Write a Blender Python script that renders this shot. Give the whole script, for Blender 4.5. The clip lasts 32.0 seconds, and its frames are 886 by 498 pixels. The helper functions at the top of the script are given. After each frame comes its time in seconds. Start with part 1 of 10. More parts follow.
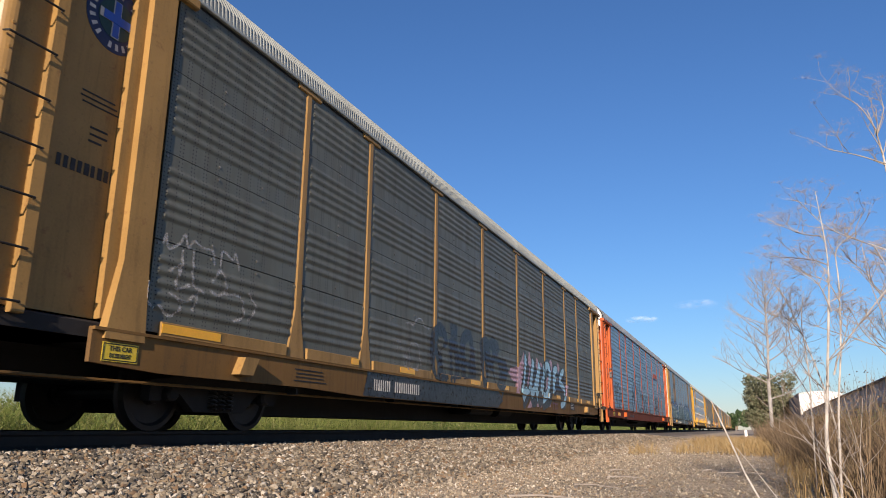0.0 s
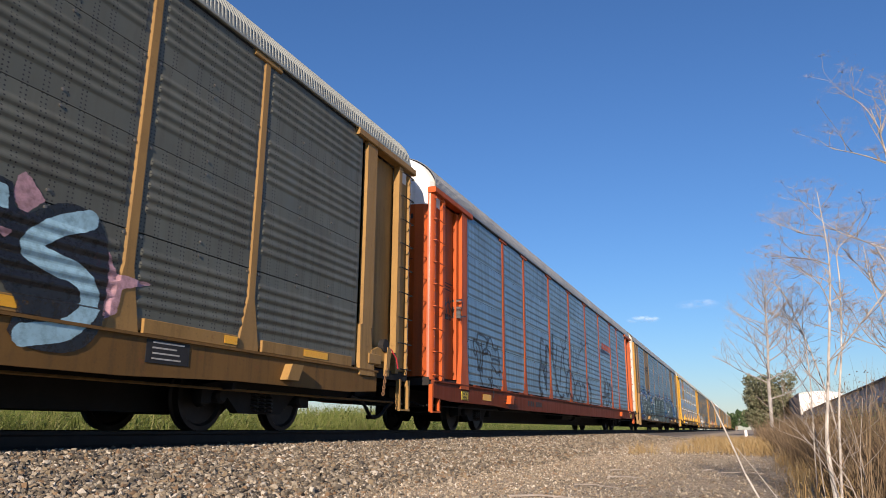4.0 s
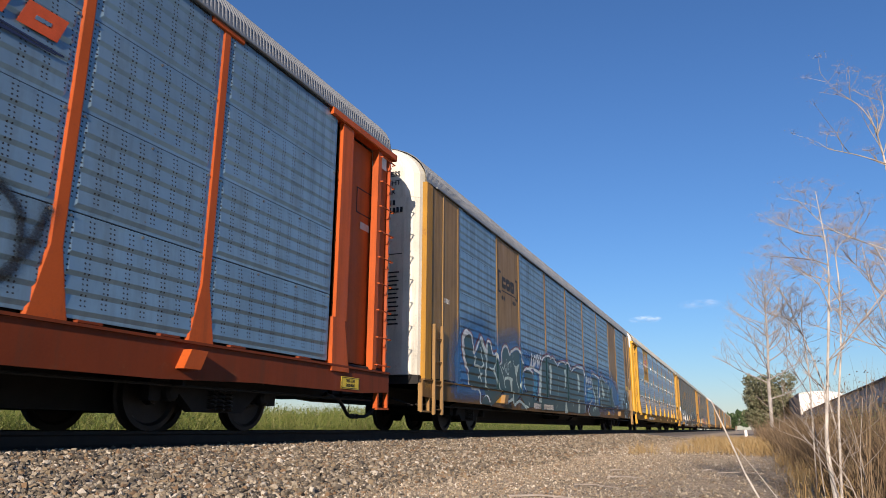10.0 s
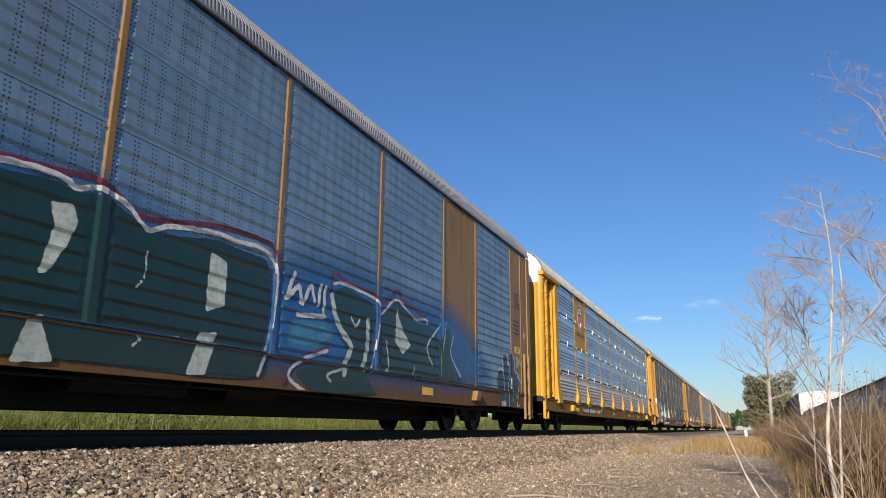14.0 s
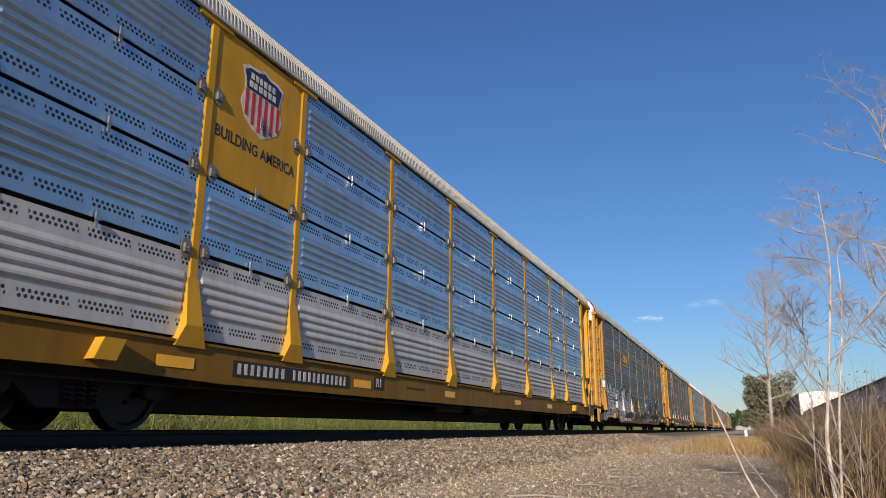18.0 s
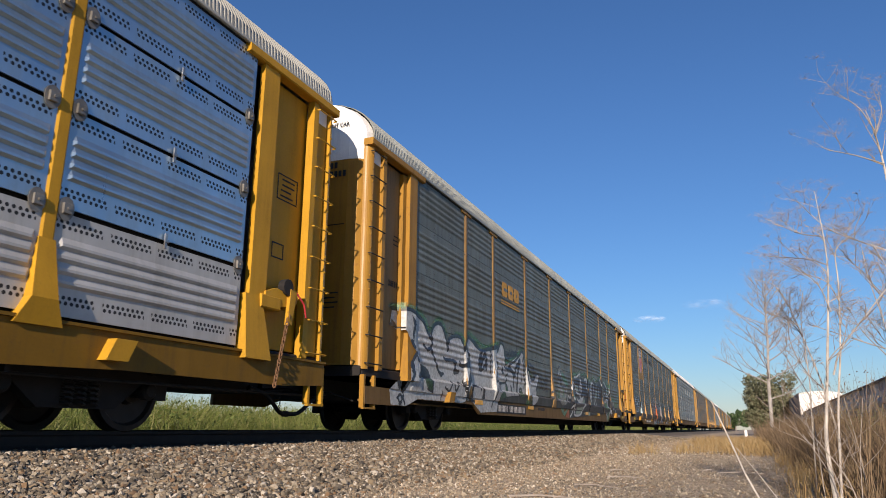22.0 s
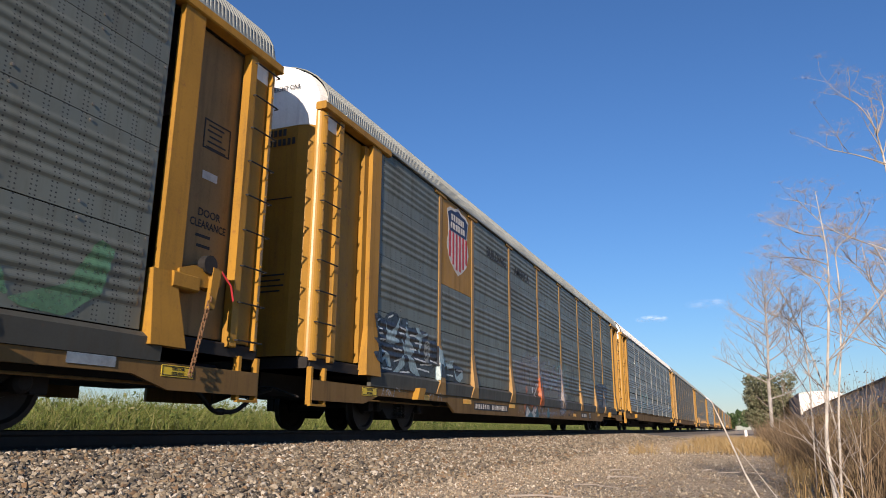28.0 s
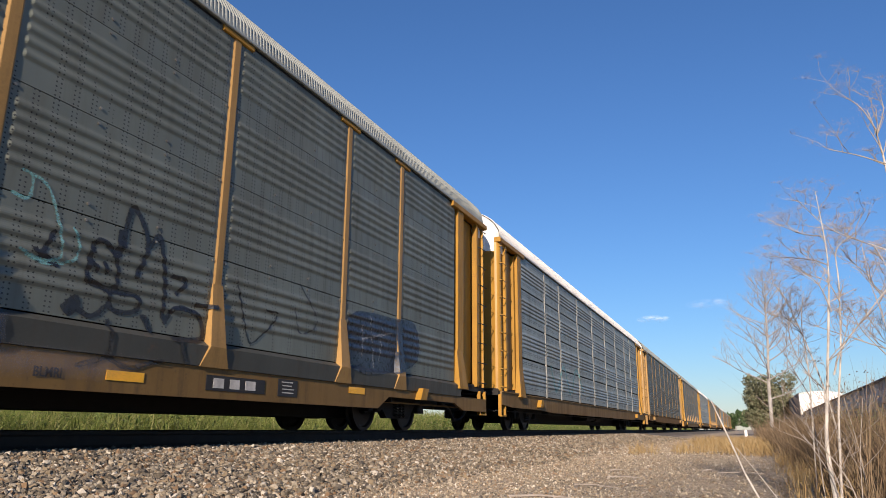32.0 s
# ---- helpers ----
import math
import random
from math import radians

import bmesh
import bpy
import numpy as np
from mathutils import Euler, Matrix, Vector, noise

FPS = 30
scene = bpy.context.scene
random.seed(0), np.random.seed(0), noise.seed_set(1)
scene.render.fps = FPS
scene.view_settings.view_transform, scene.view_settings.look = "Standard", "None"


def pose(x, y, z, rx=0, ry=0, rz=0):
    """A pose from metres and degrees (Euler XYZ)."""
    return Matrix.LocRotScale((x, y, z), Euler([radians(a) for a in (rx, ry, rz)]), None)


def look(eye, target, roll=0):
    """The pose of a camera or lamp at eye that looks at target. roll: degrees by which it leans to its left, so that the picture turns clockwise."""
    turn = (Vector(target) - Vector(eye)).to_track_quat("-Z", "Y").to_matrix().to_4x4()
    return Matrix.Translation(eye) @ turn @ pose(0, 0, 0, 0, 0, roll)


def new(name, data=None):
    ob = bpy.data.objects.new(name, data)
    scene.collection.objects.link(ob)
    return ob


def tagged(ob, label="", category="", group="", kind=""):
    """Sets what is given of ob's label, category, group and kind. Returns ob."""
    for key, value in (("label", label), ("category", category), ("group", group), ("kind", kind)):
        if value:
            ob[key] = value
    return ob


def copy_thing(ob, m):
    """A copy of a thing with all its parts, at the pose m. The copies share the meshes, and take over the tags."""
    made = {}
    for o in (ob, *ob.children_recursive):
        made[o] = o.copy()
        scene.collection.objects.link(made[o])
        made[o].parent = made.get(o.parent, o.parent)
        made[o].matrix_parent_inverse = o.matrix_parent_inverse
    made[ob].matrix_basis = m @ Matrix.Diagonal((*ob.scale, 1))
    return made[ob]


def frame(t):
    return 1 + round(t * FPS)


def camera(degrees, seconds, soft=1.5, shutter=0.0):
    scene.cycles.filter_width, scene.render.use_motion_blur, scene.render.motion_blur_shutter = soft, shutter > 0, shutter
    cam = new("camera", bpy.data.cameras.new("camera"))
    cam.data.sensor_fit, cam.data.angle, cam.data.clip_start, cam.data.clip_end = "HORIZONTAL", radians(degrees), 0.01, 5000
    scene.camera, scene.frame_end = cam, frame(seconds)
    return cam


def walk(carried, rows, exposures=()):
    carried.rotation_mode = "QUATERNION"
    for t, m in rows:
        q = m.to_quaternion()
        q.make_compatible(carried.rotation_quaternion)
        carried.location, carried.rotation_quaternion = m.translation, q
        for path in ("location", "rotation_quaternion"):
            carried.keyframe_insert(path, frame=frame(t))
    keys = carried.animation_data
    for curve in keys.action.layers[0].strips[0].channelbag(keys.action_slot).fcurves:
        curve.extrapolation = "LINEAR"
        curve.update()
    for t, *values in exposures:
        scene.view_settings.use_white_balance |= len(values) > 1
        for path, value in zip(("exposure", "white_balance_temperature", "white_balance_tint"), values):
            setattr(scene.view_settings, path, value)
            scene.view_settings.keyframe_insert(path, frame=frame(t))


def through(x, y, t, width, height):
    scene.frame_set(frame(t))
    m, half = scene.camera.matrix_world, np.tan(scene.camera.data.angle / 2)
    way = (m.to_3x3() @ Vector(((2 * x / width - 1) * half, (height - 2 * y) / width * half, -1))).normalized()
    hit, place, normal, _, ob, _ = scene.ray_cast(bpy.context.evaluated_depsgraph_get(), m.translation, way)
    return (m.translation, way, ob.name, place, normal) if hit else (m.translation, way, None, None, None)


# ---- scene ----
# Camera: low tripod beside the track, standing still. The track runs along y; rail top is z = 0.
cam = camera(63.98, 32.0, soft=0.85, shutter=0.08)
CAM_Z = 0.06
eye_pose = pose(0, 0, CAM_Z, 90 + 14.142, -0.4, 22.514)
walk(cam, [(0.0, eye_pose), (32.0, eye_pose)], [(t, 0.64 - d, 5990, 19) for t, d in ((0, 0.0), (3.2, 0.0), (5, 0.1), (6, 0.17), (7.5, 0.15), (9, 0.08), (12, 0.05), (14.5, 0.07), (16.5, 0.25), (18, 0.25), (20, 0.22), (22, 0.17), (24, 0.05), (28, 0.03), (32, 0.0))])

# ---- light: low sun behind the camera, almost along the track; clear sky ----
SUN_AZ, SUN_EL = 10.0, 19.0          # degrees off the track towards +x, and above the horizon
world = bpy.data.worlds.new("sky")
scene.world = world
world.use_nodes = True
wn = world.node_tree
sky = wn.nodes.new("ShaderNodeTexSky")
sky.sky_type = "NISHITA"
sky.sun_disc = False
sky.sun_elevation = radians(SUN_EL)
sky.sun_rotation = radians(180 - SUN_AZ)
sky.altitude, sky.air_density, sky.dust_density, sky.ozone_density = 0, 1.3, 0.0, 7.5
wn.links.new(sky.outputs[0], wn.nodes["Background"].inputs[0])
wn.nodes["Background"].inputs[1].default_value = 0.074
sun = new("sun", bpy.data.lights.new("sun", "SUN"))
sun.data.energy, sun.data.angle, sun.data.color = 5.0, radians(0.53), (1.0, 0.83, 0.60)
sun_dir = Vector((math.sin(radians(SUN_AZ)) * math.cos(radians(SUN_EL)), -math.cos(radians(SUN_AZ)) * math.cos(radians(SUN_EL)), math.sin(radians(SUN_EL))))
sun.matrix_world = look(sun_dir * 50, (0, 0, 0))


# ---- materials ----
class Nodes:
    """A node material with a few short hands."""

    def __init__(self, name, rough=0.6, metal=0.0, spec=0.5):
        self.m = bpy.data.materials.new(name)
        self.m.use_nodes = True
        self.t = self.m.node_tree
        self.b = self.t.nodes["Principled BSDF"]
        self.b.inputs["Roughness"].default_value = rough
        self.b.inputs["Metallic"].default_value = metal
        self.b.inputs["Specular IOR Level"].default_value = spec
        self.coord = self.t.nodes.new("ShaderNodeTexCoord")

    def put(self, socket, value):
        if isinstance(value, bpy.types.NodeSocket):
            self.t.links.new(value, socket)
        elif value is not None:
            socket.default_value = value

    def math(self, op, a, b=None, c=None, clamp=False):
        n = self.t.nodes.new("ShaderNodeMath")
        n.operation, n.use_clamp = op, clamp
        for s, v in zip(n.inputs, (a, b, c)):
            self.put(s, v)
        return n.outputs[0]

    def noise(self, scale, detail=4.0, rough=0.55, stretch=(1, 1, 1), space="Object", shift=True):
        mp = self.t.nodes.new("ShaderNodeMapping")
        mp.inputs["Scale"].default_value = stretch
        self.put(mp.inputs["Vector"], self.coord.outputs[space])
        if shift:
            info = self.t.nodes.new("ShaderNodeObjectInfo")
            v = self.t.nodes.new("ShaderNodeCombineXYZ")
            r = self.math("MULTIPLY", info.outputs["Random"], 40.0)
            for i in range(3):
                self.put(v.inputs[i], r)
            self.put(mp.inputs["Location"], v.outputs[0])
        n = self.t.nodes.new("ShaderNodeTexNoise")
        n.inputs["Scale"].default_value, n.inputs["Detail"].default_value, n.inputs["Roughness"].default_value = scale, detail, rough
        self.put(n.inputs["Vector"], mp.outputs[0])
        return n.outputs["Fac"]

    def ramp(self, fac, lo, hi, a=0.0, b=1.0):
        n = self.t.nodes.new("ShaderNodeMapRange")
        n.inputs["From Min"].default_value, n.inputs["From Max"].default_value = lo, hi
        n.inputs["To Min"].default_value, n.inputs["To Max"].default_value = a, b
        self.put(n.inputs["Value"], fac)
        return n.outputs[0]

    def mix(self, fac, a, b):
        n = self.t.nodes.new("ShaderNodeMix")
        n.data_type = "RGBA"
        self.put(n.inputs[0], fac)
        self.put(n.inputs[6], (*a, 1) if isinstance(a, tuple) else a)
        self.put(n.inputs[7], (*b, 1) if isinstance(b, tuple) else b)
        return n.outputs[2]

    def random(self):
        return self.t.nodes.new("ShaderNodeObjectInfo").outputs["Random"]

    def island(self):
        return self.t.nodes.new("ShaderNodeNewGeometry").outputs["Random Per Island"]

    def xyz(self, space="Object"):
        n = self.t.nodes.new("ShaderNodeSeparateXYZ")
        self.put(n.inputs[0], self.coord.outputs[space])
        return n.outputs

    def bump(self, height, strength=0.3, distance=0.01):
        n = self.t.nodes.new("ShaderNodeBump")
        n.inputs["Strength"].default_value, n.inputs["Distance"].default_value = strength, distance
        self.put(n.inputs["Height"], height)
        self.put(self.b.inputs["Normal"], n.outputs[0])

    def color(self, value):
        self.put(self.b.inputs["Base Color"], (*value, 1) if isinstance(value, tuple) else value)
        return self


def shade(c, k):
    return tuple(x * k for x in c)


def paint(name, c, grime=(0.06, 0.045, 0.03), rough=0.5, wear=0.45, rust=0.0, metal=0.0, spec=0.22):
    """Painted steel with streaked grime, fading and a little rust."""
    n = Nodes(name, rough, metal, spec)
    fade = n.noise(1.3, 5)
    streak = n.noise(2.2, 6, 0.65, (3.0, 3.0, 0.22))
    fine = n.noise(38, 3)
    c1 = n.mix(n.ramp(fade, 0.3, 0.72), shade(c, 0.82), shade(c, 1.12))
    c2 = n.mix(n.ramp(streak, 0.5, 0.78, 0.0, wear), c1, grime)
    if rust:
        c2 = n.mix(n.ramp(n.noise(5, 7, 0.7), 0.6, 0.7, 0, rust), c2, (0.17, 0.07, 0.03))
    spot = n.noise(17, 5, 0.7)
    c2 = n.mix(n.ramp(spot, 0.58, 0.72, 0, 0.55 * wear), c2, shade(grime, 0.8))
    n.color(n.mix(n.ramp(fine, 0.35, 0.8, 0, 0.3), c2, shade(c, 1.3)))
    n.put(n.b.inputs["Roughness"], n.ramp(streak, 0.3, 0.8, rough - 0.08, rough + 0.2))
    n.bump(n.noise(9, 4), 0.12, 0.01)
    return n.m


def sheet(name, c, holes, rough=0.45, metal=0.35, dirt=0.5):
    """Galvanised side screen: stained sheet steel with rows of holes painted as near-black dots. holes: (y pitch, z
    pitch, radius, gate).
    """
    n = Nodes(name, rough, metal)
    big = n.noise(0.9, 5, 0.6)
    streak = n.noise(1.6, 7, 0.7, (2.0, 2.6, 0.3))
    c1 = n.mix(n.ramp(big, 0.3, 0.7), shade(c, 0.8), shade(c, 1.15))
    tint = n.mix(n.random(), shade(c, 0.88), shade(c, 1.1))
    c1 = n.mix(0.25, c1, tint)
    c2 = n.mix(n.ramp(streak, 0.48, 0.8, 0.0, dirt), c1, (0.075, 0.068, 0.058))
    c2 = n.mix(n.ramp(n.noise(7, 6, 0.7), 0.64, 0.72, 0, 0.5 * dirt), c2, (0.16, 0.085, 0.05))
    x, y, z = n.xyz()
    py, pz, r, gate = holes
    fy = n.math("SUBTRACT", n.math("FRACT", n.math("DIVIDE", y, py)), 0.5)
    if gate == "bands":         # staggered rows
        odd = n.math("MODULO", n.math("FLOOR", n.math("DIVIDE", z, pz)), 2.0)
        fy = n.math("SUBTRACT", n.math("FRACT", n.math("DIVIDE", n.math("ADD", y, n.math("MULTIPLY", odd, py / 2)), py)), 0.5)
    fz = n.math("SUBTRACT", n.math("FRACT", n.math("DIVIDE", z, pz)), 0.5)
    d = n.math("ADD", n.math("POWER", n.math("MULTIPLY", fy, py), 2.0), n.math("POWER", n.math("MULTIPLY", fz, pz), 2.0))
    hole = n.math("LESS_THAN", d, r * r)
    if gate == "columns":       # pairs of hole columns with blank sheet between
        g = n.math("LESS_THAN", n.math("FRACT", n.math("DIVIDE", y, py * 5.0)), 0.42)
        hole = n.math("MULTIPLY", hole, g)
        zz = n.math("FRACT", n.math("DIVIDE", z, 0.98))
        hole = n.math("MULTIPLY", hole, n.math("GREATER_THAN", zz, 0.12))
    elif gate == "bands":       # bands of holes above and below the ribs, in groups
        zz = n.math("FRACT", n.math("DIVIDE", z, 0.98))
        low = n.math("MULTIPLY", n.math("GREATER_THAN", zz, 0.10), n.math("LESS_THAN", zz, 0.20))
        top = n.math("MULTIPLY", n.math("GREATER_THAN", zz, 0.80), n.math("LESS_THAN", zz, 0.90))
        g = n.math("LESS_THAN", n.math("FRACT", n.math("DIVIDE", y, py * 10.0)), 0.85)
        hole = n.math("MULTIPLY", n.math("MULTIPLY", hole, g), n.math("ADD", low, top))
    elif gate == "sparse":
        g = n.math("GREATER_THAN", n.noise(0.8, 2, 0.5, (1, 3, 0.6)), 0.38)
        g2 = n.math("LESS_THAN", n.math("FRACT", n.math("DIVIDE", y, py * 4.0)), 0.5)
        hole = n.math("MULTIPLY", n.math("MULTIPLY", hole, g), g2)
    # holes aren't cut: near-black colour stands in for the dark interior behind
    n.color(n.mix(hole, c2, (0.012, 0.012, 0.014)))
    n.put(n.b.inputs["Metallic"], n.math("MULTIPLY", n.math("SUBTRACT", 1.0, hole), metal))
    n.put(n.b.inputs["Roughness"], n.ramp(streak, 0.3, 0.8, rough, min(1.0, rough + 0.3)))
    n.bump(n.noise(6, 4), 0.1, 0.01)
    return n.m


def plain(name, c, rough=0.7, metal=0.0, vary=0.25, scale=6.0, spec=0.4):
    n = Nodes(name, rough, metal, spec)
    f = n.noise(scale, 5, 0.6)
    g = n.noise(scale * 9, 3)
    a = n.mix(n.ramp(f, 0.3, 0.7), shade(c, 1 - vary), shade(c, 1 + vary))
    n.color(n.mix(n.ramp(g, 0.4, 0.8, 0, 0.3), a, shade(c, 0.6)))
    n.bump(g, 0.2, 0.01)
    return n.m


M = {}
M["yellow"] = paint("yellow_paint", (0.32, 0.168, 0.02), wear=0.55, rust=0.6)
M["ochre"] = paint("faded_yellow_paint", (0.30, 0.178, 0.056), wear=0.6, rust=0.7)
M["bright_yellow"] = paint("fresh_yellow_paint", (0.46, 0.25, 0.014), wear=0.25, rust=0.15)
M["orange"] = paint("orange_paint", (0.42, 0.08, 0.011), wear=0.5, rust=0.3)
M["tan"] = paint("weathered_tan_paint", (0.25, 0.152, 0.056), wear=0.72, rust=0.5)
M["white"] = paint("white_paint", (0.78, 0.78, 0.75), grime=(0.25, 0.22, 0.18), wear=0.3)
M["brown_sill"] = paint("grimy_sill_paint", (0.165, 0.09, 0.027), wear=0.8, rust=0.8, rough=0.7)
M["orange_sill"] = paint("grimy_orange_sill_paint", (0.165, 0.032, 0.008), wear=0.65, rust=0.6, rough=0.65)
M["yellow_sill"] = paint("grimy_yellow_sill_paint", (0.185, 0.10, 0.008), wear=0.55, rust=0.4, rough=0.6)
for nm, c in (("yellow", (0.36, 0.19, 0.022)), ("ochre", (0.30, 0.178, 0.056)), ("bright_yellow", (0.46, 0.25, 0.014)), ("orange", (0.36, 0.066, 0.010))):
    M[nm + "_gloss"] = paint("glossy_" + nm + "_paint", c, rough=0.38, wear=0.35, rust=0.2, spec=0.45)
M["worn_sill"] = paint("worn_brown_sill_paint", (0.17, 0.102, 0.034), wear=0.85, rust=0.6, rough=0.65)
M["black_steel"] = plain("grimy_black_steel", (0.016, 0.014, 0.013), 0.8)
M["wheel"] = plain("wheel_steel", (0.028, 0.024, 0.022), 0.55, 0.4)
M["bare"] = plain("worn_bright_steel", (0.42, 0.40, 0.38), 0.35, 0.9)
M["bolt"] = plain("dull_galvanised_bolt", (0.20, 0.19, 0.17), 0.5, 0.5)
M["roof"] = plain("galvanised_roof", (0.31, 0.325, 0.29), 0.55, 0.3, 0.18, 1.2)
M["roof_dark"] = plain("dull_galvanised_roof", (0.22, 0.235, 0.245), 0.5, 0.35, 0.18, 1.2)
M["roof_light"] = plain("new_galvanised_roof", (0.40, 0.395, 0.34), 0.5, 0.2, 0.15, 1.2)
M["panel_dark"] = sheet("weathered_galvanised_screen", (0.122, 0.126, 0.100), (0.05, 0.045, 0.009, "sparse"), 0.44, 0.2, 0.55)
M["panel_grey"] = sheet("grey_galvanised_screen", (0.150, 0.164, 0.136), (0.05, 0.045, 0.009, "sparse"), 0.42, 0.28, 0.45)
M["panel_blue"] = sheet("blue_grey_perforated_screen", (0.235, 0.35, 0.425), (0.048, 0.05, 0.0105, "columns"), 0.34, 0.62, 0.4)
M["panel_silver"] = sheet("bright_perforated_screen", (0.42, 0.54, 0.63), (0.062, 0.049, 0.0185, "bands"), 0.27, 0.85, 0.2)
M["panel_dull"] = sheet("dull_pale_perforated_screen", (0.50, 0.50, 0.48), (0.062, 0.049, 0.0185, "bands"), 0.5, 0.35, 0.3)
M["panel_light"] = sheet("pale_grey_screen", (0.27, 0.30, 0.285), (0.062, 0.049, 0.016, "bands"), 0.45, 0.3, 0.4)
M["skirt"] = paint("grey_skirt_paint", (0.062, 0.064, 0.056), wear=0.5, rust=0.3)
M["roof_white"] = plain("white_roof_sheet", (0.6, 0.59, 0.56), 0.6, 0.0, 0.1, 1.2)
M["tan_post"] = paint("tan_post_paint", (0.31, 0.185, 0.062), wear=0.5, rust=0.5)
M["grey_post"] = paint("pale_grey_post_paint", (0.33, 0.32, 0.28), wear=0.4, rust=0.3)
M["dirty_white"] = paint("dirty_white_paint", (0.60, 0.585, 0.50), grime=(0.20, 0.18, 0.14), wear=0.7, rust=0.4)
# near-black colour that stands in for shade inside the car and under the eave
M["gap"] = plain("painted_gap_shade", (0.012, 0.012, 0.013), 0.9)
M["reflector"] = plain("yellow_reflective_sheeting", (0.85, 0.42, 0.015), 0.3, 0, 0.08)
M["sign_yellow"] = plain("yellow_sign_sheet", (0.70, 0.50, 0.03), 0.45, 0, 0.1)
M["ink"] = plain("black_lettering_paint", (0.02, 0.02, 0.022), 0.7, 0, 0.3)
M["ink_white"] = plain("white_lettering_paint", (0.50, 0.48, 0.44), 0.7, 0, 0.25)
M["rusty_chain"] = plain("rusty_brown_chain", (0.16, 0.085, 0.04), 0.85)
M["rubber"] = plain("black_rubber_hose", (0.015, 0.015, 0.015), 0.6)


# ---- building blocks ----
def mesh_of(name, verts, faces, smooth=False):
    me = bpy.data.meshes.new(name)
    me.from_pydata([tuple(v) for v in verts], [], faces)
    me.validate()
    if smooth:
        me.polygons.foreach_set("use_smooth", [True] * len(me.polygons))
    me.update()
    return me


class Build:
    """Collects boxes, prisms, tubes and strips into one mesh."""

    def __init__(self):
        self.v, self.f = [], []

    def add(self, verts, faces):
        o = len(self.v)
        self.v += [tuple(p) for p in verts]
        self.f += [tuple(i + o for i in f) for f in faces]
        return self

    def box(self, x0, x1, y0, y1, z0, z1, c=0.0):
        """A box; c chamfers its long edges where given."""
        c = min(c, (x1 - x0) / 2.2, (z1 - z0) / 2.2)
        if c <= 0:
            p = [(x, y, z) for x in (x0, x1) for y in (y0, y1) for z in (z0, z1)]
            return self.add(p, [(0, 1, 3, 2), (4, 6, 7, 5), (0, 4, 5, 1), (2, 3, 7, 6), (0, 2, 6, 4), (1, 5, 7, 3)])
        ring = [(x0 + c, z0), (x1 - c, z0), (x1, z0 + c), (x1, z1 - c), (x1 - c, z1), (x0 + c, z1), (x0, z1 - c), (x0, z0 + c)]
        return self.prism(ring, y0, y1, "y")

    def prism(self, ring, a, b, axis):
        """A ring of two coordinates, drawn out from a to b along an axis."""
        put = {"y": lambda p, t: (p[0], t, p[1]), "x": lambda p, t: (t, p[0], p[1]), "z": lambda p, t: (p[0], p[1], t)}[axis]
        n = len(ring)
        faces = [tuple(range(n)), tuple(range(2 * n - 1, n - 1, -1))] + [(i, i + n, (i + 1) % n + n, (i + 1) % n) for i in range(n)]
        return self.add([put(p, a) for p in ring] + [put(p, b) for p in ring], faces)

    def tube(self, pts, r, n=6, r1=None):
        pts = [Vector(p) for p in pts]
        r1 = r if r1 is None else r1
        vs, fs = [], []
        for i, p in enumerate(pts):
            d = (pts[min(i + 1, len(pts) - 1)] - pts[max(i - 1, 0)]).normalized()
            u = d.orthogonal().normalized()
            if i:
                u = (last - d * last.dot(d)).normalized()
            last = u
            w = d.cross(u)
            rr = r + (r1 - r) * i / max(1, len(pts) - 1)
            vs += [p + (u * math.cos(k * math.tau / n) + w * math.sin(k * math.tau / n)) * rr for k in range(n)]
        for i in range(len(pts) - 1):
            for k in range(n):
                fs.append((i * n + k, i * n + (k + 1) % n, (i + 1) * n + (k + 1) % n, (i + 1) * n + k))
        fs += [tuple(range(n - 1, -1, -1)), tuple(range((len(pts) - 1) * n, len(pts) * n))]
        return self.add(vs, fs)

    def lathe(self, ring, cx, cy, cz, n=24):
        """A closed ring of (radius, x) turned about an axle along x."""
        m = len(ring)
        vs = [(cx + x, cy + r * math.cos(k * math.tau / n), cz + r * math.sin(k * math.tau / n)) for k in range(n) for r, x in ring]
        fs = [(k * m + i, k * m + (i + 1) % m, ((k + 1) % n) * m + (i + 1) % m, ((k + 1) % n) * m + i) for k in range(n) for i in range(m)]
        return self.add(vs, fs)

    def mesh(self, name, smooth=False):
        return mesh_of(name, self.v, self.f, smooth)


def part(name, data, material, parent, label="", at=(0, 0, 0)):
    """One mesh object under a thing or a part."""
    if isinstance(data, Build):
        data = data.mesh(name)
    ob = new(name, data)
    if not data.materials:
        data.materials.append(material)
    elif data.materials[0] is not material:
        ob.material_slots[0].link = "OBJECT"
        ob.material_slots[0].material = material
    ob.parent = parent
    ob.location = at
    if label:
        ob["label"] = label
    return ob


def bend(pts, n=4):
    """A smooth line through points in space."""
    p = [Vector(q) for q in pts]
    q = [p[0] * 2 - p[1]] + p + [p[-1] * 2 - p[-2]]
    out = []
    for i in range(1, len(q) - 2):
        for k in range(n):
            t = k / n
            out.append((q[i] * 2 + (q[i + 1] - q[i - 1]) * t + (q[i - 1] * 2 - q[i] * 5 + q[i + 1] * 4 - q[i + 2]) * t * t + (q[i] * 3 - q[i - 1] - q[i + 1] * 3 + q[i + 2]) * t ** 3) * 0.5)
    return out + [p[-1]]


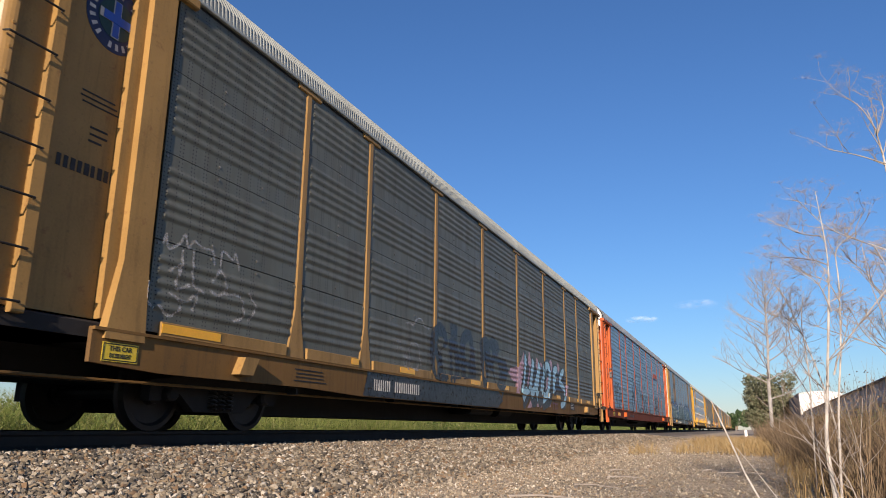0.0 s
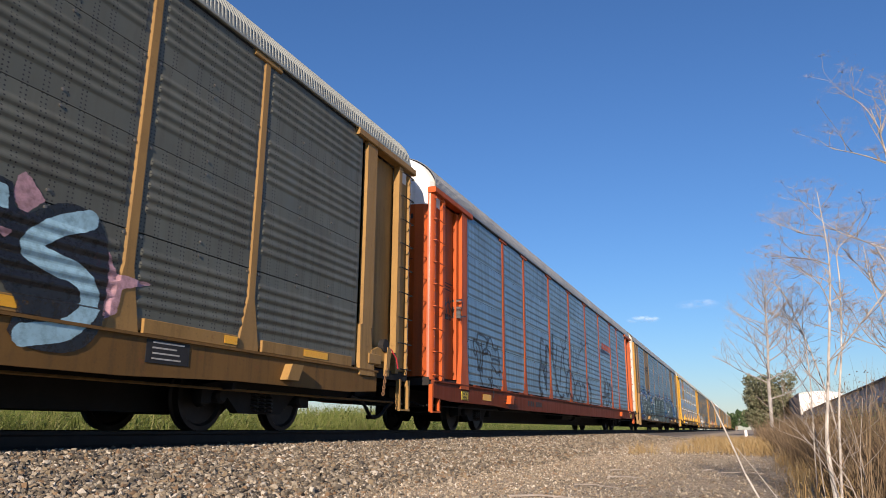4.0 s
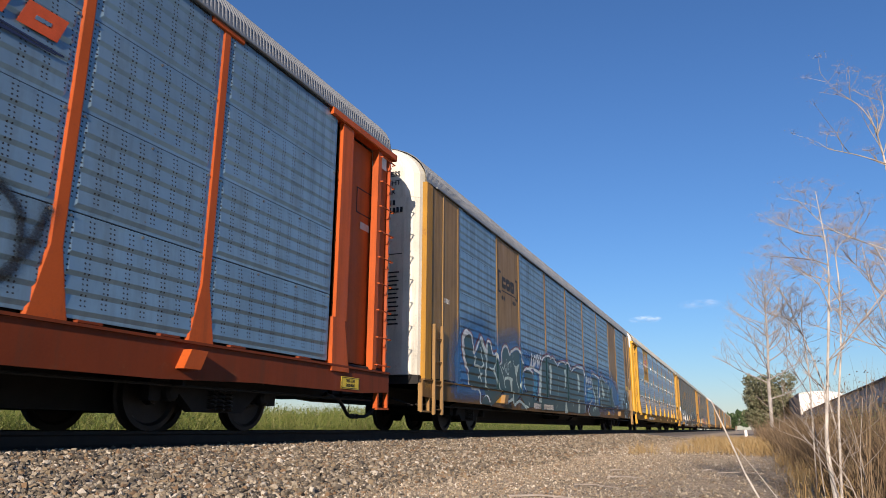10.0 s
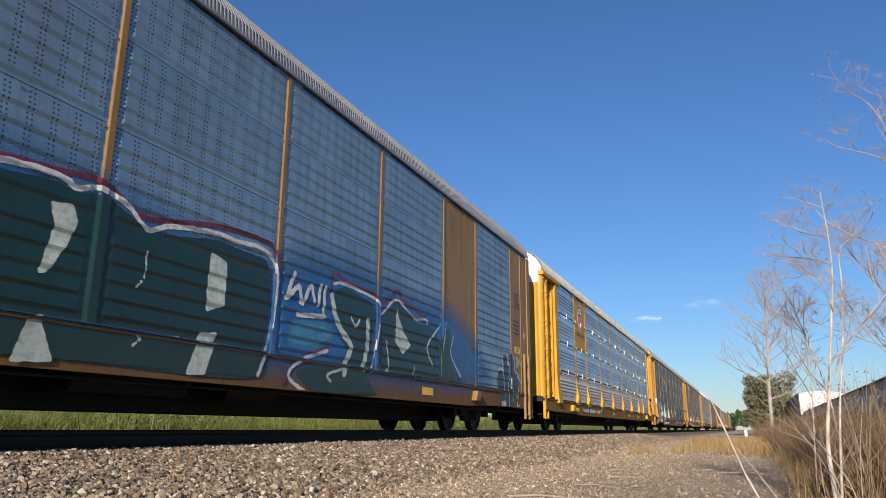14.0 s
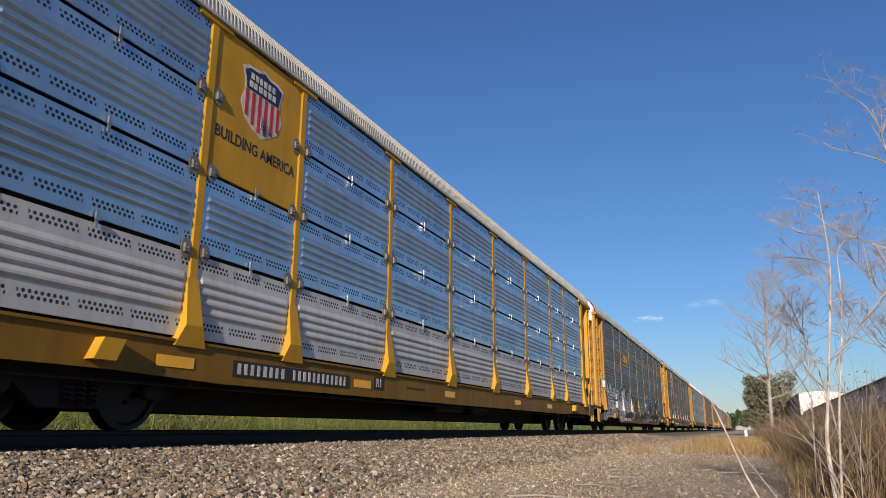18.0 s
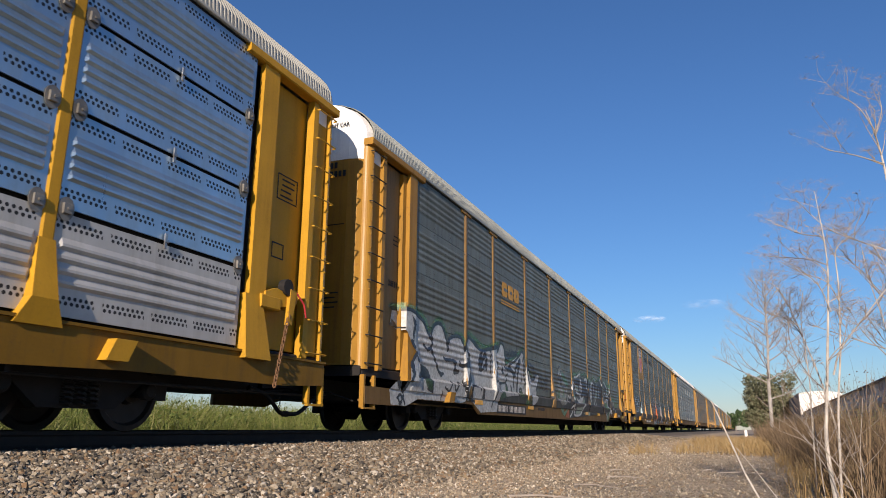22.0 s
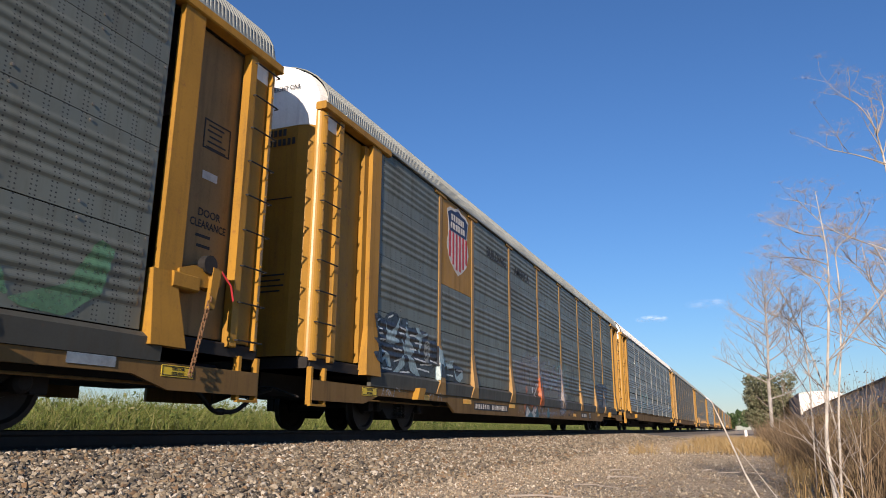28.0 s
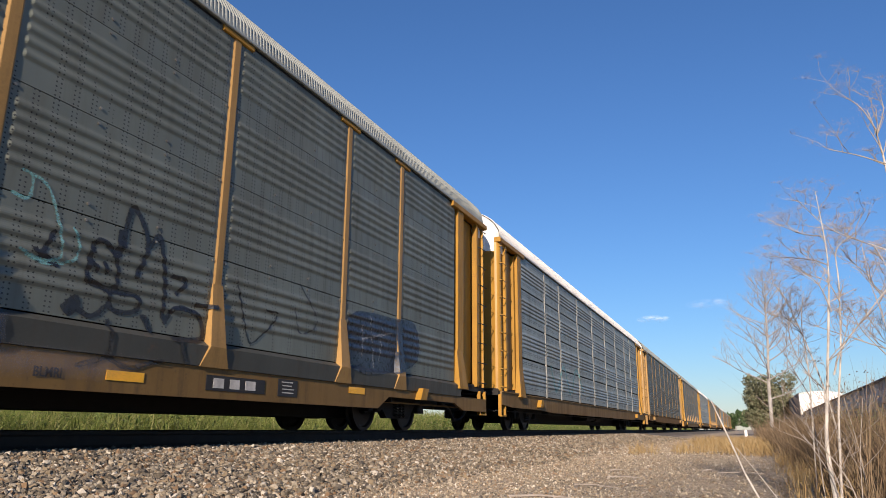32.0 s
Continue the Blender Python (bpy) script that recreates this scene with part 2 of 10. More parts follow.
# ---- the train ----
TRACK_X = -7.07
SIDE = 1.5                                   # half width over the side screens
POSTS = (0.0, 2.74, 4.69, 7.57, 10.45, 13.33, 16.21, 19.09, 21.05, 23.80)
HALF = 11.9                                  # middle of the side screens
END = 1.92                                   # from the screens to the end of the body
ROW_Z = (1.0, 1.985, 2.965, 3.945)
ROW_H = 0.972
EAVE = 4.91
RIB0 = 0.205                                 # first of five ribs in a row of screens
LOUVRE0, LOUVRE = 0.035, 0.177               # first louvre, and from one to the next
PROUD = 0.013                                # face of the posts before the side line
SUNK = 0.005                                 # screens behind the line of the posts


def arch(x):
    """Height of the roof over the track at x from the middle."""
    u = min(1.0, abs(x) / (SIDE + 0.02))
    return 4.93 + 0.86 * (1 - u ** 2.6) ** (1 / 1.9)


def profile(kind, z):
    """How far a screen stands out at height z above its lower edge."""
    if kind == "rib":
        if z < RIB0 or z > RIB0 + 5 * 0.128:
            return 0.0
        return 0.0095 * (1 - math.cos(math.tau * (z - RIB0) / 0.128))
    if kind == "louvre":
        if z < LOUVRE0 or z > LOUVRE0 + 5 * LOUVRE:
            return 0.0
        u = ((z - LOUVRE0) / LOUVRE) % 1.0
        return 0.017 * (u / 0.26 if u < 0.26 else (1 - u) / 0.74)
    if 0.26 < z < 0.71:
        u = ((z - 0.26) / 0.1125) % 1.0
        return 0.026 * (u / 0.27 if u < 0.27 else 1.0 if u < 0.5 else (1 - u) / 0.5)
    return 0.0


PROFILE_Z = {
    "rib": sorted({0.0, RIB0, RIB0 + 0.64, ROW_H} | {RIB0 + 0.128 * (k + s / 8) for k in range(5) for s in range(8)}),
    "louvre": sorted({0.0, 0.03, ROW_H} | {LOUVRE0 + LOUVRE * (k + s) for k in range(5) for s in (0.0, 0.26, 0.999)}),
    "hole": sorted({0.0, 0.26, ROW_H} | {0.71} | {0.26 + 0.1125 * (k + s) for k in range(4) for s in (0, 0.27, 0.5)}),
}
MESHES = {}


def screen_mesh(kind, width):
    key = (kind, round(width, 3))
    if key not in MESHES:
        zs = [z for z in PROFILE_Z[kind] if z <= ROW_H]
        h = 0.935 if kind == "hole" else ROW_H
        zs = [z for z in zs if z < h] + [h]
        cols = [(0.0, 0), (0.05, 0), (0.085, 1), (width - 0.085, 1), (width - 0.05, 0), (width, 0)]
        b, m = Build(), len(cols)
        b.add([(profile(kind, z) * k, y, z) for z in zs for y, k in cols], [(i * m + j, i * m + j + 1, (i + 1) * m + j + 1, (i + 1) * m + j) for i in range(len(zs) - 1) for j in range(m - 1)])
        MESHES[key] = b.box(-0.02, -0.0005, 0.0, width, 0.0, h).mesh("side_screen")
    return MESHES[key]


def bolt_mesh():
    if "bolt" not in MESHES:
        MESHES["bolt"] = Build().prism([(0.016 * math.cos(a * math.tau / 6), 0.016 * math.sin(a * math.tau / 6)) for a in range(6)], 0, 0.013, "x").mesh("bolt")
    return MESHES["bolt"]


def clip_mesh():
    if "clip" not in MESHES:
        MESHES["clip"] = Build().box(0, 0.018, -0.016, 0.016, -0.10, 0.07, 0.004).box(0.018, 0.03, -0.03, 0.03, -0.03, 0.0).mesh("screen_clip")
    return MESHES["clip"]


def latch_mesh():
    """A round washer plate with a square clamp on it."""
    if "latch" not in MESHES:
        b = Build().prism([(0.085 * math.cos(a * math.tau / 14), 0.115 * math.sin(a * math.tau / 14)) for a in range(14)], 0, 0.008, "x")
        b.box(0.008, 0.035, -0.045, 0.045, -0.05, 0.05, 0.006)
        MESHES["latch"] = b.prism([(0.014 * math.cos(a * math.tau / 6), 0.014 * math.sin(a * math.tau / 6)) for a in range(6)], 0.035, 0.05, "x").mesh("latch_plate")
    return MESHES["latch"]


def roof_mesh():
    if "roof" not in MESHES:
        xs = [SIDE + 0.03, SIDE + 0.02] + [SIDE * math.cos(a * math.pi / 14) ** 0.75 for a in range(1, 7)] + [0.0]
        xs = xs + [-x for x in xs[-2::-1]]
        zs = [EAVE, EAVE + 0.05] + [arch(x) for x in xs[2:-2]] + [EAVE + 0.05, EAVE]
        y0, y1, step = -HALF - END + 0.12, HALF + END - 0.12, 0.0175
        n = int((y1 - y0) / step)
        b, m = Build(), len(xs)
        vs = []
        for i in range(n + 1):
            k = (0.0, 0.0, 0.02, 0.02)[i % 4]
            for x, z in zip(xs, zs):
                q = Vector((x, 0, z - 4.2)).normalized() * (k if z > EAVE + 0.06 else 0)
                vs.append((x + q.x, y0 + (y1 - y0) * i / n, z + q.z))
        b.add(vs, [(i * m + j, i * m + j + 1, (i + 1) * m + j + 1, (i + 1) * m + j) for i in range(n) for j in range(m - 1)])
        MESHES["roof"] = b.mesh("roof")
    return MESHES["roof"]


def wheelset_mesh():
    if "wheelset" not in MESHES:
        b = Build()
        for s in (1, -1):
            g = 0.755 * s
            ring = [(0.425, 0.055), (0.43, -0.03), (0.455, -0.055), (0.455, -0.075), (0.37, -0.07), (0.33, -0.02), (0.13, -0.03), (0.12, -0.09), (0.05, -0.09), (0.05, 0.1), (0.12, 0.1), (0.14, 0.015), (0.34, 0.02), (0.37, 0.06)]
            b.lathe([(r, x * s) for r, x in ring], g, 0, 0, 28)
        b.tube([(-1.02, 0, 0), (1.02, 0, 0)], 0.075, 10)
        MESHES["wheelset"] = b.mesh("wheelset")
    return MESHES["wheelset"]


def truck(car, y):
    """A two-axle truck: side frames, bolster, springs, bearing caps and wheelsets."""
    t = new("truck")
    t.parent = car
    t.location = (0, y, 0)
    if "frame" not in MESHES:
        ring = [(-1.16, 0.33), (-1.16, 0.55), (-0.85, 0.60), (-0.45, 0.70), (0.45, 0.70), (0.85, 0.60), (1.16, 0.55), (1.16, 0.33), (0.98, 0.33), (0.98, 0.46), (0.75, 0.46), (0.45, 0.22), (-0.45, 0.22), (-0.75, 0.46), (-0.98, 0.46), (-0.98, 0.33)]
        MESHES["frame"] = Build().prism(ring, 0.0, 0.13, "x").mesh("side_frame")
        MESHES["bolster"] = Build().box(-1.0, 1.0, -0.22, 0.22, 0.42, 0.66, 0.04).mesh("bolster")
        MESHES["spring"] = Build().tube([(0.055 * math.sin(i * 0.8), 0.055 * math.cos(i * 0.8), 0.25 + i * 0.0062) for i in range(40)], 0.014, 5).mesh("spring")
        MESHES["cap"] = Build().lathe([(0.001, 0), (0.10, 0), (0.10, 0.09), (0.07, 0.12), (0.001, 0.12)], 0, 0, 0, 14).mesh("bearing_cap")
    part("side_frame", MESHES["frame"], M["black_steel"], t, at=(0.93, 0, 0))
    part("side_frame", MESHES["frame"], M["black_steel"], t, at=(-1.06, 0, 0))
    part("bolster", MESHES["bolster"], M["black_steel"], t)
    for k in (-0.15, 0.0, 0.15):
        part("spring", MESHES["spring"], M["wheel"], t, at=(1.07, k, 0))
    sets = []
    for dy in (-0.86, 0.86):
        sets.append(part("wheelset", wheelset_mesh(), M["wheel"], t, at=(0, dy, 0.425)))
        part("bearing_cap", MESHES["cap"], M["black_steel"], t, at=(1.02, dy, 0.425))
    return sets


def bevelled(b, ring, c):
    """A pressed post: its upright edges slope back over the width c."""
    n = len(ring)
    rows = ((-0.03, 0.0), (-0.008, 0.0), (PROUD, c))
    vs = [(x, y - math.copysign(k, y), z) for x, k in rows for y, z in ring]
    fs = [tuple(range(n - 1, -1, -1)), tuple(range(2 * n, 3 * n))]
    fs += [(r * n + i, r * n + (i + 1) % n, (r + 1) * n + (i + 1) % n, (r + 1) * n + i) for r in range(2) for i in range(n)]
    return b.add(vs, fs)


def post_mesh(style):
    key = ("post", style)
    if key not in MESHES:
        b = Build()
        if style == "flush":
            bevelled(b, [(-0.06, 0.97), (0.06, 0.97), (0.06, EAVE - 0.02), (-0.06, EAVE - 0.02)], 0.024)
        elif style == "flare":                 # flat post that widens to a triangular foot
            bevelled(b, [(-0.23, 0.86), (0.23, 0.86), (0.23, 0.95), (0.085, 1.62), (0.075, EAVE), (-0.075, EAVE), (-0.085, 1.62), (-0.23, 0.95)], 0.026)
        else:                                   # post whose foot stands out over the sill
            bevelled(b, [(-0.08, 1.6), (0.08, 1.6), (0.08, EAVE), (-0.08, EAVE)], 0.026)
            zl = 0.89 if style == "box" else 0.70
            r = [(-0.085, 1.66), (0.085, 1.66), (0.13, zl + 0.23), (0.24, zl), (-0.24, zl), (-0.13, zl + 0.23)]
            top = [(-0.03, *p) for p in r]
            out = [PROUD + 0.002, PROUD + 0.002, 0.10, 0.06, 0.06, 0.10]
            b.add(top + [(o, *p) for o, p in zip(out, r)], [(0, 1, 2, 3, 4, 5), (6, 11, 8, 7), (11, 10, 9, 8), (0, 6, 7, 1), (1, 7, 8, 2), (2, 8, 9, 3), (3, 9, 10, 4), (4, 10, 11, 5), (5, 11, 6, 0)])
        MESHES[key] = b.mesh("side_post")
    return MESHES[key]


def end_ring(inset=0.0):
    """Plan of the rounded car end, as (x, how far it lies behind the end)."""
    w = SIDE - 0.05 - inset
    return [(w, 0.62), (w, 0.30), (w - 0.05, 0.16), (w - 0.15, 0.07), (w - 0.32, 0.02), (0.02, 0.0)]


def cap_mesh(s):
    """The arched top of a car end: slices that narrow round the corners."""
    if ("cap", s) not in MESHES:
        n, end, b = 14, s * (HALF + END), Build()
        w0, vs = end_ring()[0][0], []
        for w, d in end_ring()[:-1]:
            f = w / w0
            sec = [(w, 4.558)] + [(w * math.cos(a * math.pi / n), 4.56 + (arch(SIDE * math.cos(a * math.pi / n)) + 0.01 - 4.56) * (0.5 + 0.5 * f)) for a in range(n + 1)] + [(-w, 4.558)]
            vs += [(x, end - s * (d - 0.102), z) for x, z in sec]
        m = n + 3
        fs = [(i * m + j, i * m + j + 1, (i + 1) * m + j + 1, (i + 1) * m + j) for i in range(4) for j in range(m - 1)]
        fs += [tuple(range(m)), tuple(range(5 * m - 1, 4 * m - 1, -1))]
        fs += [(i * m, (i + 1) * m, (i + 1) * m + m - 1, i * m + m - 1) for i in range(4)]
        MESHES["cap", s] = b.add(vs, fs).mesh("end_cap")
    return MESHES["cap", s]


def car_end(car, s, S):
    """Doors, cap, ladder, corner sheet and steps of one end; s is -1 or 1 along y."""
    end = s * (HALF + END)
    for side, name in ((1, "end_door"), (-1, "end_door")):
        ring = [(x * side, end - s * (d - 0.10)) for x, d in end_ring()]
        ring += [(x, y - s * 0.05) for x, y in ring[::-1]]
        part(name, Build().prism(ring, 1.03, 4.555, "z"), M[S["end"] if side == 1 else S.get("far_door", S["end"])], car)
        for k in range(2):
            xr = side * (0.14 + 0.10 * k)
            part("door_lock_rod", Build().tube([(xr, end + s * 0.12, 1.2), (xr, end + s * 0.12, 4.3)], 0.014, 6), M["black_steel"], car)
    part("end_cap", cap_mesh(s), M[S.get("cap", "white")], car, "white painted arched end cap")
    for side in (1, -1):
        x0, x1 = (SIDE - 0.1, SIDE + 0.03) if side == 1 else (-SIDE - 0.03, -SIDE + 0.1)
        y_in = s * HALF
        # corner post with gusset, then the corner sheet, then the ladder
        xp = SIDE if side == 1 else -SIDE
        if S["ends"] == "ladder":
            pm = part("corner_post", corner_mesh(S["post"], s), M[S["paint"]], car, at=(xp, y_in + s * 0.2, 0))
            if side == -1:
                pm.rotation_euler = (0, 0, math.pi)
            xs = SIDE - 0.14
            a, bb = sorted((y_in + s * 0.40, y_in + s * 1.34))
            sheet_x = sorted((side * xs, side * (xs - 0.03)))
            part("corner_sheet", Build().box(*sheet_x, a, bb, 1.05, 4.78), M[S["corner"]], car)
            a, bb = sorted((y_in + s * 0.33, y_in + s * 0.47))
            part("sheet_edge", Build().box(*sorted((side * (xs + 0.001), side * (xs + 0.09))), a, bb, 1.05, 4.75, 0.01), M[S["paint"]], car)
            for d0, wd, dep in ((1.30, 0.12, 0.12), (1.79, 0.11, 0.12)):
                a, bb = sorted((y_in + s * d0, y_in + s * (d0 + wd)))
                if d0 < 1.5:
                    part("ladder_stile", Build().box(*sorted((side * (SIDE - 0.10), side * (SIDE + 0.02))), a, bb, 0.97, 4.80, 0.012), M[S["paint"]], car)
                    continue
                # rounded outer corner with a line of rivets
                ring = [(side * (SIDE - 0.12 + 0.13 * math.cos(q * math.pi / 14)), y_in + s * (d0 - 0.02 + 0.14 * math.sin(q * math.pi / 14))) for q in range(8)] + [(side * (SIDE - 0.12), y_in + s * (d0 - 0.02))]
                part("corner_edge", Build().prism(ring, 0.97, 4.80, "z"), M[S["paint"] + "_gloss"], car, "rounded glossy corner edge")
                if side == 1:
                    for q in range(16):
                        part("rivet", bolt_mesh(), M[S["paint"]], car, at=(SIDE + 0.004, y_in + s * (d0 + 0.01), 1.1 + 0.235 * q))
            if side == 1:
                a, bb = sorted((y_in + s * 1.45, y_in + s * 1.80))
                part("ladder_back", Build().box(SIDE - 0.16, SIDE - 0.12, a, bb, 1.0, 4.8), M[S["corner"]], car)
                for k in range(9):
                    z = 1.06 + 0.455 * k
                    b = Build().tube([(SIDE + 0.0, y_in + s * 1.38, z), (SIDE + 0.06, y_in + s * 1.385, z - 0.004), (SIDE + 0.06, y_in + s * 1.86, z - 0.004), (SIDE + 0.0, y_in + s * 1.87, z)], 0.011, 6)
                    part("rung", b, M["black_steel"] if S.get("old") else M[S["paint"]], car)
            a, bb = sorted((y_in - s * 0.3, y_in + s * 1.93))
            part("top_rail", Build().box(*sorted((side * (SIDE - 0.12), side * (SIDE + 0.065))), a, bb, 4.80, 4.925, 0.015), M[S["paint"]], car)
        else:
            a, bb = sorted((y_in + s * 0.0, y_in + s * 1.50))
            part("corner_sheet", Build().box(*sorted((side * (SIDE - 0.03), side * (SIDE + 0.004))), a, bb, 1.0, EAVE - 0.01), M[S["corner"]], car)
            a, bb = sorted((y_in + s * 0.86, y_in + s * 0.9))
            part("sheet_seam", Build().box(*sorted((side * SIDE, side * (SIDE + 0.02))), a, bb, 1.0, EAVE - 0.01), M[S["corner"]], car)
            a, bb = sorted((y_in + s * 1.502, y_in + s * 1.78))
            part("end_post", Build().box(*sorted((side * (SIDE - 0.12), side * (SIDE + 0.03))), a, bb, 0.75, EAVE, 0.02), M["yellow" if s < 0 else S["corner"]], car)
            if side == 1:
                for d in (1.02, 1.42):
                    a = y_in + s * d
                    part("grab_stile", Build().box(SIDE + 0.03, SIDE + 0.09, a - 0.025, a + 0.025, 0.30, 2.05, 0.01), M["tan"], car)
                for k in range(4):
                    z = 0.4 + 0.46 * k
                    part("rung", Build().tube([(SIDE + 0.06, y_in + s * 1.0, z), (SIDE + 0.06, y_in + s * 1.44, z)], 0.012, 6), M["tan"], car)
    # end platform, sill step and coupler
    a, bb = sorted((end, y_in + s * 0.3))
    part("end_platform", Build().box(-SIDE + 0.05, SIDE - 0.05, a, bb, 0.86, 1.02, 0.02), M["black_steel"], car)
    a, bb = sorted((end - s * 0.02, end - s * 0.42))
    st = Build()
    for yy in (a, bb - 0.05):
        st.box(SIDE - 0.06, SIDE + 0.02, yy, yy + 0.05, 0.36, 0.88)
    st.box(SIDE - 0.02, SIDE + 0.03, a, bb, 0.34, 0.37)
    part("sill_step", st, M[S["paint"]], car)
    cp = Build().box(-0.11, 0.11, *sorted((end - s * 0.6, end + s * 0.42)), 0.62, 0.84, 0.03)
    cp.box(-0.19, 0.19, *sorted((end + s * 0.34, end + s * 0.62)), 0.56, 0.90, 0.05)
    part("coupler", cp, M["black_steel"], car)
    hose = bend([(0.55, end - s * 0.45, 0.60), (0.58, end - s * 0.05, 0.50), (0.55, end + s * 0.32, 0.27), (0.48, end + s * 0.64, 0.25)])
    part("air_hose", Build().tube(hose, 0.032, 8), M["rubber"], car)
    part("hose_coupling", Build().tube([(0.48, end + s * 0.54, 0.25), (0.48, end + s * 0.64, 0.25)], 0.045, 8), M["wheel"], car)
    for k in range(9):                      # chain that holds the hose up
        zz, w = 0.60 - 0.035 * k, 0.012 if k % 2 else 0.0
        ring = [(0.62 + w * math.cos(a), end + s * 0.22 + (0.012 - w) * math.cos(a), zz + 0.024 * math.sin(a)) for a in [j * math.tau / 6 for j in range(7)]]
        part("chain_link", Build().tube(ring, 0.005, 4), M["wheel"], car)
    rod = Build().tube([(-0.4, end + s * 0.02, 0.60), (0.9, end + s * 0.02, 0.60), (1.36, end + s * 0.02, 0.46)], 0.014, 6)
    part("uncoupling_rod", rod, M["black_steel"], car)


def corner_mesh(style, s):
    key = ("corner", style, s)
    if key not in MESHES:
        b = Build()
        foot = 0.06 if style == "flare" else 0.12
        b.box(-0.05, 0.03, -0.13, 0.2, 1.62, EAVE, 0.012)
        r = [(-0.13, 1.66), (0.2, 1.66), (0.22, 0.86), (-0.28, 0.86)]
        if s > 0:
            r = [(-y, z) for y, z in r[::-1]]
        b.add([(-0.05, *p) for p in r] + [(0.032 if p[1] > 1.5 else foot, *p) for p in r], [(3, 2, 1, 0), (4, 5, 6, 7), (0, 1, 5, 4), (1, 2, 6, 5), (2, 3, 7, 6), (3, 0, 4, 7)])
        MESHES[key] = b.mesh("corner_post")
    return MESHES[key]


def autorack(S, label):
    """A covered two-deck car carrier. Its middle stands at y = 0, rail top is z = 0."""
    car = new("autorack_car")
    tagged(car, label, "railway car", "cars of the freight train")
    kind = S["screen"]
    bb = Build()
    for i in range(9):
        y0, y1 = POSTS[i] - HALF, POSTS[i + 1] - HALF
        gap = 0.045 if S["post"] == "flush" else 0.07
        for k, z in enumerate(ROW_Z):
            if (i, k) in S.get("solid", {}):
                continue
            part("side_screen", screen_mesh(kind, y1 - y0 - 2 * gap), M[S.get("low_sheet", S["sheet"]) if k == 0 else S["sheet"]], car, at=(SIDE - SUNK, y0 + gap, z))
            if k and S.get("bolts", True):
                nb = 3 if i in (1, 7) else 4
                for q in range(nb):
                    yy = y0 + gap + 0.04 + (y1 - y0 - 2 * gap - 0.08) * q / (nb - 1)
                    for zz in (z - 0.05, z + 0.11) if 0 < q < nb - 1 else (z - 0.05,):
                        bb.add([(v.co.x + SIDE - SUNK, v.co.y + yy, v.co.z + zz) for v in bolt_mesh().vertices], [tuple(p.vertices) for p in bolt_mesh().polygons])
        if any((i, k) in S.get("solid", {}) for k in range(4)):
            ks = [k for k in range(4) if (i, k) in S["solid"]]
            part("solid_panel", Build().box(SIDE - 0.045, SIDE - 0.005, y0 + gap, y1 - gap, ROW_Z[ks[0]], ROW_Z[ks[-1]] + ROW_H), M[S["solid"][(i, ks[0])]], car)
        # near-black box: the shade in the gap under the eave, put in as colour
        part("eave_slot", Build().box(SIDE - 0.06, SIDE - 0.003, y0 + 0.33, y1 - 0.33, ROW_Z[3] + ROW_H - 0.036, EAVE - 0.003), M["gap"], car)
    if bb.v:
        tagged(part("bolts", bb, M["bolt"], car), kind="stuff")
    for i in range(10):
        y = POSTS[i] - HALF
        if S["ends"] == "ladder" and i in (0, 9):
            continue
        part("side_post", post_mesh(S["post"]), M[S.get("post_paint", S["paint"])], car, at=(SIDE, y, 0))
        if S["post"] != "flush":
            part("post_cap", Build().box(SIDE - 0.02, SIDE + PROUD + 0.014, y - 0.3, y + 0.3, 4.83, 4.905, 0.012), M[S["paint"]], car)
    if S["screen"] == "hole" and S.get("clips", True):
        for i in range(9):
            for k in (1, 2, 3):
                m = (POSTS[i] + POSTS[i + 1]) / 2 - HALF
                part("screen_clip", clip_mesh(), M["bare"], car, at=(SIDE + 0.012, m, ROW_Z[k]))
                for yy in (POSTS[i] - HALF + 0.15, POSTS[i + 1] - HALF - 0.15):
                    part("latch_plate", latch_mesh(), M["bolt"], car, at=(SIDE + 0.002, yy, ROW_Z[k] - 0.01))
    # added near-black sheet: the unlit inside of the car, put in as colour
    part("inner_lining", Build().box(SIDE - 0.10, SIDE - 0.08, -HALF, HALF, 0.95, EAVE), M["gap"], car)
    part("opposite_side", Build().box(-SIDE, -SIDE + 0.04, -HALF - 1.3, HALF + 1.3, 0.95, EAVE), M[S["sheet"]], car)
    part("roof", roof_mesh(), M[S.get("roof", "roof")], car)
    eave = Build().box(SIDE + 0.005, SIDE + 0.05, -HALF - 1.3, HALF + 1.3, EAVE - 0.002, EAVE + 0.035, 0.008)
    part("eave_rail", eave, M[S.get("roof", "roof")], car)
    # sill, deck and centre beam
    zb = S.get("sill_bottom", 0.53)
    L = S.get("sill_end", HALF + END - 0.05)
    zt = S.get("skirt", 0.955)
    if zt < 0.9:
        part("skirt", Build().prism([(SIDE - 0.02, 0.985), (SIDE - 0.004, 0.985), (SIDE + 0.07, 0.93), (SIDE + 0.05, zt + 0.005), (SIDE - 0.02, zt + 0.005)], -HALF - 0.2, HALF + 0.2, "y"), M["skirt"], car, "grey sloped skirt under the screens")
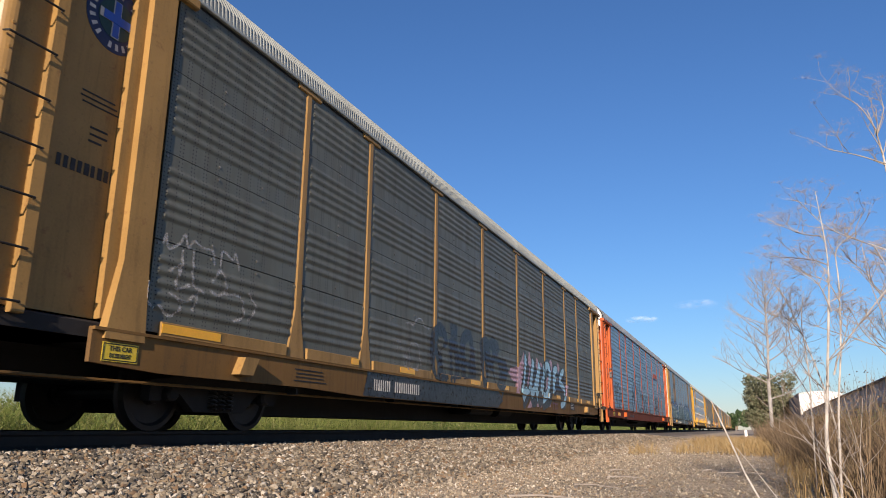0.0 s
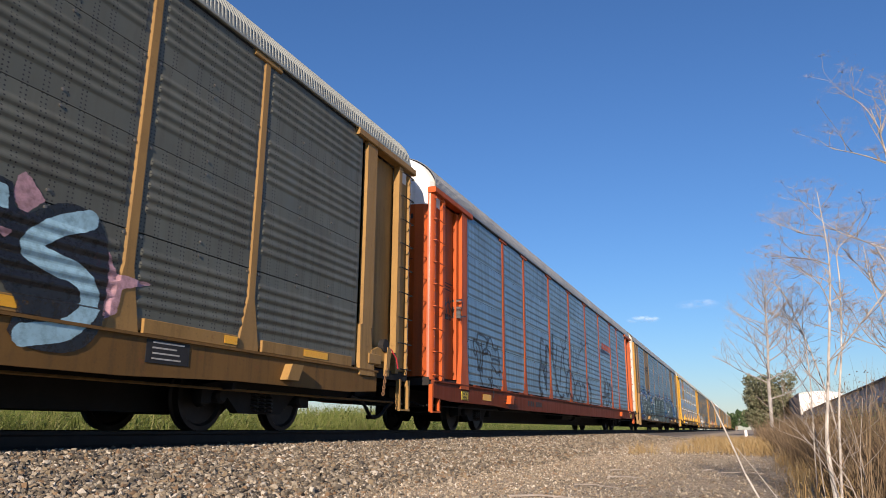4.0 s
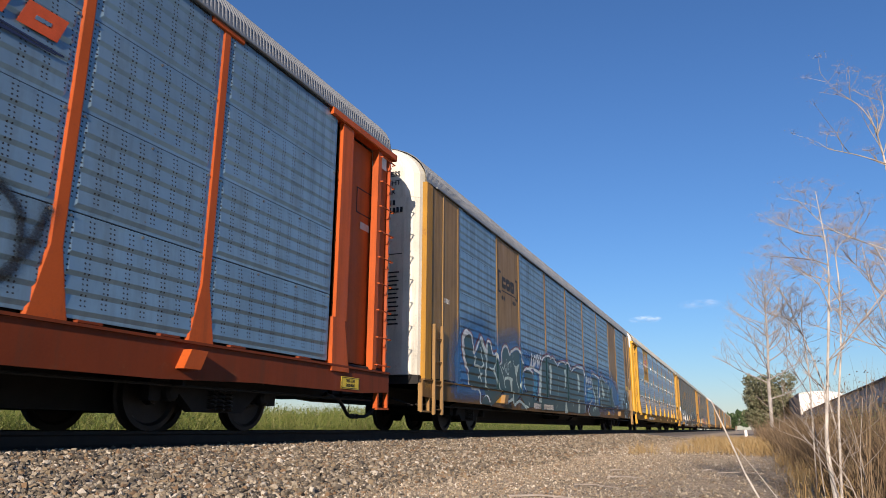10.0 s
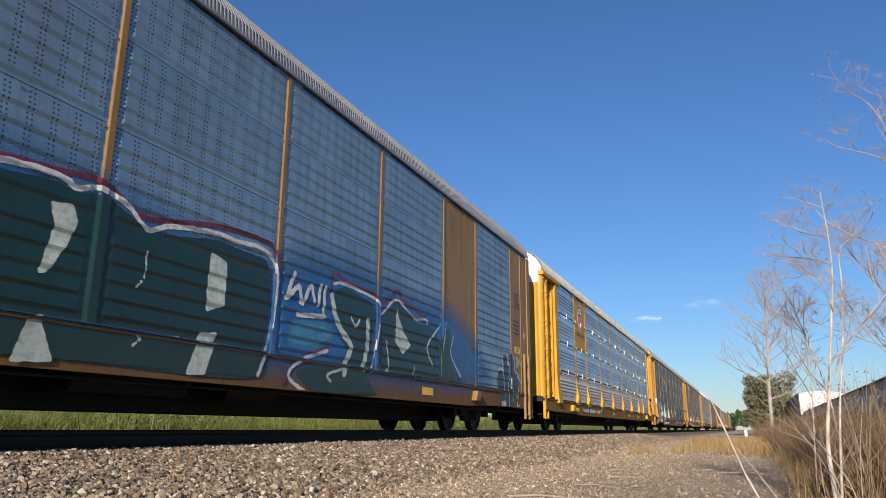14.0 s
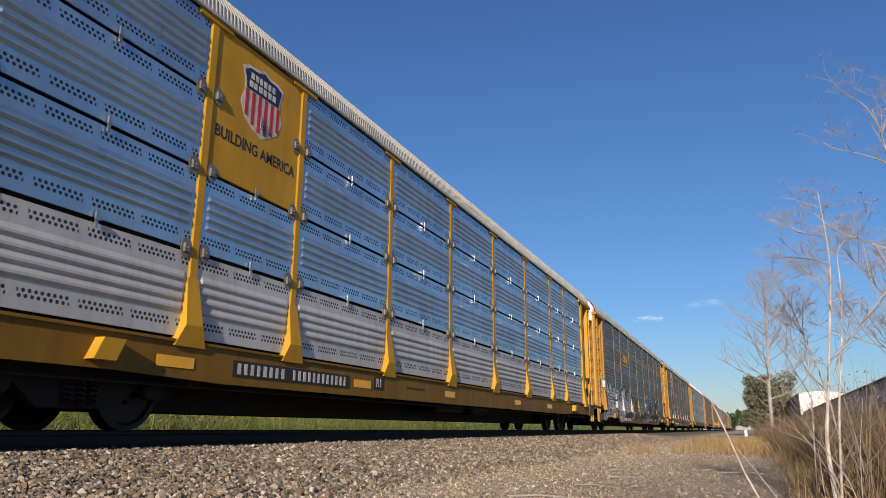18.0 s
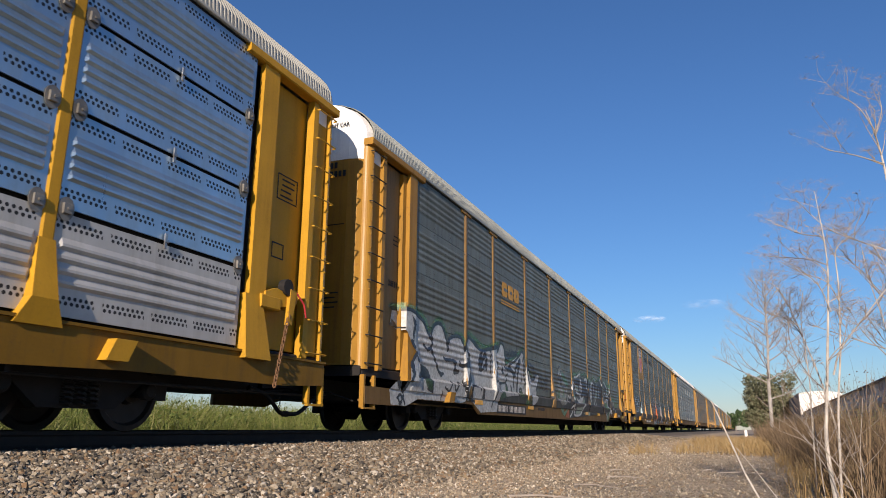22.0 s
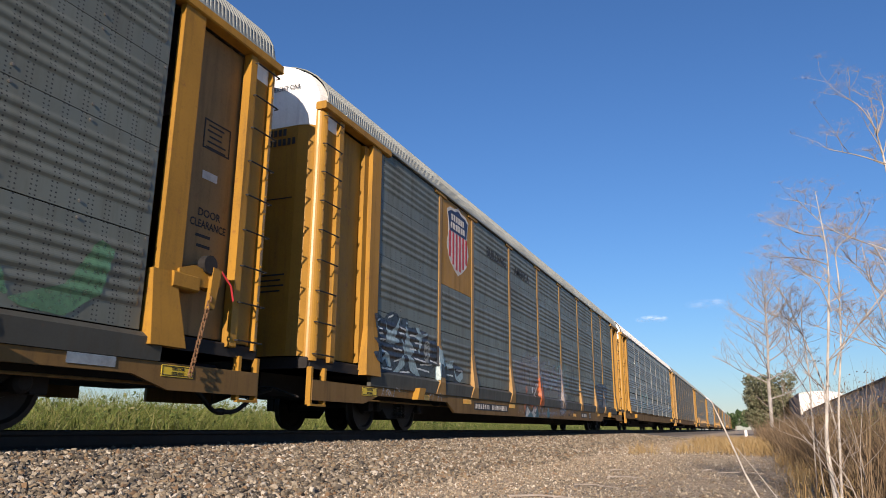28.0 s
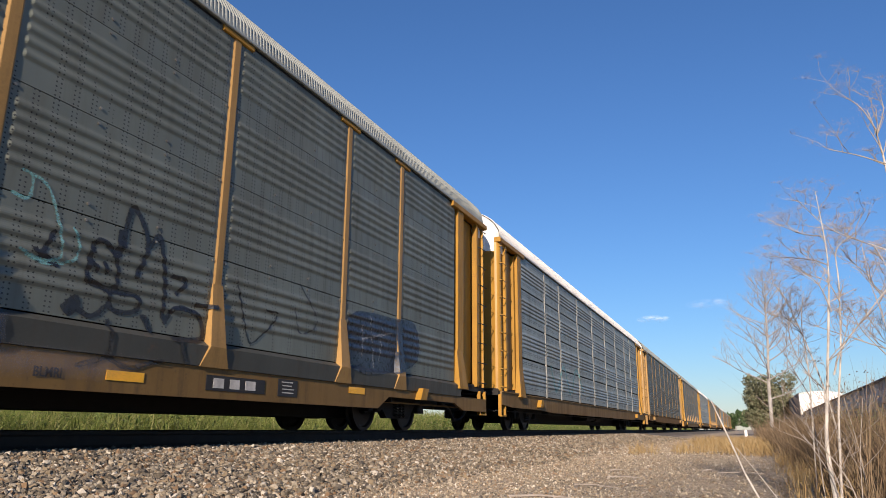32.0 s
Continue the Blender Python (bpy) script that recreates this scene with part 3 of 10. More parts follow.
        ring = [(-L, zt), (L, zt), (L, zb + 0.06), (L - 1.5, zb + 0.06), (L - 2.0, zb + 0.20), (L - 5.0, zb + 0.20), (L - 5.4, zb), (-L + 5.4, zb), (-L + 5.0, zb + 0.20), (-L + 2.0, zb + 0.20), (-L + 1.5, zb + 0.06), (-L, zb + 0.06)]
    else:
        ring = [(-L, 0.955), (L, 0.955), (L, zb + 0.10), (L - 0.9, zb + 0.05), (L - 3.6, zb + 0.05), (L - 5.2, zb), (-L + 5.2, zb), (-L + 3.6, zb + 0.05), (-L + 0.9, zb + 0.05), (-L, zb + 0.10)]
    for xx in (SIDE - 0.02, -SIDE - 0.02):  # both sides
        part("side_sill", Build().prism(ring, xx, xx + 0.05, "x"), M[S["sill"]], car)
    if zt > 0.9:
        part("sill_flange", Build().box(SIDE - 0.015, SIDE + 0.06, -L, L, 0.93, 0.96), M[S["sill"]], car)
    L = HALF + END - 0.05
    part("deck", Build().box(-SIDE + 0.03, SIDE - 0.03, -L, L, 0.86, 0.94), M["black_steel"], car)
    part("centre_beam", Build().prism([(-L + 0.3, 0.855), (L - 0.3, 0.855), (L - 0.3, 0.52), (L - 3.3, 0.52), (L - 3.7, 0.215), (-L + 3.7, 0.215), (-L + 3.3, 0.52), (-L + 0.3, 0.52)], -0.42, 0.42, "x"), M["black_steel"], car)
    part("brake_rod", Build().tube([(1.30, -L + 0.2, 0.49), (1.30, L - 0.2, 0.49)], 0.017, 6), M[S["sill"] if S.get("old") else "black_steel"], car)
    for k in range(7):
        part("pipe_bracket", Build().box(1.28, 1.46, -9 + 3 * k - 0.02, -9 + 3 * k + 0.02, 0.485, 0.56), M["black_steel"], car)
    part("brake_valve_box", Build().box(0.5, 1.1, -1.2, 0.4, 0.38, 0.75, 0.06), M["black_steel"], car)
    part("brake_reservoir", Build().tube([(0.85, 1.2, 0.55), (0.85, 2.3, 0.55)], 0.2, 12), M["black_steel"], car)
    for yy in (-S.get("pad", 10.3), S.get("pad", 10.0)):
        hk = Build().prism([(0.0, 0.66), (0.26, 0.66), (0.16, 0.45), (-0.10, 0.45)], SIDE + 0.03, SIDE + 0.15, "x")
        part("jacking_pad", hk, M[S["paint"]], car, at=(0, yy - 0.08, 0.1 if zt < 0.9 else 0.2))
    for s in (-1, 1):
        car_end(car, s, S)
    sets = truck(car, -HALF + 1.82) + truck(car, HALF - 1.82)
    return car, sets


# ---- the cars, front to back ----
OLD = dict(paint="ochre", post_paint="tan_post", corner="ochre", end="ochre", sheet="panel_dark", screen="rib", post="flare", ends="ladder", sill="brown_sill", old=True, kick=True, sill_end=12.5)
ORANGE = dict(paint="orange", corner="orange", end="orange", pad=8.95, roof="roof_dark", sheet="panel_blue", screen="louvre", post="flare", ends="ladder", sill="orange_sill")
TAN = dict(paint="tan", corner="tan", end="dirty_white", cap="dirty_white", pad=8.95, roof="roof_dark", sheet="panel_blue", screen="louvre", post="flush", ends="sheet", sill="brown_sill",
           solid={(1, k): "tan" for k in range(4)} | {(7, k): "tan" for k in range(4)})
SILVER = dict(paint="bright_yellow", corner="bright_yellow", end="bright_yellow", sheet="panel_silver", low_sheet="panel_dull", screen="hole", post="box", ends="ladder", sill="yellow_sill",
              roof="roof_light", far_door="white", bolts=False, solid={(1, 2): "bright_yellow", (1, 3): "bright_yellow"})
GREY = dict(paint="yellow", post_paint="tan_post", corner="tan", end="yellow", sheet="panel_grey", screen="rib", post="deep", ends="ladder", sill="worn_sill", old=True, skirt=0.70, sill_bottom=0.36)
GREY_SHIELD = GREY | dict(corner="yellow", solid={(1, 2): "yellow", (1, 3): "yellow"})
SLOTTED = SILVER | dict(low_sheet="panel_light", paint="yellow", corner="tan", end="yellow", sheet="panel_light", sill="worn_sill", post="flush", post_paint="grey_post", clips=False, roof="roof_white", far_door="yellow", solid={})
FLEET = []
START = (-23.3, 5.43, 34.07, 63.05, 92.13, 120.92, 149.70, 178.45)
KINDS = ((GREY, "yellow car carrier with grey corrugated side screens"),
         (OLD, "faded yellow car carrier with dark weathered screens and spray paint"),
         (ORANGE, "orange car carrier with blue-grey perforated screens and black tags"),
         (TAN, "tan car carrier with white end doors and green spray-painted lettering"),
         (SILVER, "bright yellow car carrier with shiny perforated silver screens"),
         (GREY, "yellow car carrier with grey screens and white spray paint"),
         (GREY_SHIELD, "yellow car carrier with grey screens and a shield emblem"),
         (SLOTTED, "yellow car carrier with slotted grey screens and a white cap"))
for y, (style, text) in zip(START, KINDS):
    car, sets = autorack(style, text)
    FLEET.append((car, y + HALF, sets))
order = (1, 5, 7, 5, 1, 7, 5, 3, 1, 5, 7, 1, 5)
for k, i in enumerate(order):
    y = START[-1] + 28.75 * (k + 1) + HALF
    FLEET.append((copy_thing(FLEET[i][0], pose(TRACK_X, y, 0)), y, []))


def travelled(t):
    """Metres that the train has rolled by t seconds."""
    return 4.7967 * t + 0.0094700 * t ** 2 - 0.000099826 * t ** 3 - 0.00000049869 * t ** 4


def motions():
    motions_of_air()
    motions_of_bird()
    for car, y, sets in FLEET:
        walk(car, [(t, pose(TRACK_X, y - travelled(t), 0)) for t in [k * 1.0 for k in range(33)]])
        for w in sets:
            lx, ly, lz = w.location
            walk(w, [(k / 10, pose(lx, ly, lz, math.degrees(travelled(k / 10) / 0.425))) for k in range(321)])


# ---- ground, track and stones ----
def ground_z(x, y):
    """Ballast shoulder falling from the ties to the flat beside the track."""
    if x < -8.6:
        d = -8.6 - x
        return -0.2 - 0.42 * min(1.0, d / 1.4)
    if x < -5.6:
        return -0.2
    z = -0.2 - 0.24 * min(1.0, (x + 5.6) / 2.7) ** 0.85
    if x > 0.6:
        z += 0.12 * min(1.0, (x - 0.6) / 2.0)
    return z + 0.015 * noise.noise((x * 0.9, y * 0.9, 0.0)) if -5.4 < x < 4 and y < 60 else z


def ground_mat():
    """Crushed stone near the rails, warm gravel, then grey litter towards the brush; field soil beyond the track."""
    n = Nodes("gravel_ground", 0.95)
    x, y, z = n.xyz()
    big, mid, fine = n.noise(0.6, 5, shift=False), n.noise(9, 6, 0.7, shift=False), n.noise(70, 4, 0.7, shift=False)
    warm = n.mix(n.ramp(mid, 0.3, 0.7), (0.32, 0.25, 0.165), (0.48, 0.39, 0.27))
    stone = n.mix(n.ramp(mid, 0.3, 0.7), (0.07, 0.06, 0.048), (0.16, 0.135, 0.105))
    litter = n.mix(n.ramp(mid, 0.35, 0.7), (0.25, 0.20, 0.14), (0.46, 0.38, 0.28))
    edge = n.math("ADD", x, n.math("MULTIPLY", n.math("SUBTRACT", big, 0.5), 2.6))
    c = n.mix(n.ramp(edge, -4.3, -3.2), stone, warm)
    c = n.mix(n.ramp(edge, -1.9, -0.9), c, litter)
    c = n.mix(n.math("LESS_THAN", x, -9.8), c, (0.10, 0.095, 0.045))
    n.color(n.mix(n.ramp(fine, 0.45, 0.75, 0, 0.4), c, (0.16, 0.13, 0.10)))
    n.bump(fine, 0.5, 0.02)
    return n.m


b = Build()
xs = [-900, -200, -80, -40, -20, -12, -10.2, -9.2, -8.6, -7.4, -6.3, -5.6] + [-5.4 + 0.3 * k for k in range(31)] + [4.2, 6, 10, 20, 60, 200, 900]
ys = [-120, -20, -5, 0] + [1 + 0.4 * k for k in range(60)] + [26, 28, 31, 35, 40, 48, 60, 100, 200, 400, 900, 3500]
b.add([(x, y, ground_z(x, y)) for x in xs for y in ys], [(i * len(ys) + j, (i + 1) * len(ys) + j, (i + 1) * len(ys) + j + 1, i * len(ys) + j + 1) for i in range(len(xs) - 1) for j in range(len(ys) - 1)])
M["dirt"] = ground_mat()
ground = part("ground", b, M["dirt"], None)
tagged(ground, "gravelly dirt ground with crushed stone beside the track", "ground", kind="structure")

rail_ring = [(-0.075, -0.18), (0.075, -0.18), (0.075, -0.165), (0.012, -0.14), (0.010, -0.05), (0.036, -0.035), (0.037, -0.006), (0.03, 0.0), (-0.03, 0.0), (-0.037, -0.006), (-0.036, -0.035), (-0.010, -0.05), (-0.012, -0.14), (-0.075, -0.165)]
M["rail"] = plain("dark_rusty_rail_steel", (0.035, 0.026, 0.021), 0.8, 0.1)
for x in (TRACK_X - 0.755, TRACK_X + 0.755):
    r = part("rail", Build().prism(rail_ring, -60, 900, "y"), M["rail"], None, at=(x, 0, 0))
    tagged(r, "dark rust-brown steel rail on ballast", "rail", "rails of the track", "structure")
M["tie"] = plain("creosoted_timber", (0.05, 0.04, 0.032), 0.9)
tie_me = Build().box(-1.3, 1.3, -0.115, 0.115, -0.36, -0.185, 0.01).mesh("tie")
for k in range(110):
    t = part("tie", tie_me, M["tie"], None, at=(TRACK_X, 0.6 + 0.52 * k, 0))
    tagged(t, "dark creosoted timber tie bedded in ballast", "railway tie", "ties under the rails", "structure")
plate_me = Build().box(-0.14, 0.14, -0.09, 0.09, -0.186, -0.17, 0.004).mesh("tie_plate")
for k in range(60):
    part("tie_plate", plate_me, M["rail"], None, at=(TRACK_X + 0.755, 0.6 + 0.52 * k, 0)).parent = bpy.data.objects["tie" if k == 0 else "tie.%03d" % k]
    bpy.data.objects["tie_plate" if k == 0 else "tie_plate.%03d" % k].location = (0.755, 0, 0)


def scatter_mesh(name, base_v, base_f, P, S, turn, rough, seed):
    """Many small deformed copies of one solid in a single mesh. P: places, S: sizes (n, 3), turn: spins."""
    rng = np.random.default_rng(seed)
    n, m = len(P), len(base_v)
    V = np.array(base_v)[None] * (1 + rng.uniform(-rough, rough, (n, m, 1))) * S[:, None, :]
    a, t = turn[:, 0], turn[:, 1]
    ca, sa, ct, st = np.cos(a)[:, None], np.sin(a)[:, None], np.cos(t)[:, None], np.sin(t)[:, None]
    x, y, z = V[..., 0], V[..., 1], V[..., 2]
    y, z = y * ct - z * st, y * st + z * ct
    V = np.stack([x * ca - y * sa, x * sa + y * ca, z], -1) + P[:, None, :]
    F = (np.array(base_f)[None] + (np.arange(n) * m)[:, None, None]).reshape(-1, len(base_f[0]))
    return fast_mesh(name, V.reshape(-1, 3), F)


def fast_mesh(name, V, F):
    me = bpy.data.meshes.new(name)
    k = F.shape[1]
    me.vertices.add(len(V))
    me.vertices.foreach_set("co", np.ascontiguousarray(V, dtype=np.float32).ravel())
    me.loops.add(F.size)
    me.loops.foreach_set("vertex_index", np.ascontiguousarray(F, dtype=np.int32).ravel())
    me.polygons.add(len(F))
    me.polygons.foreach_set("loop_start", np.arange(0, F.size, k, dtype=np.int32))
    me.update(calc_edges=True)
    me.shade_flat()
    return me


G5 = (1 + 5 ** 0.5) / 2
ICO_V = [(-1, G5, 0), (1, G5, 0), (-1, -G5, 0), (1, -G5, 0), (0, -1, G5), (0, 1, G5), (0, -1, -G5), (0, 1, -G5), (G5, 0, -1), (G5, 0, 1), (-G5, 0, -1), (-G5, 0, 1)]
ICO_V = [tuple(c / 1.9 for c in v) for v in ICO_V]
ICO_F = [(0, 11, 5), (0, 5, 1), (0, 1, 7), (0, 7, 10), (0, 10, 11), (1, 5, 9), (5, 11, 4), (11, 10, 2), (10, 7, 6), (7, 1, 8), (3, 9, 4), (3, 4, 2), (3, 2, 6), (3, 6, 8), (3, 8, 9), (4, 9, 5), (2, 4, 11), (6, 2, 10), (8, 6, 7), (9, 8, 1)]
CUBE_V = [(x * 0.62, y * 0.62, z * 0.62) for x in (-1, 1) for y in (-1, 1) for z in (-1, 1)]
CUBE_F = [(0, 1, 3, 2), (4, 6, 7, 5), (0, 4, 5, 1), (2, 3, 7, 6), (0, 2, 6, 4), (1, 5, 7, 3)]
OCT_V = [(1, 0, 0), (-1, 0, 0), (0, 1, 0), (0, -1, 0), (0, 0, 1), (0, 0, -1)]
OCT_F = [(0, 2, 4), (2, 1, 4), (1, 3, 4), (3, 0, 4), (2, 0, 5), (1, 2, 5), (3, 1, 5), (0, 3, 5)]


def stone_mat(name="crushed_stone", k=1.0, warm=0.3):
    n = Nodes(name, 0.9, 0, 0.2)
    r = n.island()
    ramp = n.t.nodes.new("ShaderNodeValToRGB")
    ramp.color_ramp.interpolation = "CONSTANT"
    cols = ((0.05, 0.046, 0.04), (0.22, 0.185, 0.135), (0.12, 0.108, 0.09), (0.33, 0.29, 0.22), (0.20, 0.125, 0.07), (0.17, 0.145, 0.11), (0.42, 0.365, 0.28), (0.25, 0.195, 0.125), (0.085, 0.079, 0.072), (0.60, 0.55, 0.46))
    e = ramp.color_ramp.elements
    while len(e) < len(cols):
        e.new(0.5)
    for i, c in enumerate(cols):
        e[i].position, e[i].color = i / len(cols) * 1.04, (c[0] * k, c[1] * k, c[2] * k, 1)
    n.put(ramp.inputs[0], r)
    f = n.noise(60, 4, 0.6, shift=False)
    n.color(n.mix(n.ramp(f, 0.35, 0.7, 0, warm), ramp.outputs[0], (0.36, 0.29, 0.195)))
    n.bump(f, 0.5, 0.01)
    return n.m


M["stone"] = stone_mat(k=0.73)
M["gravel"] = stone_mat("warm_fine_gravel", 1.1, 0.6)


def stones(name, label, count, x0, x1, y0, y1, s0, s1, base, seed, keep=None, mat="stone"):
    rng = np.random.default_rng(seed)
    x = rng.uniform(x0, x1, count)
    u = rng.uniform(0, 1, count)
    y = y0 + (y1 - y0) * u ** 1.35
    if keep is not None:
        ok = keep(x, y, rng)
        x, y = x[ok], y[ok]
    k = len(x)
    s = rng.uniform(s0, s1, k) * np.where(rng.uniform(0, 1, k) < 0.08, 1.45, 1.0)
    S = np.stack([s * rng.uniform(0.8, 1.35, k), s * rng.uniform(0.65, 1.1, k), s * rng.uniform(0.55, 1.0, k)], 1)
    z = np.array([ground_z(a, c) for a, c in zip(x, y)]) + s * rng.uniform(-0.3, 1.0, k)
    me = scatter_mesh(name, base[0], base[1], np.stack([x, y, z], 1), S, rng.uniform(-3.1, 3.1, (k, 2)) * np.array([1, 0.8]), 0.5, seed)
    return tagged(part(name, me, M[mat], None), label, "gravel", kind="stuff")


CUBE, ICO, OCT = (CUBE_V, CUBE_F), (ICO_V, ICO_F), (OCT_V, OCT_F)
thin = lambda x, y, r: r.uniform(0, 1, len(x)) < np.clip((-x - 2.6) / 1.2, 0.0, 1.0)
stones("ballast_stones", "coarse grey and tan crushed ballast beside the rail", 54000, -6.25, -2.3, 2.2, 9, 0.010, 0.0225, ICO, 3, thin)
stones("ballast_stones", "coarse crushed ballast farther along the rail", 30000, -6.25, -2.4, 9, 16, 0.013, 0.027, OCT, 8, thin)
stones("ballast_stones", "crushed ballast along the track shoulder", 40000, -6.25, -2.6, 15, 42, 0.015, 0.029, OCT, 4, thin)
stones("ballast_stones", "crushed ballast beside the rail behind the camera", 16000, -6.25, -2.6, -14, 2.25, 0.016, 0.03, OCT, 9, thin)
stones("gravel", "fine warm gravel on packed dirt", 60000, -3.9, 0.6, 3.0, 14, 0.004, 0.013, OCT, 5, lambda x, y, r: r.uniform(0, 1, len(x)) < np.clip((0.7 - x) / 1.6, 0.25, 1.0), "gravel")
stones("gravel", "fine gravel farther along the track", 22000, -3.6, 0.2, 14, 34, 0.007, 0.018, OCT, 6, None, "gravel")


# ---- plants, sheds and distance ----
def blades(name, P, H, W, lean, seed, bend=0.35):
    """Grass: tapered bent strips of two quads. P: feet, H: heights, W: widths."""
    rng = np.random.default_rng(seed)
    n = len(P)
    a = rng.uniform(0, 2 * math.pi, n)
    side = np.stack([np.cos(a), np.sin(a), np.zeros(n)], 1) * W[:, None] * 0.5
    d = rng.normal(0, lean, (n, 2))
    tip = np.concatenate([d * H[:, None], H[:, None]], 1)
    mid = tip * 0.55
    mid[:, :2] *= 1 - bend
    V = np.stack([P - side, P + side, P + mid + side * 0.8, P + mid - side * 0.8, P + tip + side * 0.15, P + tip - side * 0.15], 1)
    F = np.array([[0, 1, 2, 3], [3, 2, 4, 5]])[None] + (np.arange(n) * 6)[:, None, None]
    return fast_mesh(name, V.reshape(-1, 3), F.reshape(-1, 4))


def leaf_mat(name, a, b, c, rough=0.7, through=0.25):
    """Leaves and stems that vary from piece to piece; thin ones let light through."""
    n = Nodes(name, rough, 0, 0.25)
    r = n.island()
    col = n.mix(n.ramp(r, 0.0, 0.6), a, b)
    col = n.mix(n.ramp(r, 0.7, 1.0), col, c)
    col = n.mix(n.ramp(n.noise(1.2, 3, shift=False), 0.35, 0.7, 0, 0.35), col, shade(a, 0.7))
    n.color(col)
    if through:
        tr = n.t.nodes.new("ShaderNodeBsdfTranslucent")
        n.put(tr.inputs[0], col)
        mx = n.t.nodes.new("ShaderNodeMixShader")
        mx.inputs[0].default_value = through
        out = n.t.nodes["Material Output"]
        n.put(mx.inputs[1], n.b.outputs[0])
        n.put(mx.inputs[2], tr.outputs[0])
        n.put(out.inputs[0], mx.outputs[0])
    return n.m


M["grass"] = leaf_mat("tall_green_grass", (0.098, 0.143, 0.026), (0.225, 0.255, 0.064), (0.345, 0.315, 0.135))
M["straw"] = leaf_mat("dry_straw_grass", (0.28, 0.185, 0.075), (0.37, 0.265, 0.12), (0.44, 0.35, 0.20), through=0.15)
M["litter"] = leaf_mat("grey_dead_stems", (0.25, 0.205, 0.145), (0.48, 0.41, 0.30), (0.62, 0.54, 0.42), through=0.0)
M["brush"] = leaf_mat("brown_dry_brush", (0.10, 0.07, 0.042), (0.19, 0.135, 0.08), (0.30, 0.22, 0.13), through=0.1)
M["leaf"] = leaf_mat("dull_green_leaves", (0.13, 0.14, 0.08), (0.20, 0.205, 0.12), (0.28, 0.27, 0.17))
M["far_leaf"] = leaf_mat("far_green_leaves", (0.05, 0.09, 0.035), (0.08, 0.13, 0.05), (0.12, 0.16, 0.07))
M["yellow_leaf"] = leaf_mat("yellow_green_leaves", (0.16, 0.19, 0.05), (0.24, 0.26, 0.08), (0.30, 0.27, 0.10))
M["stalk"] = plain("pale_dry_stalk", (0.42, 0.385, 0.34), 0.85, 0, 0.35, 9.0)
M["stalk_dark"] = plain("grey_brown_twig", (0.29, 0.255, 0.22), 0.8, 0, 0.3, 9.0)
M["bark"] = plain("pale_grey_bark", (0.31, 0.29, 0.265), 0.85, 0, 0.3, 4.0)
M["seed"] = leaf_mat("dry_seed_heads", (0.42, 0.33, 0.25), (0.54, 0.43, 0.33), (0.62, 0.52, 0.42), through=0.2)

rng = np.random.default_rng(11)
# tall grass field behind the track, in strips of falling density
for k, (n, x0, x1, y0, y1, h0, h1, w) in enumerate(((15000, -14.5, -11.2, 1, 26, 0.6, 1.15, 0.016), (26000, -20, -13.5, 1, 50, 1.0, 1.55, 0.022), (16000, -30, -14, 45, 130, 1.0, 1.6, 0.05), (9000, -45, -18, 120, 330, 1.1, 1.8, 0.12))):
    x, y = rng.uniform(x0, x1, n), rng.uniform(y0, y1, n)
    hump = np.array([noise.noise((a * 0.25, c * 0.25, 2.0)) for a, c in zip(x, y)])
    P = np.stack([x, y, np.full(n, -0.63)], 1)
    me = blades("field_grass", P, rng.uniform(h0, h1, n) * (1 + 0.25 * hump), np.full(n, w) * rng.uniform(0.7, 1.3, n), 0.5, 20 + k)
    tagged(part("field_grass", me, M["grass"], None), "tall green field grass with pale seed tops", "grass", kind="stuff")
# broad weeds standing among the grass
n = 60000
x, y = rng.uniform(-19, -11.6, n), 1 + 85 * rng.uniform(0, 1, n) ** 1.6
hump = np.array([noise.noise((a * 0.5, c * 0.5, 7.0)) for a, c in zip(x, y)])
P = np.stack([x, y, -0.6 + (0.55 + 0.95 * np.abs(hump) + 0.35 * (x < -15)) * rng.uniform(0.1, 1.0, n) ** 0.6 * 1.25], 1)



def leaves(name, P, size, seed, mat, parent=None):
    """Small bent leaves with free turns: quads."""
    r = np.random.default_rng(seed)
    n = len(P)
    u = r.normal(0, 1, (n, 3))
    u /= np.linalg.norm(u, axis=1)[:, None]
    v = np.cross(u, r.normal(0, 1, (n, 3)))
    v /= np.linalg.norm(v, axis=1)[:, None]
    s = (size * r.uniform(0.6, 1.4, n))[:, None]
    V = np.stack([P - u * s, P + v * s * 0.5, P + u * s, P - v * s * 0.5], 1)
    F = np.arange(n * 4).reshape(n, 4)
    return part(name, fast_mesh(name, V.reshape(-1, 3), F), mat, parent)


M["weed_green"] = leaf_mat("weedy_green_leaves", (0.07, 0.11, 0.025), (0.14, 0.18, 0.05), (0.27, 0.26, 0.12))
tagged(leaves("field_weeds", P, 0.05, 77, M["weed_green"]), "leafy green weeds among the field grass", "weeds", kind="stuff")


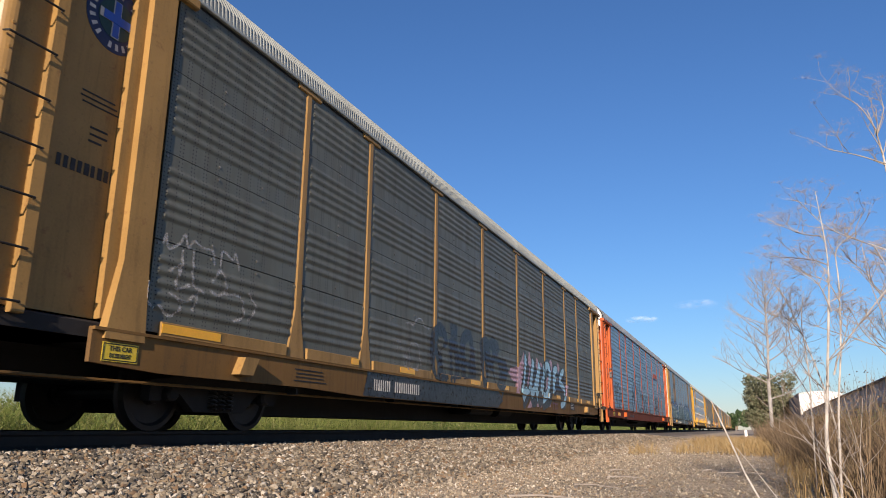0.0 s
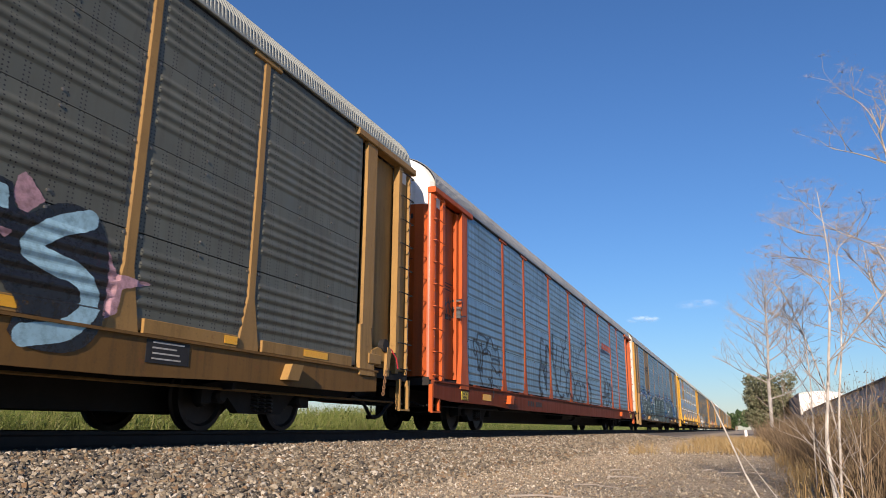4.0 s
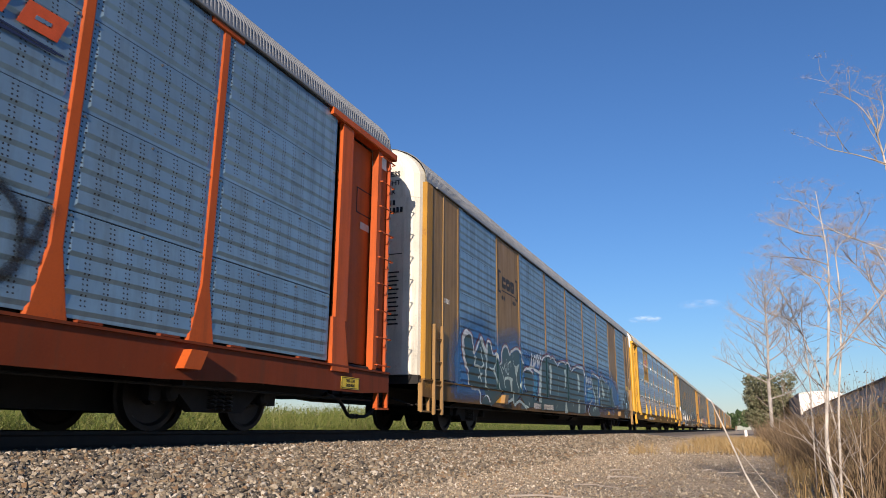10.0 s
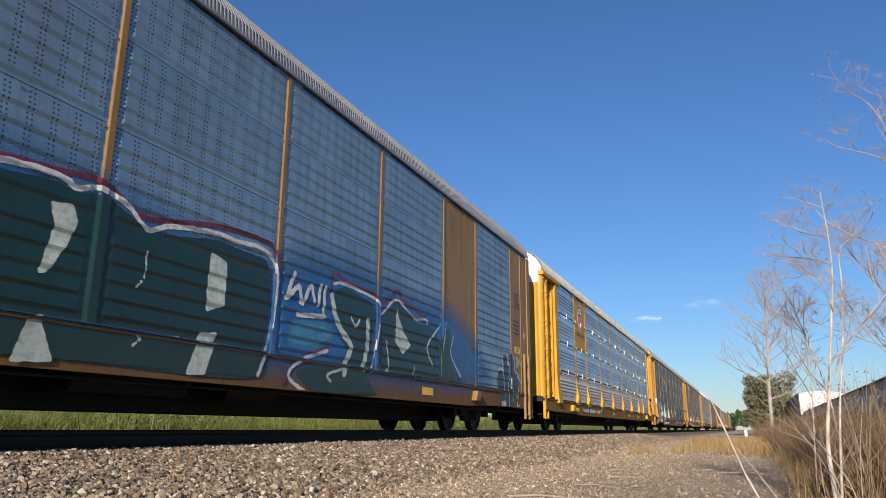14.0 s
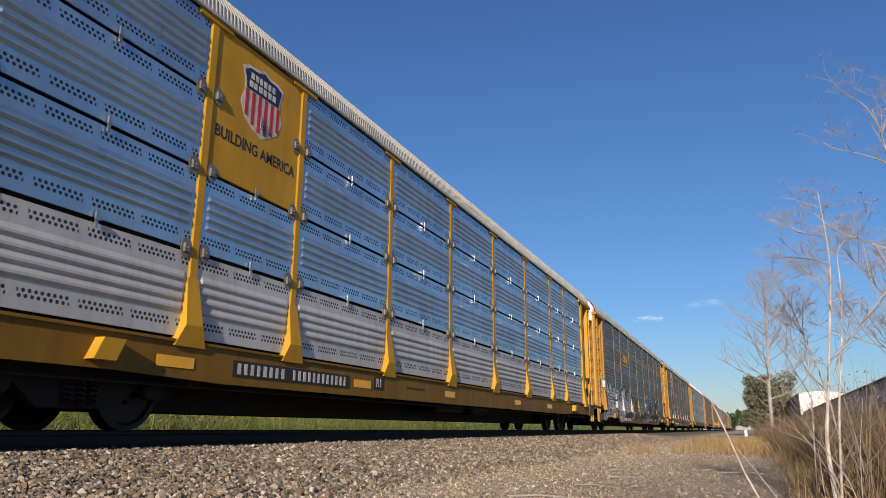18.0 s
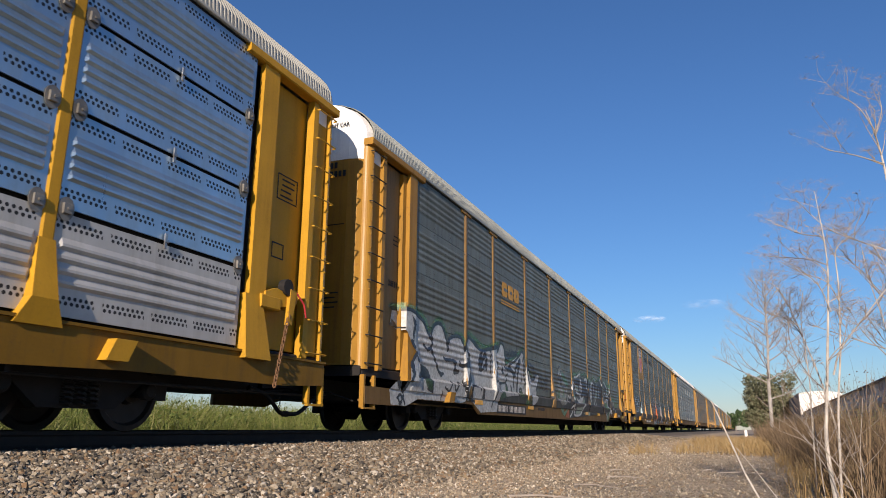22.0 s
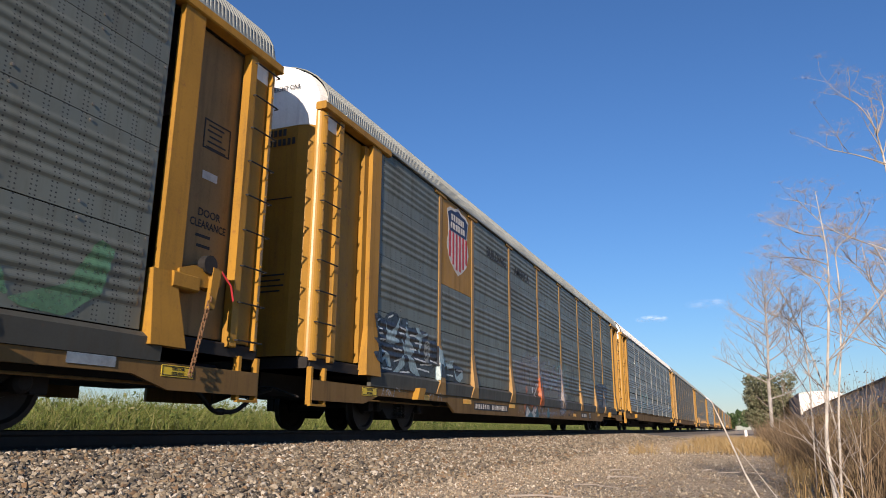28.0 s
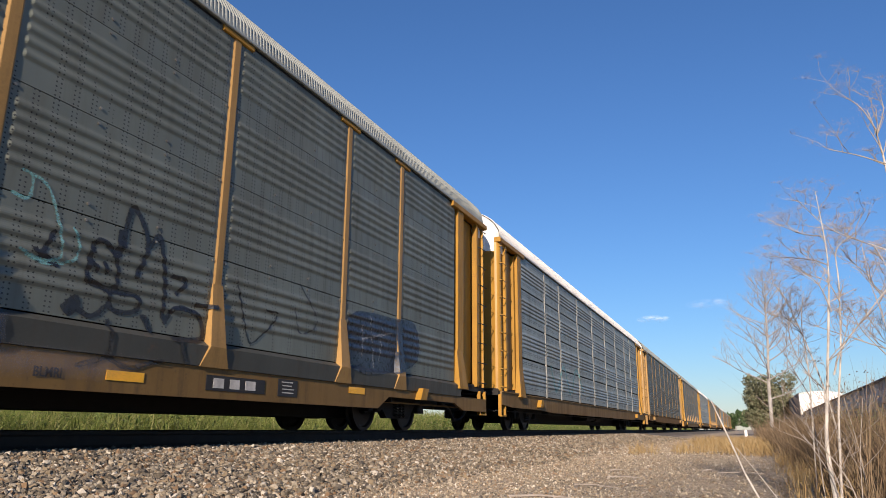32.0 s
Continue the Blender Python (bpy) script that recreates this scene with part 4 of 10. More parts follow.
def grow(p, d, length, r, depth, rnd, out, tips, spread=0.6, up=0.12, kids=(2, 3), shrink=0.68):
    """One branch as a bent tube, then its side branches. out[depth] collects the tubes."""
    n = 4
    pts, q = [Vector(p)], Vector(d).normalized()
    for i in range(n):
        q = (q + Vector((rnd.gauss(0, 0.10), rnd.gauss(0, 0.10), rnd.gauss(0, 0.06) + up * 0.5))).normalized()
        pts.append(pts[-1] + q * length / n)
    out[min(depth, len(out) - 1)].tube(pts, r, 5 if r > 0.012 else 3, r * 0.62)
    if depth >= len(out) - 1:
        tips.append(pts[-1])
        return
    for k in range(rnd.randint(*kids) + (1 if depth == 0 else 0)):
        at = pts[rnd.randint(2 if depth else 1, n)] if k else pts[-1]
        side = Vector((rnd.gauss(0, 1), rnd.gauss(0, 1), 0)).normalized()
        nd = (q * (1 - spread * 0.5) + side * spread * rnd.uniform(0.6, 1.2) + Vector((0, 0, up))).normalized()
        grow(at, nd if k else (q + side * 0.25), length * shrink * rnd.uniform(0.75, 1.15), r * 0.6, depth + 1, rnd, out, tips, spread, up, kids, shrink)


def umbel(p, rnd, tw, seeds, size):
    """Flat spray of fine rays that carries dry seeds."""
    for k in range(rnd.randint(4, 6)):
        a, l = rnd.uniform(0, math.tau), size * rnd.uniform(0.5, 1.1)
        tip = p + Vector((math.cos(a) * l, math.sin(a) * l, l * rnd.uniform(0.25, 0.7)))
        tw.tube([p, tip], 0.0011, 3, 0.0007)
        for j in range(4):
            seeds.append(tip + Vector((rnd.gauss(0, 0.024), rnd.gauss(0, 0.024), rnd.gauss(0, 0.006))))
        more = random.Random(len(seeds))
        for j in range(5):
            seeds.append(tip + Vector((more.gauss(0, 0.03), more.gauss(0, 0.03), more.gauss(0, 0.007))))


def twig(p, d, length, r, rnd, tw, seeds, level, head):
    pts, q = [Vector(p)], Vector(d).normalized()
    for i in range(3):
        q = (q + Vector((rnd.gauss(0, 0.16), rnd.gauss(0, 0.16), rnd.gauss(0.10, 0.10)))).normalized()
        pts.append(pts[-1] + q * length / 3)
    tw.tube(pts, r, 4 if r > 0.003 else 3, max(0.0009, r * 0.5))
    if level == 0:
        if head:
            umbel(pts[-1], rnd, tw, seeds, 0.038)
        return
    for k in range(rnd.randint(2, 4)):
        side = Vector((rnd.gauss(0, 1), rnd.gauss(0, 0.7), rnd.gauss(0.35, 0.4))).normalized()
        twig(pts[rnd.randint(1, 3)], q * 0.7 + side * 0.8, length * rnd.uniform(0.4, 0.65), r * 0.6, rnd, tw, seeds, level - 1, head)


def dead_weed(y, seed, label, *stems, twigs=7, head=True, lush=1.0):
    """A dry woody weed. Each stem: its two radii and its line as (x, z); the first one carries the others."""
    rnd = random.Random(seed)
    thing = new("dead_weed")
    x0 = stems[0][2][0]
    z0 = ground_z(x0, y) - 0.02
    thing.location = (x0, y, z0)
    tw, seeds = Build(), []
    for i, (r0, r1, *line) in enumerate(stems):
        dy = rnd.uniform(-0.25, 0.25) if i else 0.05
        n = len(line)
        pts = bend([(x - x0, dy * (k / (n - 1)) ** 1.3 if i == 0 else dy * k / (n - 1), z - z0) for k, (x, z) in enumerate(line)])
        part("stem" if i == 0 else "branch", Build().tube(pts, r0 * 0.75, 7, r1 * 0.8), M["stalk" if r0 > 0.007 else "stalk_dark"], thing)
        m = len(pts)
        for k in range(int(twigs * (0.6 + 0.8 * min(1.0, n / 4)))):
            u = 1.0 - 0.62 * rnd.uniform(0, 1) ** 1.6
            j = min(m - 1, int(u * (m - 1)))
            q = (pts[j] - pts[max(0, j - 1)]).normalized()
            side = Vector((rnd.gauss(0, 1), rnd.gauss(0, 0.7), rnd.gauss(0.2, 0.3))).normalized()
            twig(pts[j], q * 0.6 + side * 0.75, rnd.uniform(0.10, 0.26) * lush, min(0.0045, (r0 + (r1 - r0) * u) * 0.7), rnd, tw, seeds, 1 if head else rnd.randint(0, 1), head)
        if head:
            umbel(pts[-1], rnd, tw, seeds, 0.05)
    tagged(part("twig_growth", tw, M["stalk_dark"], thing), kind="stuff")
    if seeds:
        tagged(leaves("seed_spray", np.array(seeds), 0.0025, seed, M["seed"], thing), kind="stuff")
    return tagged(thing, label, "weed", "dry weeds beside the gravel")


W1 = "tall pale dry weed stalk with wispy brown seed heads"
WEEDS = [
    dead_weed(5.2, 1, W1, (0.020, 0.003, (0.48, -0.45), (0.46, -0.06), (0.49, 0.23), (0.56, 0.77), (0.60, 1.17), (0.58, 1.65)),
              (0.006, 0.003, (0.58, 0.81), (0.53, 1.0), (0.43, 1.13)), (0.006, 0.003, (0.60, 1.12), (0.49, 1.19), (0.26, 1.25)), (0.006, 0.003, (0.58, 1.32), (0.47, 1.37), (0.36, 1.46))),
    dead_weed(5.4, 2, W1, (0.011, 0.003, (0.52, -0.45), (0.57, 0.18), (0.63, 0.59), (0.67, 1.03), (0.68, 1.26), (0.77, 1.36)),
              (0.009, 0.003, (0.57, 0.42), (0.63, 0.59), (0.86, 0.88), (0.94, 1.01), (0.86, 1.24)), (0.006, 0.003, (0.66, 0.9), (0.60, 1.05), (0.47, 1.12))),
    dead_weed(5.0, 5, W1, (0.015, 0.004, (1.05, -0.45), (1.02, 0.6), (0.98, 1.31), (0.97, 1.71), (0.95, 1.93), (0.92, 2.11)),
              (0.006, 0.003, (0.95, 1.93), (0.87, 2.09), (0.75, 2.20)), (0.006, 0.003, (0.97, 1.71), (0.82, 1.80), (0.67, 1.87)), (0.006, 0.003, (0.95, 1.93), (1.02, 2.11), (1.04, 2.25)), twigs=3),
    dead_weed(5.6, 6, "arching brown dry weed with seed heads", (0.012, 0.006, (1.20, -0.45), (1.22, 0.6), (1.17, 1.1), (1.09, 1.22)),
              (0.008, 0.003, (1.09, 1.22), (1.0, 1.27), (0.76, 1.38), (0.63, 1.46), (0.48, 1.64)), (0.007, 0.003, (1.19, 0.85), (0.96, 0.94), (0.86, 1.11), (0.75, 1.24)), (0.007, 0.003, (1.2, 0.5), (0.92, 0.61), (0.70, 0.71), (0.49, 0.81)), twigs=9),
    dead_weed(6.0, 4, "slender leaning dry weed with seed heads", (0.010, 0.003, (0.64, -0.45), (0.59, 0.19), (0.46, 0.75), (0.33, 1.13), (0.17, 1.22)),
              (0.006, 0.003, (0.55, 0.36), (0.44, 0.50), (0.36, 0.71), (0.37, 0.93)), (0.006, 0.003, (0.46, 0.75), (0.40, 0.85), (0.22, 0.92))),
    dead_weed(6.0, 7, "thin grey dry weed among brush", (0.008, 0.003, (0.43, -0.45), (0.45, 0.02), (0.47, 0.45), (0.46, 0.85), (0.50, 1.1)), (0.005, 0.003, (0.46, 0.3), (0.38, 0.45), (0.30, 0.62))),
    dead_weed(6.3, 8, "thin grey dry weed among brush", (0.009, 0.003, (1.05, -0.45), (1.03, 0.3), (1.06, 0.8), (1.0, 1.2), (0.98, 1.5)), (0.006, 0.003, (1.05, 0.6), (0.9, 0.8), (0.82, 1.0)), (0.006, 0.003, (1.05, 0.7), (1.2, 0.9), (1.25, 1.2)), twigs=9),
    dead_weed(6.8, 9, "thin grey dry weed among brush", (0.009, 0.003, (1.35, -0.45), (1.3, 0.3), (1.33, 0.9), (1.25, 1.3)), (0.006, 0.003, (1.31, 0.5), (1.15, 0.75), (1.02, 1.05)), (0.006, 0.003, (1.32, 0.8), (1.45, 1.1), (1.5, 1.4)), twigs=9),
]
r9 = random.Random(19)
for k in range(16):
    x, h, l = 0.42 + 0.055 * k + r9.uniform(-0.05, 0.05), r9.uniform(0.35, 0.85), r9.uniform(-0.22, 0.16)
    dead_weed(r9.uniform(4.7, 6.2), 100 + k, "short pale broken weed stem in brush", (r9.uniform(0.004, 0.008), 0.003, (x, -0.45), (x + l * 0.3, -0.45 + h * 0.5), (x + l, -0.45 + h)), twigs=4, head=False, lush=1.2)

# bent straw-pale stems leaning over the gravel
for a, c, r in (((0.12, 3.55, -0.43), (-0.14, 3.6, 0.19), 0.0062), ((0.28, 3.55, -0.43), (-0.05, 3.65, -0.02), 0.0032)):
    m = Vector(a).lerp(Vector(c), 0.5) + Vector((-0.012, 0, -0.01))
    o = part("bent_stalk", Build().tube([a, Vector(a).lerp(m, 0.5), m, m.lerp(Vector(c), 0.5) + Vector((0, 0, 0.005)), c], r, 7, r * 0.45), M["stalk"], None)
    tagged(o, "long pale dead stalk leaning over the gravel", "dead stalk", "leaning dead stalks")


def thicket(name, label, n, x0, x1, y0, y1, h0, h1, seed, mat, leafy):
    """Dense dry brush: fine stems with small dry leaves."""
    r = np.random.default_rng(seed)
    thing = new(name)
    y = y0 + (y1 - y0) * r.uniform(0, 1, n) ** 1.4
    x = x0 + (x1 - x0) * r.uniform(0, 1, n) + 0.12 * np.sin(y * 1.7)
    z = np.array([ground_z(a, c) for a, c in zip(x, y)])
    clump = np.array([noise.noise((a * 0.8, c * 0.5, 5.0)) for a, c in zip(x, y)])
    H = r.uniform(h0, h1, n) * (1 + 0.45 * clump)
    P = np.stack([x, y, z], 1)
    part("stems", blades("stems", P, H, 0.0018 + 0.00042 * y, 0.36, seed, 0.2), mat, thing)["kind"] = "stuff"
    Q = np.repeat(P, leafy, 0)
    Q[:, 2] += np.repeat(H, leafy) * r.uniform(0.1, 1.0, len(Q))
    Q[:, :2] += r.normal(0, 0.10, (len(Q), 2)) * (1 + 0.01 * Q[:, 1:2])
    leaves("dry_leaves", Q, 0.0075, seed + 1, mat, thing)["kind"] = "stuff"
    return tagged(thing, label, "brush", kind="stuff")


thicket("brush", "dense brown dry brush along the gravel edge", 21000, 0.6, 3.6, 5.4, 26, 0.30, 0.75, 31, M["brush"], 5)
thicket("brush", "tall brown dry brush farther along", 2600, 0.6, 5.5, 24, 70, 0.5, 1.1, 32, M["brush"], 8)
thicket("brush", "straw-coloured dry grass and brush", 1500, 0.3, 1.3, 5.6, 13, 0.06, 0.24, 33, M["straw"], 1)
thicket("brush", "yellow-green leafy brush beside a shed", 420, 1.3, 2.8, 8, 15, 0.6, 1.0, 34, M["yellow_leaf"], 6)

# dry grass strip and grey litter on the flat
n = 6500
x, y = rng.uniform(-2.3, 0.5, n), rng.uniform(15, 34, n)
ok = np.array([noise.noise((a * 0.7, c * 0.22, 9.0)) for a, c in zip(x, y)]) + (x + 1.2) * 0.25 > -0.12
P = np.stack([x[ok], y[ok], np.full(ok.sum(), -0.45)], 1)
tagged(part("dry_grass", blades("dry_grass", P, rng.uniform(0.10, 0.34, len(P)), np.full(len(P), 0.012), 0.5, 41), M["straw"], None), "low yellow dry grass at the edge of the gravel", "grass", kind="stuff")
n = 22000
x, y = rng.normal(-0.35, 0.75, n), 4.6 + 11 * rng.uniform(0, 1, n) ** 1.3
P = np.stack([x, y, np.array([ground_z(a, c) + 0.012 for a, c in zip(x, y)])], 1)
me = blades("dead_stems", P, rng.uniform(0.004, 0.018, n), np.full(n, 0.005), 9.0, 42, 0.0)
tagged(part("dead_stems", me, M["litter"], None), "flattened grey dead stems on the dirt", "plant litter", kind="stuff")

r5 = random.Random(5)
for k in range(7):
    a = r5.uniform(-0.5, 0.5)
    x, y, l = r5.uniform(-1.9, 0.2), r5.uniform(5.2, 10), r5.uniform(0.15, 0.5)
    z = ground_z(x, y) + 0.018
    o = part("stick", Build().tube([(x, y, z), (x + l * 0.5 * math.cos(a), y + l * 0.5 * math.sin(a), z + 0.012), (x + l * math.cos(a), y + l * math.sin(a), z)], 0.009, 6, 0.004), M["stalk_dark"], None)
    tagged(o, "grey weathered stick lying on gravel", "stick", "fallen sticks")

# bare tree and green tree beyond the brush
rnd = random.Random(21)
bare = new("bare_tree")
bare.location = (1.2, 40, -0.45)
out, tips = [Build() for _ in range(6)], []
trunk = bend([(0, 0, 0), (0.05, 0, 2.8), (0.2, 0, 4.9), (0.25, 0, 6.6), (0.30, 0, 7.4)], 3)
part("trunk", Build().tube(trunk, 0.10, 10, 0.014), M["bark"], bare)
for k in range(34):
    u = 0.24 + 0.74 * k / 33
    p = trunk[min(len(trunk) - 1, int(u * (len(trunk) - 1)))]
    a = k * 2.4
    grow(p + Vector((0, 0, rnd.uniform(0, 0.5))), (math.cos(a), math.sin(a) * 0.7, 0.35 + 0.8 * (u - 0.24)), 1.35 - 1.0 * (u - 0.24), 0.042 - 0.02 * u, 1, rnd, out, tips, 0.8, 0.10, (2, 3), 0.68)
tw = Build()
for o in out:
    tw.add(o.v, o.f)
tagged(part("branchwork", tw, M["bark"], bare), kind="stuff")
tagged(bare, "leafless pale-barked tree with fine spreading branches", "tree")


def leafy_tree(x, y, h, w, seed, mat, label, count=9000, size=0.13):
    rnd, r = random.Random(seed), np.random.default_rng(seed)
    t = new("tree")
    t.location = (x, y, -0.6)
    out, tips = [Build() for _ in range(4)], []
    part("trunk", Build().tube([(0, 0, 0), (0.05, 0.02, h * 0.25), (0, 0, h * 0.5)], h * 0.03, 8, h * 0.015), M["stalk_dark"], t)
    for k in range(9):
        a = k * 2.4
        grow((0, 0, h * (0.22 + 0.03 * k)), (math.cos(a), math.sin(a), 0.7), h * 0.24, h * 0.01, 1, rnd, out, tips, 0.7, 0.1)
    tw = Build()
    for o in out:
        tw.add(o.v, o.f)
    tagged(part("limbwork", tw, M["stalk_dark"], t), kind="stuff")
    blobs = np.array([(r.uniform(-0.36, 0.36) * w, r.uniform(-0.36, 0.36) * w, h * r.uniform(0.28, 0.86)) for _ in range(26)])
    rad = h * r.uniform(0.10, 0.17, 26)
    i = r.integers(0, 26, count)
    d = r.normal(0, 1, (count, 3))
    d /= np.linalg.norm(d, axis=1)[:, None]
    P = blobs[i] + d * (rad[i] * r.uniform(0.45, 1.08, count))[:, None]
    leaves("crown", P, size, seed, mat, t)["kind"] = "stuff"
    return tagged(t, label, "tree")


leafy_tree(2.15, 75, 6.2, 4.9, 51, M["leaf"], "dense dull-green broadleaf tree", 12000, 0.12)
for k, (x, y, h, w) in enumerate(((-4, 330, 9, 12), (2, 300, 8, 12), (9, 340, 11, 14), (-9, 380, 10, 14), (16, 320, 10, 14), (24, 330, 12, 16))):
    leafy_tree(x, y, h, w, 60 + k, M["far_leaf"], "distant green tree on the horizon", 1500, 0.7)

# far hedge across the field
n = 9000
x, y = rng.uniform(-260, -140, n), rng.uniform(10, 900, n)
P = np.stack([x, y, -0.6 + np.abs(rng.normal(0, 2.2, n))], 1)
tagged(leaves("far_hedge", P, 1.2, 71, M["far_leaf"]), "far green hedge across the field", "hedge", kind="stuff")

# long white building and low weathered shed behind the brush
M["white_wall"] = plain("white_metal_siding", (0.80, 0.78, 0.74), 0.6, 0, 0.06, 1.0)
M["slate"] = plain("dark_slate_siding", (0.16, 0.18, 0.21), 0.7, 0, 0.15, 1.0)
M["weathered"] = plain("weathered_grey_boards", (0.62, 0.59, 0.55), 0.9, 0, 0.4, 2.0)
M["shed_roof"] = plain("rusted_shed_roof", (0.22, 0.185, 0.175), 0.85, 0, 0.35, 1.5)
wb = new("white_building")
wb.location = (5.2, 74, -0.5)
part("wall", Build().box(-1.35, 1.5, -14, 14, 0, 3.25), M["white_wall"], wb)
part("side_wall", Build().box(-1.38, -1.352, -13.95, 14, 0, 3.23), M["slate"], wb, "dark grey side wall")
for k in range(9):
    part("siding_rib", Build().box(-1.3 + k * 0.33, -1.26 + k * 0.33, -14.03, -14.001, 0, 3.2), M["white_wall"], wb)
part("roof", Build().prism([(-1.42, 3.25), (1.6, 3.25), (0.1, 3.4)], -14.1, 14.1, "y"), M["white_wall"], wb)
tagged(wb, "long white metal building behind dry brush", "building")
shed = new("shed")
shed.location = (3.35, 17, -0.4)
shed.rotation_euler = (0, 0, radians(-1.0))
for k in range(60):
    z1 = 1.74 + 0.03 * math.sin(k * 1.3)
    part("board", Build().box(0.0, 0.03, k * 0.72, k * 0.72 + 0.70, 0, z1, 0.0), M["weathered"], shed, at=(0.01 * math.sin(k * 2.1), 0, 0))
part("wall_band", Build().box(-0.03, -0.004, 0, 43, 1.2, 1.5), M["white_wall"], shed, "pale weathered band of siding")
part("gable_wall", Build().box(0.03, 6, 0.0, 0.1, 0, 1.8), M["weathered"], shed)
part("roof", Build().add([(-0.05, -0.4, 1.80), (-0.05, 43.5, 1.80), (3.2, 43.5, 2.1), (3.2, -0.4, 2.1), (-0.05, -0.4, 1.765), (-0.05, 43.5, 1.765), (3.2, 43.5, 2.065), (3.2, -0.4, 2.065)], [(0, 1, 2, 3), (7, 6, 5, 4), (0, 4, 5, 1), (1, 5, 6, 2), (2, 6, 7, 3), (3, 7, 4, 0)]), M["shed_roof"], shed)
tagged(shed, "low weathered grey shed with a rusted roof in brush", "shed")
mk = part("marker_post", Build().box(-0.10, 0.10, -0.03, 0.03, 0, 0.48, 0.03), M["white_wall"], None, at=(-0.05, 62, -0.45))
tagged(mk, "small white marker post beside the track", "marker post")


# thin clouds near the horizon
def cloud_mat(k=0.9):
    n = Nodes("thin_cloud", 1.0, 0, 0.0)
    n.color((0.95, 0.95, 0.97))
    f = n.noise(0.035, 6, 0.65, (1, 1, 2.2))
    x, y, z = n.xyz("Generated")
    dx = n.math("POWER", n.math("MULTIPLY", n.math("SUBTRACT", x, 0.5), 2.0), 2.0)
    dz = n.math("POWER", n.math("MULTIPLY", n.math("SUBTRACT", z, 0.45), 2.0), 2.0)
    fall = n.math("SUBTRACT", 1.0, n.math("ADD", dx, dz), clamp=True)
    n.put(n.b.inputs["Alpha"], n.math("MULTIPLY", n.ramp(f, 0.38, 0.75, 0, k), fall, clamp=True))
    return n.m


M["cloud"], M["faint_cloud"] = cloud_mat(0.42), cloud_mat(0.16)
CLOUDS = []
for x, y, z, w, h in ((-238, 1986, 291, 46, 11), (-95, 1990, 325, 60, 14), (-70, 1990, 330, 22, 8)):
    v, f = [], []
    for i in range(13):
        for j in range(7):
            u, t = i / 12 * 2 - 1, j / 6 * 2 - 1
            v.append((u * w, -14 * max(0, 1 - u * u - t * t), t * h))
    f = [(i * 7 + j, (i + 1) * 7 + j, (i + 1) * 7 + j + 1, i * 7 + j + 1) for i in range(12) for j in range(6)]
    c = part("cloud", mesh_of("cloud", v, f, True), M["cloud" if x < -200 else "faint_cloud"], None, at=(x, y, z))
    CLOUDS.append(tagged(c, "small thin white cloud in clear blue sky", "cloud", "wisps of cloud"))


# small swallow that darts past the train towards the camera
def wing_mesh(k):
    ring = [(0.0, 0.035), (0.06 * k, 0.03), (0.13 * k, -0.01), (0.155 * k, -0.06), (0.07 * k, -0.03), (0.0, -0.04)]
    return Build().prism(ring[::-1] if k < 0 else ring, -0.004, 0.004, "z")


M["bird_back"] = plain("dark_brown_feathers", (0.035, 0.028, 0.026), 0.7)
M["bird_belly"] = plain("pale_buff_feathers", (0.42, 0.27, 0.15), 0.8)
bird = new("bird")
ring = [(0.0, 0.10), (0.016, 0.085), (0.027, 0.04), (0.025, -0.02), (0.012, -0.07), (0.0, -0.09)]
body = Build().add([(r * math.cos(a * math.tau / 8), y, r * math.sin(a * math.tau / 8)) for r, y in ring for a in range(8)], [(i * 8 + a, i * 8 + (a + 1) % 8, (i + 1) * 8 + (a + 1) % 8, (i + 1) * 8 + a) for i in range(5) for a in range(8)])
part("body", body.mesh("body", True), M["bird_belly"], bird, "pale buff body")
part("tail", Build().prism([(-0.012, -0.07), (0.012, -0.07), (0.03, -0.15), (0.0, -0.115), (-0.03, -0.15)][::-1], -0.003, 0.003, "z"), M["bird_back"], bird, "dark forked tail")
WINGS = [part("wing", wing_mesh(k), M["bird_back"], bird, "dark pointed wing", at=(0.015 * k, 0.01, 0.012)) for k in (1, -1)]
tagged(bird, "small dark swallow with a pale belly in flight", "bird")
BIRD = ((0.0, 4.80, 41.50, 4.35), (1.3, -1.28, 19.19, 3.27), (1.6, -2.69, 14.04, 3.02), (1.8, -3.47, 10.50, 2.83), (2.1, -4.01, 5.26, 2.91), (2.6, -4.91, -3.48, 3.04), (6.0, -11.01, -62.88, 7.90), (32.0, -48.90, -471.51, 19.27))


def motions_of_bird():
    """The swallow's flight, its body along its way, and the beat of its wings."""
    places = [Vector(q[1:]) for q in BIRD]
    ways = [(places[min(i + 1, len(places) - 1)] - places[max(i - 1, 0)]).normalized() for i in range(len(places))]
    walk(bird, [(q[0], Matrix.Translation(p) @ w.to_track_quat("Y", "Z").to_matrix().to_4x4()) for q, p, w in zip(BIRD, places, ways)])
    for k, w in zip((1, -1), WINGS):
        x, y, z = w.location
        walk(w, [(i / 10, pose(x, y, z, 0, -k * (38 if i % 2 else -30))) for i in range(0, 41)] + [(32.0, pose(x, y, z, 0, 0))])


